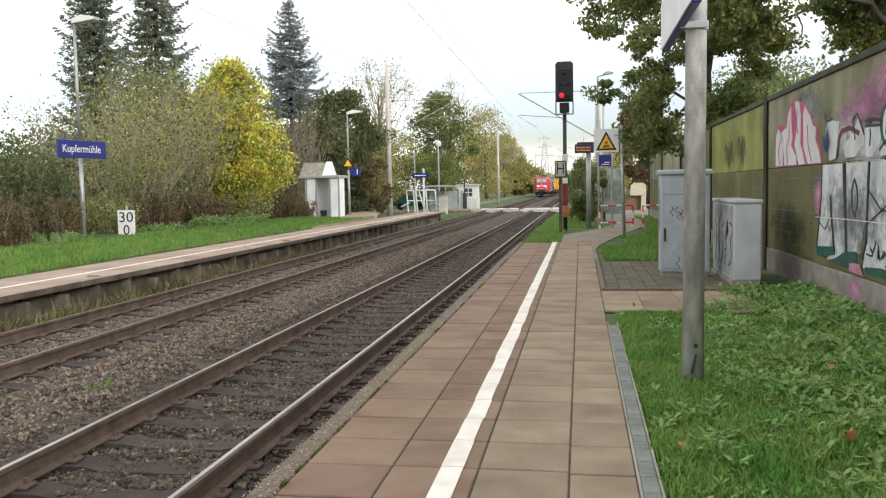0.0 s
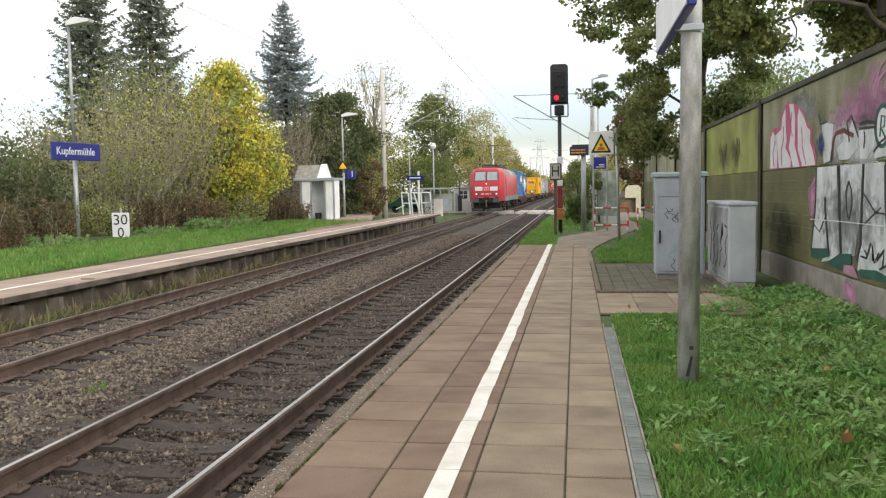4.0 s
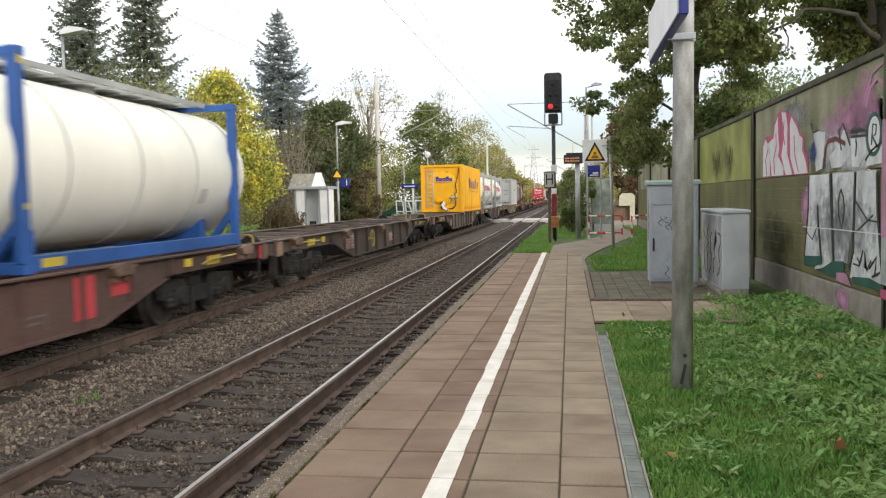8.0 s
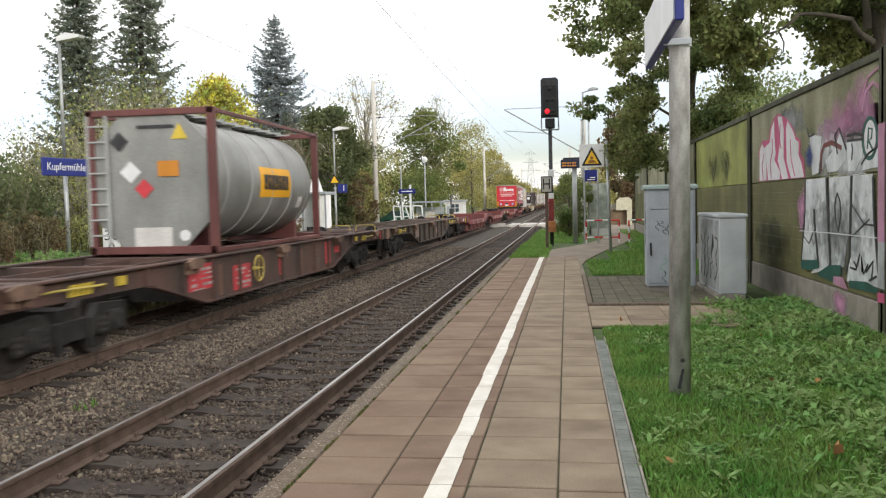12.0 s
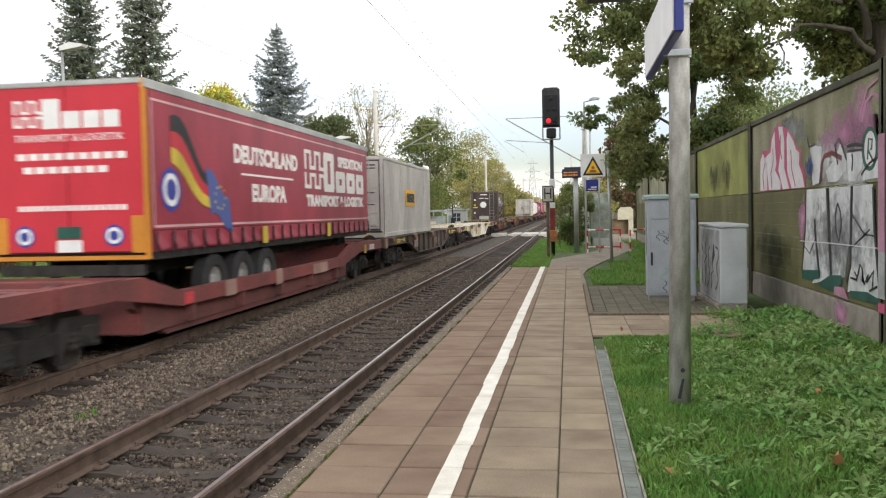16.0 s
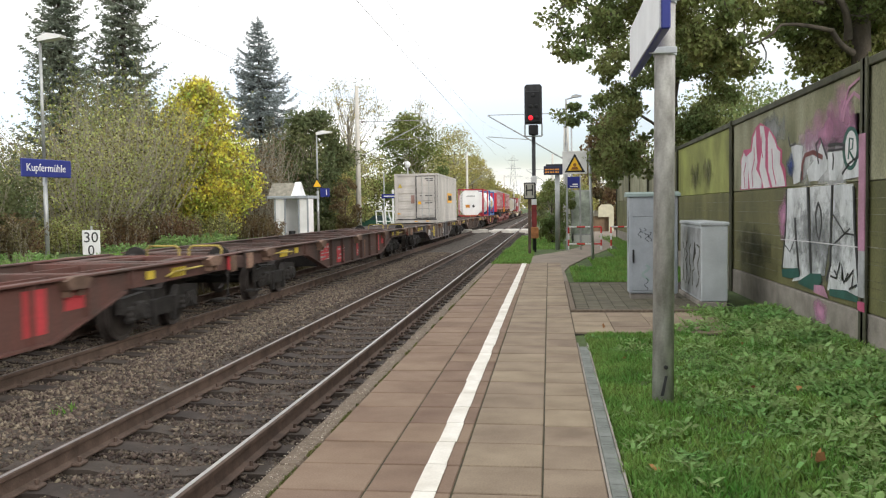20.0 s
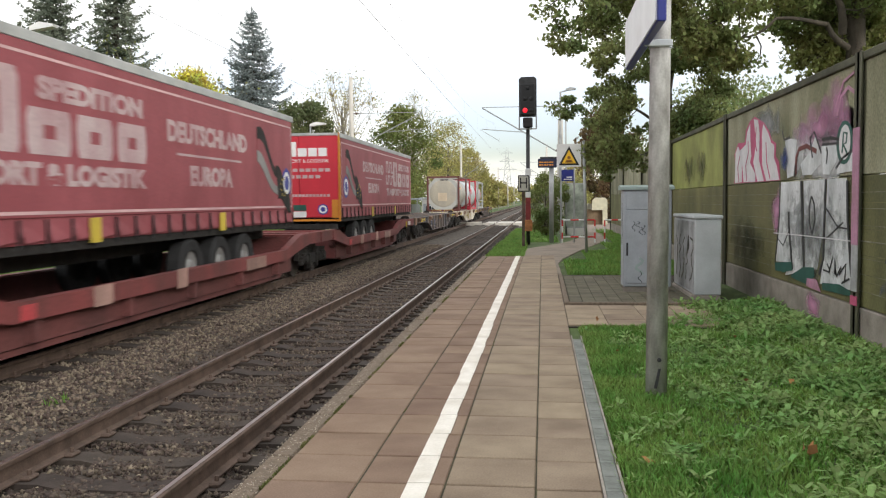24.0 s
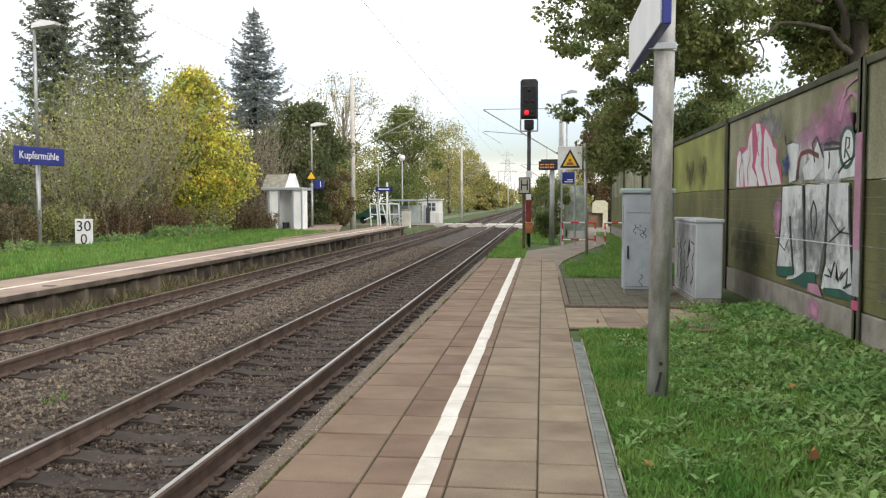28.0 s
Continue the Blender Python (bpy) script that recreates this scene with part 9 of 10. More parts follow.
    # lettering along the side facing the near platform; brand as blocks, plain words as letters
    side = Matrix.Translation((W2 + 0.004, 0, 0)) @ Matrix.Rotation(radians(90), 4, "Z")
    lo, de, fl = (3.6, 8.95, 12.4) if front else (10.5, 5.15, 1.75)
    wide = 1.48
    blocks = [(-0.95, -0.3, 2.55, 3.55), (-0.2, 0.44, 2.55, 3.12), (0.54, 1.16, 2.55, 3.12), (1.26, 1.85, 2.55, 3.12)]
    meander = []
    for low, high, up in ((3.06, 3.52, 1), (2.6, 2.98, -1)):
        for k in range(4):
            meander.append((-2.0 + 0.26 * k, 0.085, low, high))
            edge_z = high - 0.09 if (k % 2 == 0) == (up > 0) else low
            meander.append((-2.0 + 0.26 * k + 0.085, 0.175, edge_z, edge_z + 0.09))
    for k, (a, b, z, q) in enumerate(blocks):
        y0, y1 = lo + a * wide, lo + b * wide
        m = (y1 - y0) * 0.36
        hole = [(y0 + m, z + 0.2), (y1 - m, z + 0.2), (y1 - m, q - 0.2), (y0 + m, q - 0.2)]
        rim = [(y0 + 0.05, z), (y1 - 0.05, z), (y1, z + 0.12), (y1, q - 0.12), (y1 - 0.05, q), (y0 + 0.05, q), (y0, q - 0.12), (y0, z + 0.12)]
        fb = MB()
        for u, w_, h0, h1 in ((0, 1, 0, 0), (2, 3, 1, 1), (4, 5, 2, 2), (6, 7, 3, 3)):
            for poly in ([rim[u], rim[w_], hole[(h0 + 1) % 4], hole[h0]], [rim[w_], rim[(w_ + 1) % 8], hole[(h0 + 1) % 4]]):
                fb.prism(poly, "x", W2 + 0.001, W2 + 0.006)
        part("logo_block", fb, m_ink, c, "white logo block")
    for a, w_, z, q in meander:
        part("logo_bar", bars([(lo + a * wide, lo + (a + w_) * wide, z, q)], W2 + 0.001), m_ink, c, "white logo bar")
    letters("SPEDITION", 0.36, m_ink, c, side @ pose(lo + 1.3, 0, 3.36), width=2.7, bold=0.02)
    letters("TRANSPORT & LOGISTIK", 0.36, m_ink, c, side @ pose(lo - 0.1, 0, 2.3), width=5.6, bold=0.02)
    letters("DEUTSCHLAND", 0.46, m_ink, c, side @ pose(de, 0, 3.12), width=3.7, bold=0.02)
    letters("EUROPA", 0.46, m_ink, c, side @ pose(de, 0, 2.4), width=2.0, bold=0.02)
    part("rule", bars([(de - 1.5, de + 1.5, 2.745, 2.785)], W2 + 0.001), m_ink, c)
    flag_at = lambda u, v: (fl - 0.95 + 1.45 * u, 3.55 - 0.85 * u ** 1.2 + 0.16 * math.sin(u * 6.0) - v * (0.24 + 0.06 * math.sin(u * 5)))
    for k, col in enumerate((m_black, m_textred, m_markyel)):
        poly = [flag_at(u / 8, k) for u in range(9)] + [flag_at(u / 8, k + 1) for u in range(8, -1, -1)]
        part("flag_band", MB().prism(poly, "x", W2 + 0.001, W2 + 0.006 + 0.001 * k), col if not dusty else (m_under, m_cloth, m_tankdirt)[k], c)
    field = [(fl + 0.3 + 0.95 * u / 6, 2.78 - 0.1 * u / 6 + 0.1 * math.sin(u) - 0.055 * u) for u in range(7)] + [(fl + 0.45 + 0.95 * u / 6, 2.02 + 0.08 * math.sin(u) - 0.05 * u) for u in range(6, -1, -1)]
    part("flag_field", MB().prism(field, "x", W2 + 0.001, W2 + 0.009), m_flagblue if not dusty else m_under, c)
    for k in range(9):
        q = 6.28 * k / 9
        part("star", MB().prism([(fl + 0.86 + 0.22 * math.cos(q) + 0.03 * math.cos(g), 2.3 + 0.2 * math.sin(q) + 0.03 * math.sin(g)) for g in (0.3, 1.56, 2.8, 4.1, 5.3)], "x", W2 + 0.009, W2 + 0.011), m_markyel, c)
    ey = 0.75 if not front else L - 0.6
    em = part("emblem", MB().spin([(0.0, 0.36), (0.006, 0.36)], (W2 + 0.001, ey, 2.4), "x", 8), m_textblue, c)
    part("emblem_ring", MB().spin([(0.007, 0.26), (0.009, 0.26)], (W2 + 0.001, ey, 2.4), "x", 20), m_white, em)
    part("emblem_core", MB().spin([(0.01, 0.17), (0.012, 0.17)], (W2 + 0.001, ey, 2.4), "x", 16), m_textblue, em)
    # end towards the camera
    if not front:
        part_each("door", [MB().box(q, q + W2 - 0.07, 0.0, 0.06, z0 + 0.12, z1 - 0.08, 0.008) for q in (-W2 + 0.06, 0.01)], m_trailerdoor, c, "bright red rear door")
        part("rear_frame", MB().box(-W2, -W2 + 0.045, -0.02, 0.08, z0, z1).box(W2 - 0.045, W2, -0.02, 0.08, z0, z1).box(-W2 + 0.06, W2 - 0.06, -0.02, 0.08, z0, z0 + 0.06), m_orange, c, "orange reflective edge")
        part("rear_header", MB().box(-W2, W2, -0.02, 0.1, z1 - 0.08, z1, 0.01), m_framegrey, c)
        part("bumper", MB().box(-1.15, 1.15, 0.0, 0.12, z0 - 0.24, z0 - 0.08), m_under, c)
        part_each("lamp_strip", [MB().box(q, q + 0.2, -0.012, 0, z0 + 0.1, z0 + 0.65, 0.004) for q in (-W2 + 0.06, W2 - 0.26)], m_orange, c)
        sc = 0.44
        for a, b, z, q in blocks + [(u, u + w_, g, h_) for u, w_, g, h_ in meander]:
            part("logo_bar", end_bars([((a * sc + 0.05), (b * sc + 0.05), 3.3 + (z - 2.5) * sc, 3.3 + (q - 2.5) * sc)], -0.001), m_white, c, "white logo bar")
        letters("TRANSPORT & LOGISTIK", 0.15, m_white, c, pose(0.05, -0.004, 3.18), width=1.75)
        rows = [(-0.8 + 0.2 * i, -0.65 + 0.2 * i, 2.86, 2.96) for i in range(9)] + [(-0.7 + 0.2 * i, -0.55 + 0.2 * i, 2.66, 2.76) for i in range(7)] + [(-0.8 + 0.11 * i, -0.72 + 0.11 * i, 2.1, 2.18) for i in range(16)]
        part_each("text_bar", [end_bars([q], -0.001) for q in rows], m_ink, c)
        for q in (-0.72, 0.72):
            em = part("emblem", MB().spin([(0, 0.17), (-0.006, 0.17)], (q, -0.001, 1.72), "y", 8), m_textblue, c)
            part("emblem_ring", MB().spin([(-0.007, 0.125), (-0.01, 0.125)], (q, -0.001, 1.72), "y", 16), m_white, em)
            part("emblem_core", MB().spin([(-0.011, 0.075), (-0.014, 0.075)], (q, -0.001, 1.72), "y", 12), m_textblue, em)
        part("plate", end_bars([(-0.2, 0.2, 1.48, 1.66)], -0.001), m_white, c)
        part("green_label", end_bars([(-0.2, 0.2, 1.68, 1.86)], -0.001), m_spray_green, c)
    else:
        part("bulkhead", MB().box(-W2, W2, 0.0, 0.06, z0 + 0.1, z1 - 0.34, 0.01), m_trailerdoor, c, "red front bulkhead")
        part("front_header", MB().box(-W2, W2, -0.04, 0.1, z1 - 0.34, z1, 0.02), m_framegrey, c, "grey roof fairing")
        part("recess", MB().box(-0.9, 0.7, -0.004, 0.0, z0 + 0.3, z0 + 1.1), m_under, c)
        part("connection_box", MB().box(-0.3, 0.0, -0.06, 0, z0 + 0.35, z0 + 1.0).tube([(0.1, -0.05, z0 + 0.9), (0.3, -0.08, z0 + 0.6), (0.5, -0.05, z0 + 0.4)], 0.03, 6), m_tyre, c)
        part("number_bars", end_bars([(-0.35, -0.1, 3.0, 3.3), (0.0, 0.25, 3.0, 3.3), (0.35, 0.6, 3.0, 3.3), (0.3, 0.8, 2.55, 2.63)], -0.001), m_white, c)
        part("label", end_bars([(0.75, 0.95, 2.15, 2.28)], -0.001), m_markyel, c)
    return c


def locomotive(s0):
    """Red four-axle electric locomotive."""
    L, W2 = 17.4, 1.49
    c = riding("locomotive", s0, "red electric freight locomotive with grey skirt", "locomotive")
    levels = [(0.98, 0.07, 1.46, 1.08), (1.5, 0.0, 1.49, 1.10), (2.42, 0.02, 1.49, 1.10), (2.66, 0.10, 1.49, 1.08), (3.28, 0.36, 1.475, 1.04), (3.55, 0.48, 1.30, 0.98), (3.74, 0.66, 1.02, 0.88), (3.79, 0.95, 0.7, 0.6)]
    ring = lambda z, f, w, k: [(-k, f, z), (k, f, z), (w - 0.06, f + 0.62, z), (w, f + 0.85, z), (w, L - f - 0.85, z), (w - 0.06, L - f - 0.62, z), (k, L - f, z), (-k, L - f, z), (-w + 0.06, L - f - 0.62, z), (-w, L - f - 0.85, z), (-w, f + 0.85, z), (-w + 0.06, f + 0.62, z)]
    v = [p for lv in levels for p in ring(*lv)]
    fcs = [(i * 12 + j, i * 12 + (j + 1) % 12, (i + 1) * 12 + (j + 1) % 12, (i + 1) * 12 + j) for i in range(len(levels) - 1) for j in range(12)]
    fcs += [tuple(range(12)), tuple(range((len(levels) - 1) * 12, len(levels) * 12))]
    part("body", MB().add(v, fcs), m_locored, c, "bright red body shell", smooth=True, sharp=38)
    for s in (-1, 1):
        part("skirt", MB().box(s * (W2 - 0.08), s * (W2 + 0.006), 0.84, L - 0.84, 0.96, 1.38, 0.01), m_locogrey, c, "grey skirt")
        edge_line = [(1.502, 3.29), (1.335, 3.57), (1.04, 3.765), (0.72, 3.81), (0.72, 3.7), (1.3, 3.4)]
        part("roof_edge", MB().prism([(s * q, z) for q, z in edge_line], "y", 2.25, L - 2.25), m_roofgrey, c, "silver-grey roof edge")
        for i in range(8):
            y = 2.4 + i * (L - 4.8) / 8
            if i in (3, 4):
                continue
            part("grille", MB().prism([(s * 1.498, 3.32), (s * 1.345, 3.575), (s * 1.06, 3.765), (s * 1.07, 3.785), (s * 1.36, 3.59), (s * 1.515, 3.33)], "y", y, y + (L - 4.8) / 8 - 0.08), m_locogrille, c, "dark roof grille")
        for y in (1.1, L - 1.72):
            d = part("cab_door", MB().box(s * W2, s * (W2 + 0.006), y, y + 0.62, 1.5, 3.15), m_locored, c)
            part("door_window", MB().box(s * (W2 + 0.006), s * (W2 + 0.012), y + 0.08, y + 0.46, 2.42, 3.12, 0.05), m_cabglass, d)
            part("hand_bar", MB().cyl((s * (W2 + 0.05), y - 0.06, 1.4), (s * (W2 + 0.05), y - 0.06, 2.9), 0.016, n=6).cyl((s * (W2 + 0.05), y + 0.68, 1.4), (s * (W2 + 0.05), y + 0.68, 2.9), 0.016, n=6), m_chrome, d)
            st = MB()
            for k in range(4):
                st.box(s * (W2 - 0.1), s * (W2 + 0.02), y + 0.12, y + 0.46, 0.35 + 0.25 * k, 0.37 + 0.25 * k)
            part("steps", st, m_markwhite, c, "pale access steps")
        part("emblem", MB().box(s * W2, s * (W2 + 0.004), 9.0, 9.6, 2.13, 2.53).box(s * W2, s * (W2 + 0.006), 9.03, 9.57, 2.16, 2.5), m_markwhite, c, "white square emblem")
        part("emblem_core", MB().box(s * (W2 + 0.006), s * (W2 + 0.009), 9.09, 9.26, 2.2, 2.46).box(s * (W2 + 0.006), s * (W2 + 0.009), 9.33, 9.51, 2.2, 2.46), m_locored, c)
        part_each("number_bar", [MB().box(s * W2, s * (W2 + 0.004), q, q + w, zz, zz + hh) for q, w, zz, hh in ((8.5, 0.3, 1.54, 0.06), (8.85, 0.5, 1.56, 0.05), (9.4, 0.5, 1.55, 0.06), (8.9, 0.35, 1.63, 0.03), (9.3, 0.3, 1.63, 0.03))], m_textrose, c)
        part_each("skirt_label", [MB().box(s * (W2 + 0.006), s * (W2 + 0.009), q, q + w, zz, zz + 0.04) for q, w, zz in ((10.6, 0.4, 1.28), (11.1, 0.25, 1.26), (12.2, 0.3, 1.26), (13.0, 0.12, 1.2), (14.0, 0.35, 1.22), (10.9, 0.2, 1.16))], m_framegrey, c)
        sk = MB()
        for y in (1.2, 5.6, 9.0, 13.8):
            sk.cyl((s * (W2 + 0.004), y, 1.27), (s * (W2 + 0.012), y, 1.27), 0.1, n=12)
        part("skirt_socket", sk, m_lococrash, c)
    ends = ((0, 1), (L, -1))
    for y, d in ends:
        def on(px, z, off):
            """Along the front face at height z."""
            return y + d * (float(np.interp(z, [lv[0] for lv in levels], [lv[1] for lv in levels])) - off)
        for a, b in ((-1.0, -0.035), (0.035, 1.0)):
            tp = 0.06
            q = [(a + (tp if a < 0 else 0), 3.46), (b - (0 if a < 0 else tp), 3.46), (b, 2.7), (a, 2.7)]
            part("windscreen", MB().add([(x, on(x, z, 0.03), z) for x, z in q] + [(x, on(x, z, -0.02), z) for x, z in q], [(0, 1, 2, 3), (7, 6, 5, 4), (0, 4, 5, 1), (1, 5, 6, 2), (2, 6, 7, 3), (3, 7, 4, 0)]), m_skyglass, c, "windscreen pane with the sky's reflection in its pale colour")
            part("seal", MB().tube([(x, on(x, z, 0.025), z) for x, z in q + q[:1]], 0.022, 6), m_black, c)
            part("wiper", MB().tube([(a + 0.88, on(0.5, 2.76, 0.06), 2.76), (a + 0.9, on(0.5, 3.3, 0.06), 3.3)], 0.014, 5), m_black, c)
        for s in (-1, 1):
            part("lamp_housing", MB().box(s * 0.55, s * 0.98, on(0.9, 1.6, 0.02), on(0.9, 1.6, -0.05), 1.5, 1.7, 0.03), m_lococrash, c)
        lit = m_headlight if d == 1 else m_white
        for s in (-1, 1):
            part("headlight", MB().spin([(0, 0.07), (-d * 0.02, 0.06), (-d * 0.03, 0.03)], (s * 0.84, on(0.98, 1.6, 0.025), 1.6), "y", 16), lit, c, "lit round headlight")
        part("top_light", MB().spin([(0, 0.055), (-d * 0.025, 0.045), (-d * 0.03, 0.02)], (0, on(0, 2.42, 0.01), 2.44), "y", 14), lit, c, "lit upper headlight")
        for a, b in ((-0.95, -0.33), (0.3, 0.94)):
            part("white_panel", MB().add([(x, on(x, z, 0.006), z) for x, z in ((a, 1.86), (b, 1.86), (b, 2.2), (a, 2.2))], [(0, 1, 2, 3)]), m_white, c, "white contrast panel")
        part("emblem", MB().box(-0.2, 0.18, on(0, 2, 0.008), on(0, 2, 0.0), 1.9, 2.18), m_white, c, "white square emblem")
        part("emblem_core", MB().box(-0.17, -0.03, on(0, 2, 0.012), on(0, 2, 0.008), 1.94, 2.14).box(0.01, 0.15, on(0, 2, 0.012), on(0, 2, 0.008), 1.94, 2.14), m_locored, c)
        part_each("number_bar", [MB().box(q, q2, on(0, 1.7, 0.006), on(0, 1.7, 0), 1.54, 1.64) for q, q2 in ((-0.45, -0.2), (-0.1, 0.2), (0.3, 0.4))], m_markwhite, c)
        # added black box fills the shaded space below each cab
        part("pilot", MB().box(-1.15, 1.15, min(y + d * 0.3, y + d * 1.0), max(y + d * 0.3, y + d * 1.0), 0.32, 0.95, 0.05), m_fillblack, c, "black filler box for the shaded underside behind the couplings")
        part("buffer_beam", MB().box(-1.0, 1.0, y - d * 0.02, y + d * 0.4, 0.8, 1.3, 0.04), m_under, c, "dark buffer beam")
        for s in (-0.875, 0.875):
            part("buffer", MB().cyl((s, y + d * 0.02, 1.05), (s, y - d * 0.48, 1.05), 0.13, n=14).box(s - 0.27, s + 0.27, y - d * 0.54, y - d * 0.48, 0.88, 1.22, 0.06), m_lococrash, c, "grey buffer plate")
        part("coupling", MB().box(-0.07, 0.07, y - d * 0.35, y, 0.9, 1.1, 0.02).tube([(0, y - d * 0.3, 1.0), (0, y - d * 0.34, 0.75), (0, y - d * 0.25, 0.5)], 0.045, 8), m_spigot, c, "rusty screw coupling")
        hs = MB()
        for x in (-0.6, -0.45, 0.4, 0.55):
            hs.tube([(x, y, 0.95), (x, y - d * 0.22, 0.8), (x, y - d * 0.2, 0.55), (x, y - d * 0.05, 0.5)], 0.03, 6)
        part("brake_hoses", hs, m_tyre, c)
        for s in (-1, 1):
            part("snowplough", MB().add([(s * 1.3, y + d * 0.35, 0.42), (s * 1.3, y + d * 0.35, 0.16), (s * 0.3, y - d * 0.12, 0.14), (s * 0.3, y - d * 0.02, 0.38), (s * 1.3, y + d * 0.4, 0.42), (s * 1.3, y + d * 0.4, 0.16), (s * 0.3, y - d * 0.06, 0.14), (s * 0.3, y + d * 0.04, 0.38)],
                                        [(0, 1, 2, 3), (4, 7, 6, 5), (0, 3, 7, 4), (1, 5, 6, 2), (2, 6, 7, 3), (0, 4, 5, 1)]), m_plough, c, "dark grey rail guard")
            part("guard_strut", MB().cyl((s * 0.8, y + d * 0.5, 0.9), (s * 0.85, y + d * 0.15, 0.3), 0.04, n=6), m_under, c)
            part("air_pipe", MB().tube([(s * 0.3, y - d * 0.05, 1.25), (s * 0.35, y - d * 0.2, 1.32), (s * 0.7, y - d * 0.2, 1.3)], 0.02, 6), m_steel, c)
            part("cab_step", MB().box(s * 1.0, s * 1.32, y + d * 0.1, y + d * 0.3, 0.5, 0.53).cyl((s * 1.3, y + d * 0.2, 0.5), (s * 1.3, y + d * 0.2, 0.95), 0.015, n=6), m_under, c)
    part("underframe", MB().box(-1.25, 1.25, 1.0, L - 1.0, 0.95, 1.2), m_under, c)
    part("transformer", MB().box(-1.2, 1.2, 7.0, 10.4, 0.36, 1.0, 0.05), m_under, c)
    bogie(c, 3.6, 0.62, 2.65)
    bogie(c, L - 3.6, 0.62, 2.65)
    rf = MB().box(-0.75, 0.75, 2.2, L - 2.2, 3.72, 3.82, 0.02)
    for y in (2.6, 4.8, 6.4, 8.5, 10.4, 12.2, 13.4):
        rf.box(-0.5, 0.5, y, y + 0.6, 3.82, 4.0, 0.04)
    part("roof_gear", rf, m_lococrash, c)
    ins = MB()
    for y in (2.6, 4.2, 6.0, 11.0, 12.6, 13.8):
        for s in (-0.55, 0.55):
            ins.spin([(0, 0.05), (0.06, 0.1), (0.1, 0.05), (0.16, 0.1), (0.2, 0.05), (0.26, 0.1), (0.3, 0.05)], (s, y, 3.8), "z", 10)
    part("roof_insulators", ins, m_insul, c)
    wz = 5.85
    pg = MB()
    pg.tube([(0, 4.0, 4.12), (0, 5.9, 4.7)], 0.05, 6).tube([(0.1, 4.3, 4.12), (0.06, 5.8, 4.62)], 0.02, 6)
    for s in (-1, 1):
        pg.tube([(s * 0.05, 5.9, 4.7), (s * 0.28, 4.7, wz - 0.06)], 0.022, 6)
    pg.tube([(-0.28, 4.7, wz - 0.06), (0.28, 4.7, wz - 0.06)], 0.02, 6).tube([(-0.9, 4.7, wz - 0.14), (-0.65, 4.7, wz - 0.02), (0.65, 4.7, wz - 0.02), (0.9, 4.7, wz - 0.14)], 0.02, 6).tube([(-0.65, 4.5, wz - 0.02), (0.65, 4.5, wz - 0.02)], 0.02, 6)
    pg.box(-0.6, 0.6, 3.3, 5.4, 4.08, 4.13)
    part("pantograph", pg, m_dark, c, "raised single-arm pantograph")
    pg2 = MB().box(-0.6, 0.6, 11.6, 13.8, 4.08, 4.13).tube([(-0.8, 11.7, 4.25), (0.8, 11.7, 4.25)], 0.025, 6).tube([(0, 11.7, 4.2), (0, 13.7, 4.25)], 0.03, 6)
    part("pantograph_folded", pg2, m_dark, c, "lowered pantograph")
    return c


locomotive(163.65)
flat_wagon(182.2, 202.9, m_rust_a, "red-brown container flat wagon", seed=1)
flat_wagon(202.9, 223.2, m_rust_b, "empty brown container flat wagon", m_placard, 0.42, 2)
flat_wagon(223.2, 245.0, m_rust_b, "brown container flat wagon", m_spigot, 0.7, 3)
flat_wagon(245.0, 264.3, m_rust_c, "dark grey-blue container flat wagon", m_marknavy, 0.66, 4)
flat_wagon(264.3, 286.6, m_rust_f, "dirty pale container flat wagon", m_markyel, 0.55, 5)
flat_wagon(286.6, 307.2, m_rust_a, "red-brown container flat wagon", m_markred, 0.42, 6)
flat_wagon(307.2, 327.0, m_rust_b, "empty brown container flat wagon", m_placard, None, 7, (0, 1))
pocket_wagon(327.0, 364.0, 345.6, "empty red articulated pocket wagon")
pocket_wagon(364.0, 399.9, 382.0, "red articulated pocket wagon carrying a trailer")
flat_wagon(399.9, 419.6, m_rust_b, "brown container flat wagon", m_placard, None, 8, (0, 1))
flat_wagon(419.6, 440.6, m_rust_d, "empty dirty-white container flat wagon", m_markyel, 0.38, 9)
flat_wagon(440.6, 461.2, m_rust_a, "red-brown container flat wagon", m_markred, 0.6, 10)
flat_wagon(461.2, 481.95, m_rust_e, "empty red-brown container flat wagon", m_markred, 0.4, 11)
flat_wagon(481.95, 502.2, m_rust_a, "empty dark red-brown container flat wagon", m_markred, None, 12)
flat_wagon(502.2, 522.7, m_rust_c, "dark grey container flat wagon", m_markwhite, 0.35, 13)
flat_wagon(522.7, 543.3, m_rust_b, "empty brown container flat wagon", m_placard, None, 14)
flat_wagon(543.3, 563.0, m_rust_e, "red container flat wagon", m_markred, 0.45, 15)
pocket_wagon(563.0, 598.6, 581.6, "red articulated pocket wagon carrying two trailers")
flat_wagon(598.6, 618.6, m_rust_c, "empty dark blue-grey container flat wagon", m_marknavy, None, 16)
flat_wagon(618.6, 638.6, m_rust_d, "dirty-white container flat wagon", m_markyel, 0.4, 17)
flat_wagon(638.6, 660.0, m_rust_c, "grey-brown container flat wagon at the train's end", m_markwhite, 0.62, 18)

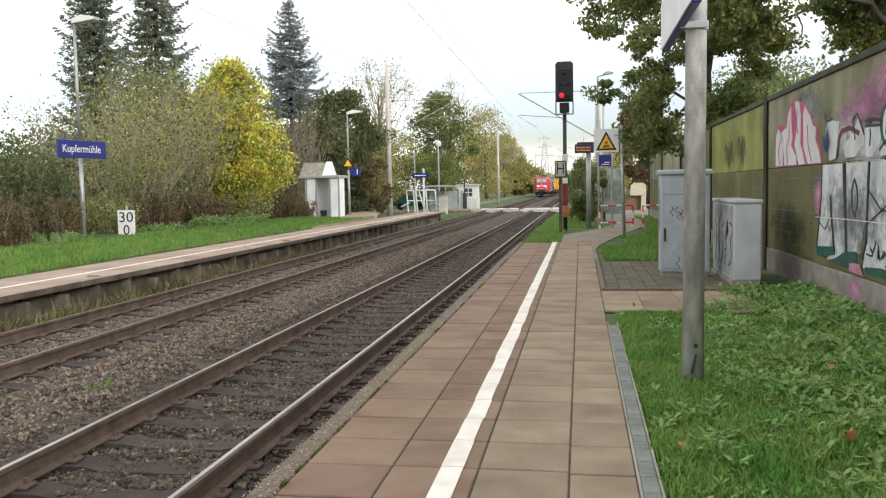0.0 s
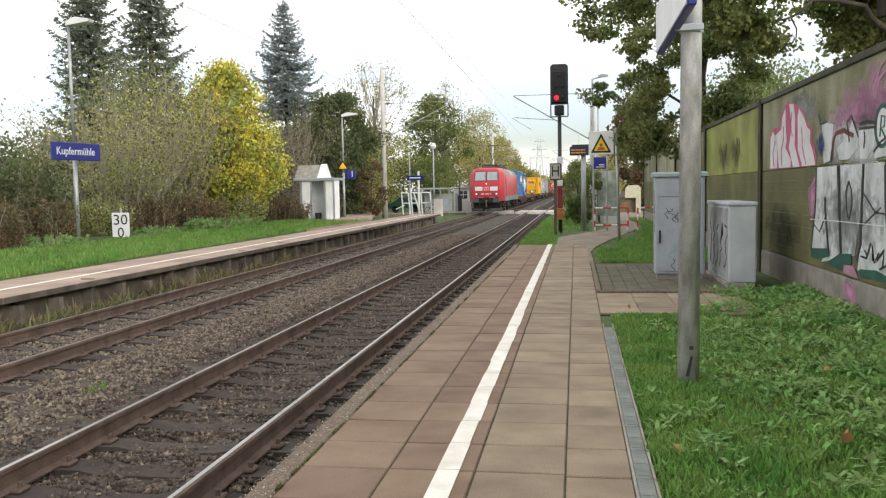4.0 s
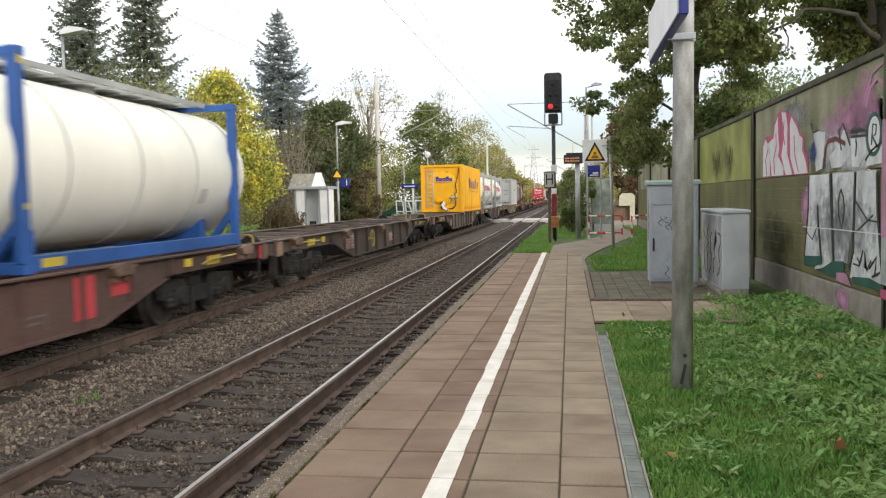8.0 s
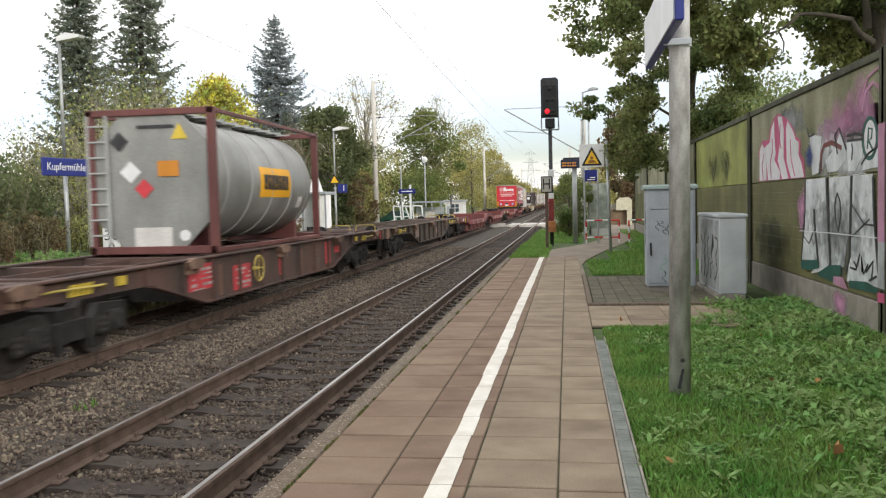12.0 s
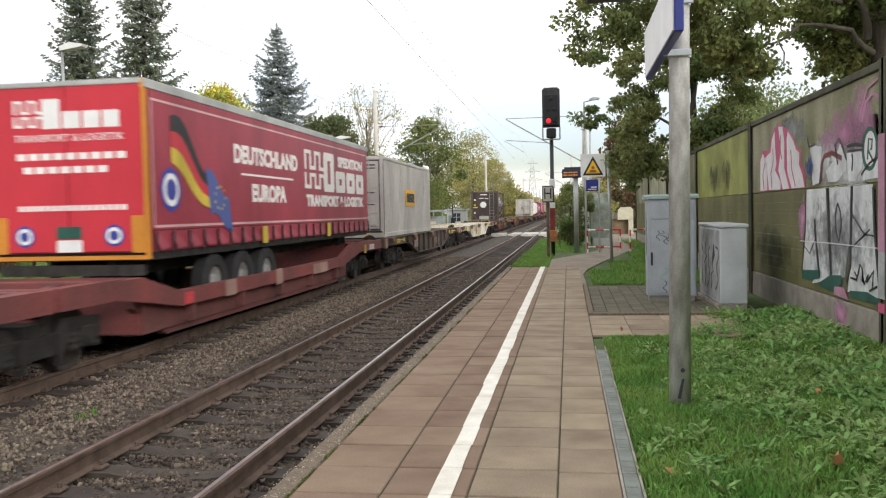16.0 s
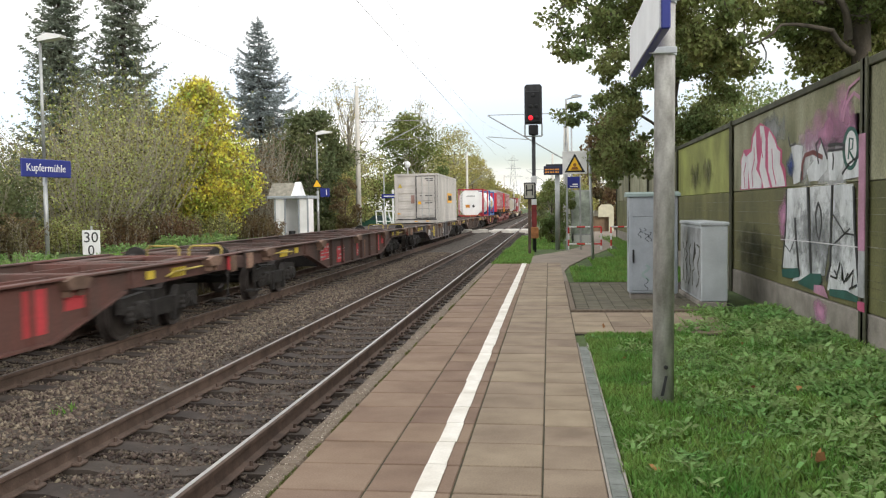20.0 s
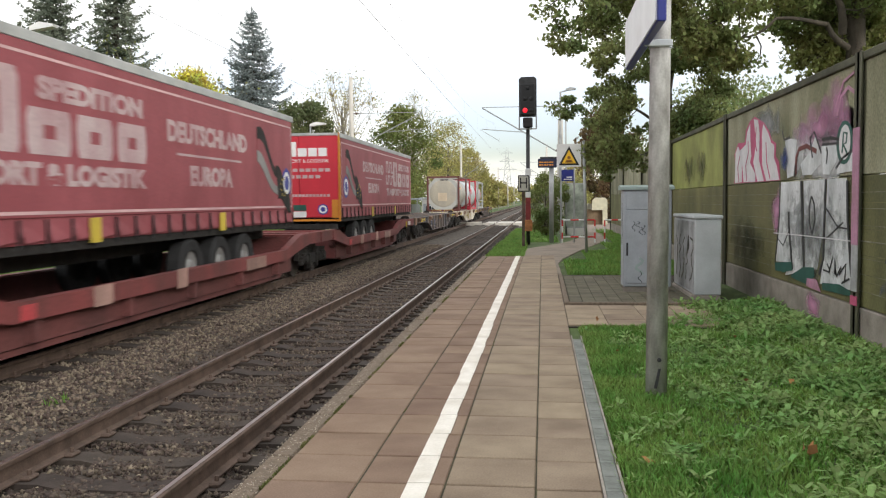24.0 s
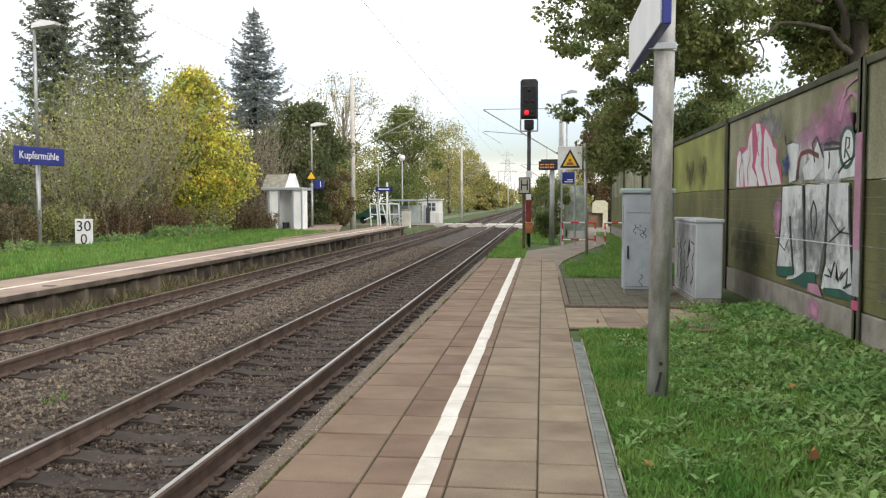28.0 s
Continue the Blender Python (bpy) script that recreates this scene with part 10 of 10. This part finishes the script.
blue_box(183.6, 193.3)
tank(195.15, 201.5, m_frameblue, m_tankcream, "cream tank container in a blue frame", (1.5, 0.95))
yellow_box(235.2, 244.7)
tank(247.9, 254.2, m_framegrey, m_tankwhite, "white tank container with red lettering", (1.4, 0.85), logo="red", front_m=m_tankyellow)
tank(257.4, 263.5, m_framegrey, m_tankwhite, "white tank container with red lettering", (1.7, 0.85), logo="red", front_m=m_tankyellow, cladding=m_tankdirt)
container(276.4, 286.1, m_cgrey, "grey bulk container with orange logo panel", 2.75, "door", (4.9, 6.2, 2.5, 3.0))
tank(293.8, 300.1, m_framebrown, m_tanksilver, "silver tank container in a brown frame", logo="orange", octagon=True, end="flat",
     marks=(("diamond", -0.4, 0.15, 0.2, m_white), ("diamond", -0.15, -0.15, 0.18, m_markred), (0.14, 0.32, 0.2, 0.2, m_orange), ("tri", 0.55, 0.85, 0.16, m_markyel), (0.2, 0.0, -1.05, 0.36, m_markwhite), ("diamond", -0.6, 0.7, 0.18, m_dark), (0.03, 0.1, 0.95, 0.35, m_dark), ("disc", 0.6, -1.0, 0.1, m_white)))
trailer(384.4, 398.3, "red curtain-sided trailer seen from the rear")
container(400.7, 410.3, m_clgrey, "light grey container with orange logo panel", 2.75, "door", (3.8, 5.8, 2.24, 2.87))
tank(448.0, 454.4, m_frameblack, m_tankblack, "black tank container with white disc label", logo="black", octagon=False, end="ladder",
     marks=(("disc", -0.15, 0.1, 0.28, m_white), ("disc", -0.92, -0.6, 0.09, m_white), ("tri", -0.9, 0.1, 0.12, m_markyel), (0.05, -0.85, -0.13, 0.2, m_markyel), (0.04, -0.1, 1.0, 0.3, m_white), (0.03, -0.3, 0.68, 0.2, m_white), (0.03, 0.15, 0.65, 0.15, m_white), (0.15, -0.1, -1.05, 0.42, m_framegrey), (0.07, -0.9, 0.55, 0.09, m_white)))
container(512.6, 522.1, m_clgrey, "light grey container with orange logo panel", 2.75, "door", (4.5, 6.7, 2.3, 2.88))
tank(545.8, 552.0, m_framered, m_tankwhite, "white tank container in a red frame", logo="small", octagon=True, end="flat",
     marks=((0.14, -0.3, -0.35, 0.2, m_orange), ("diamond", 0.25, -0.35, 0.15, m_dark), (0.03, 0.0, 0.6, 0.4, m_dark)))
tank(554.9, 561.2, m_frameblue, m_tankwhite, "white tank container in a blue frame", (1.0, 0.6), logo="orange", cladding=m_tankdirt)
trailer(565.3, 579.4, "dusty red curtain-sided trailer seen from the front", True, True)
trailer(584.2, 598.1, "dusty red curtain-sided trailer seen from the rear", False, True)
tank(621.5, 627.7, m_framebrown, m_tankbeige, "dull grey-beige tank container in a brown-red frame", logo="front_orange", octagon=True, marks=((0.04, 0.1, 1.0, 0.3, m_dark),))
tank(631.0, 637.2, m_framered, m_tankpale, "pale blue-grey tank container in a red frame", (1.6, 0.4), logo="small")
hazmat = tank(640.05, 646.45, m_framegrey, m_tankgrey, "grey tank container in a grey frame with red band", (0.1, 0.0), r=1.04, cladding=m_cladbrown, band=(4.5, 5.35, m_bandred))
for s_ in (-1, 1):
    part("middle_rail", MB().box(s_ * 1.15, s_ * 1.22, 0.1, 6.3, 1.92, 2.0, 0.01), m_framegrey, hazmat)
    part_each("side_brace", [MB().prism([(0.12, 1.92), (0.24, 1.92), (1.2, 1.38), (1.05, 1.38)], "x", s_ * 1.14, s_ * 1.2), MB().prism([(6.28, 1.92), (6.16, 1.92), (5.2, 1.38), (5.35, 1.38)], "x", s_ * 1.14, s_ * 1.2)], m_framegrey, hazmat)
    part("upper_rail", MB().box(s_ * 1.15, s_ * 1.22, 0.1, 6.3, 3.68, 3.75, 0.01), m_framegrey, hazmat)
part_each("top_brace", [MB().prism([(q * 1.12, 3.0), (q * 1.12, 3.14), (q * 0.66, 3.62), (q * 0.52, 3.62)], "y", 0.02, 0.1) for q in (-1, 1)], m_framegrey, hazmat)
part("end_header", MB().box(-1.1, 1.1, 0.0, 0.08, 3.36, 3.66, 0.01), m_framegrey, hazmat, "pale end header plate")
part_each("end_rung", [MB().box(0.72, 1.1, 0.03, 0.07, 1.5 + 0.26 * k, 1.53 + 0.26 * k) for k in range(8)], m_framegrey, hazmat)
part_each("hazard_plate", [MB().box(0.0, 0.42, -0.03, -0.02, 1.86, 1.985), MB().box(0.0, 0.42, -0.03, -0.02, 1.995, 2.12), MB().box(1.0, 1.012, 3.62, 4.1, 1.5, 1.8)], m_hazorange, hazmat, "orange hazard plate")
part_each("hazard_label", [MB().prism([(0.46, 1.99), (0.62, 1.83), (0.78, 1.99), (0.62, 2.15)], "y", -0.03, -0.02)] + [MB().prism([(q - 0.14, 1.65), (q, 1.51), (q + 0.14, 1.65), (q, 1.79)], "x", 1.0, 1.012) for q in (3.42, 4.3)], m_white, hazmat, "white diamond label")
part("sign_plate", MB().box(0.97, 0.998, 3.25, 4.5, 1.46, 1.84), m_tankdirt, hazmat, "plate carrying the hazard signs")
part_each("text_line", barrel_signs(3.3, 3.75, 2.62, 2.8, 3, 1.046, 2.49) + barrel_signs(3.45, 3.85, 2.2, 2.55, 2, 1.046, 2.49) + barrel_signs(1.8, 2.4, 2.16, 2.22, 3, 1.046, 2.49), m_markwhite, hazmat, "white lettering as blocks")

# ---- platform slabs, one by one ----
cols = [(-1.509, -1.009, m_slab_red), (-1.002, -0.521, m_slab_red), (-0.513, -0.022, m_slab), (-0.015, 0.336, m_slab)]
for ci, (a, b, m) in enumerate(cols):
    me = MB().box(a + 0.001, b - 0.001, 0.009, 0.491, -0.06, 0.0, 0.006).mesh("slab", m)
    off = (0.03, 0.04, 0.045, 0.01)[ci]
    for i in range(-15, 48):
        y0 = i * 0.5 + off
        if y0 > 23.6:
            continue
        o = new("slab", me)
        o.parent = plat
        o.matrix_basis = pose(0, y0, -0.002 * ((i * 7 + ci * 3) % 3) / 2, 0.12 * math.sin(i * 1.7 + ci), 0.1 * math.cos(i * 2.3 + ci), 0)
for q in (-1.0055, -0.517, -0.0185):
    part("joint_fill", MB().box(q - 0.0055, q + 0.0055, -7.4, 23.9, -0.05, -0.007), m_jointfill, plat, "mossy sand in the joint")
# bay: slab strip and small blocks
me = MB().box(0.003, 0.497, 0.003, 0.497, -0.05, 0.0, 0.005).mesh("slab", m_slab)
for i in range(4):
    for j in range(4):
        o = new("slab", me)
        o.parent = bay
        o.matrix_basis = pose(0.34 + 0.5 * i, 10.62 + 0.5 * j, -0.002 * ((i + j) % 2))
me = MB().box(0.003, 0.197, 0.003, 0.197, -0.05, 0.0, 0.006).mesh("paving_block", m_pavers)
for i in range(10):
    for j in range(24):
        o = new("paving_block", me)
        o.parent = bay
        o.matrix_basis = pose(0.43 + 0.2 * i, 12.77 + 0.2 * j, -0.004 * ((i * 5 + j * 3) % 4) / 3)


def motions():
    """The train runs by at a steady speed."""
    for t, s in MOVERS:
        walk(t, [(0.0, pose(FAR, s, RAIL)), (28.0, pose(FAR, s - SPEED * 28.0, RAIL))])


motions()
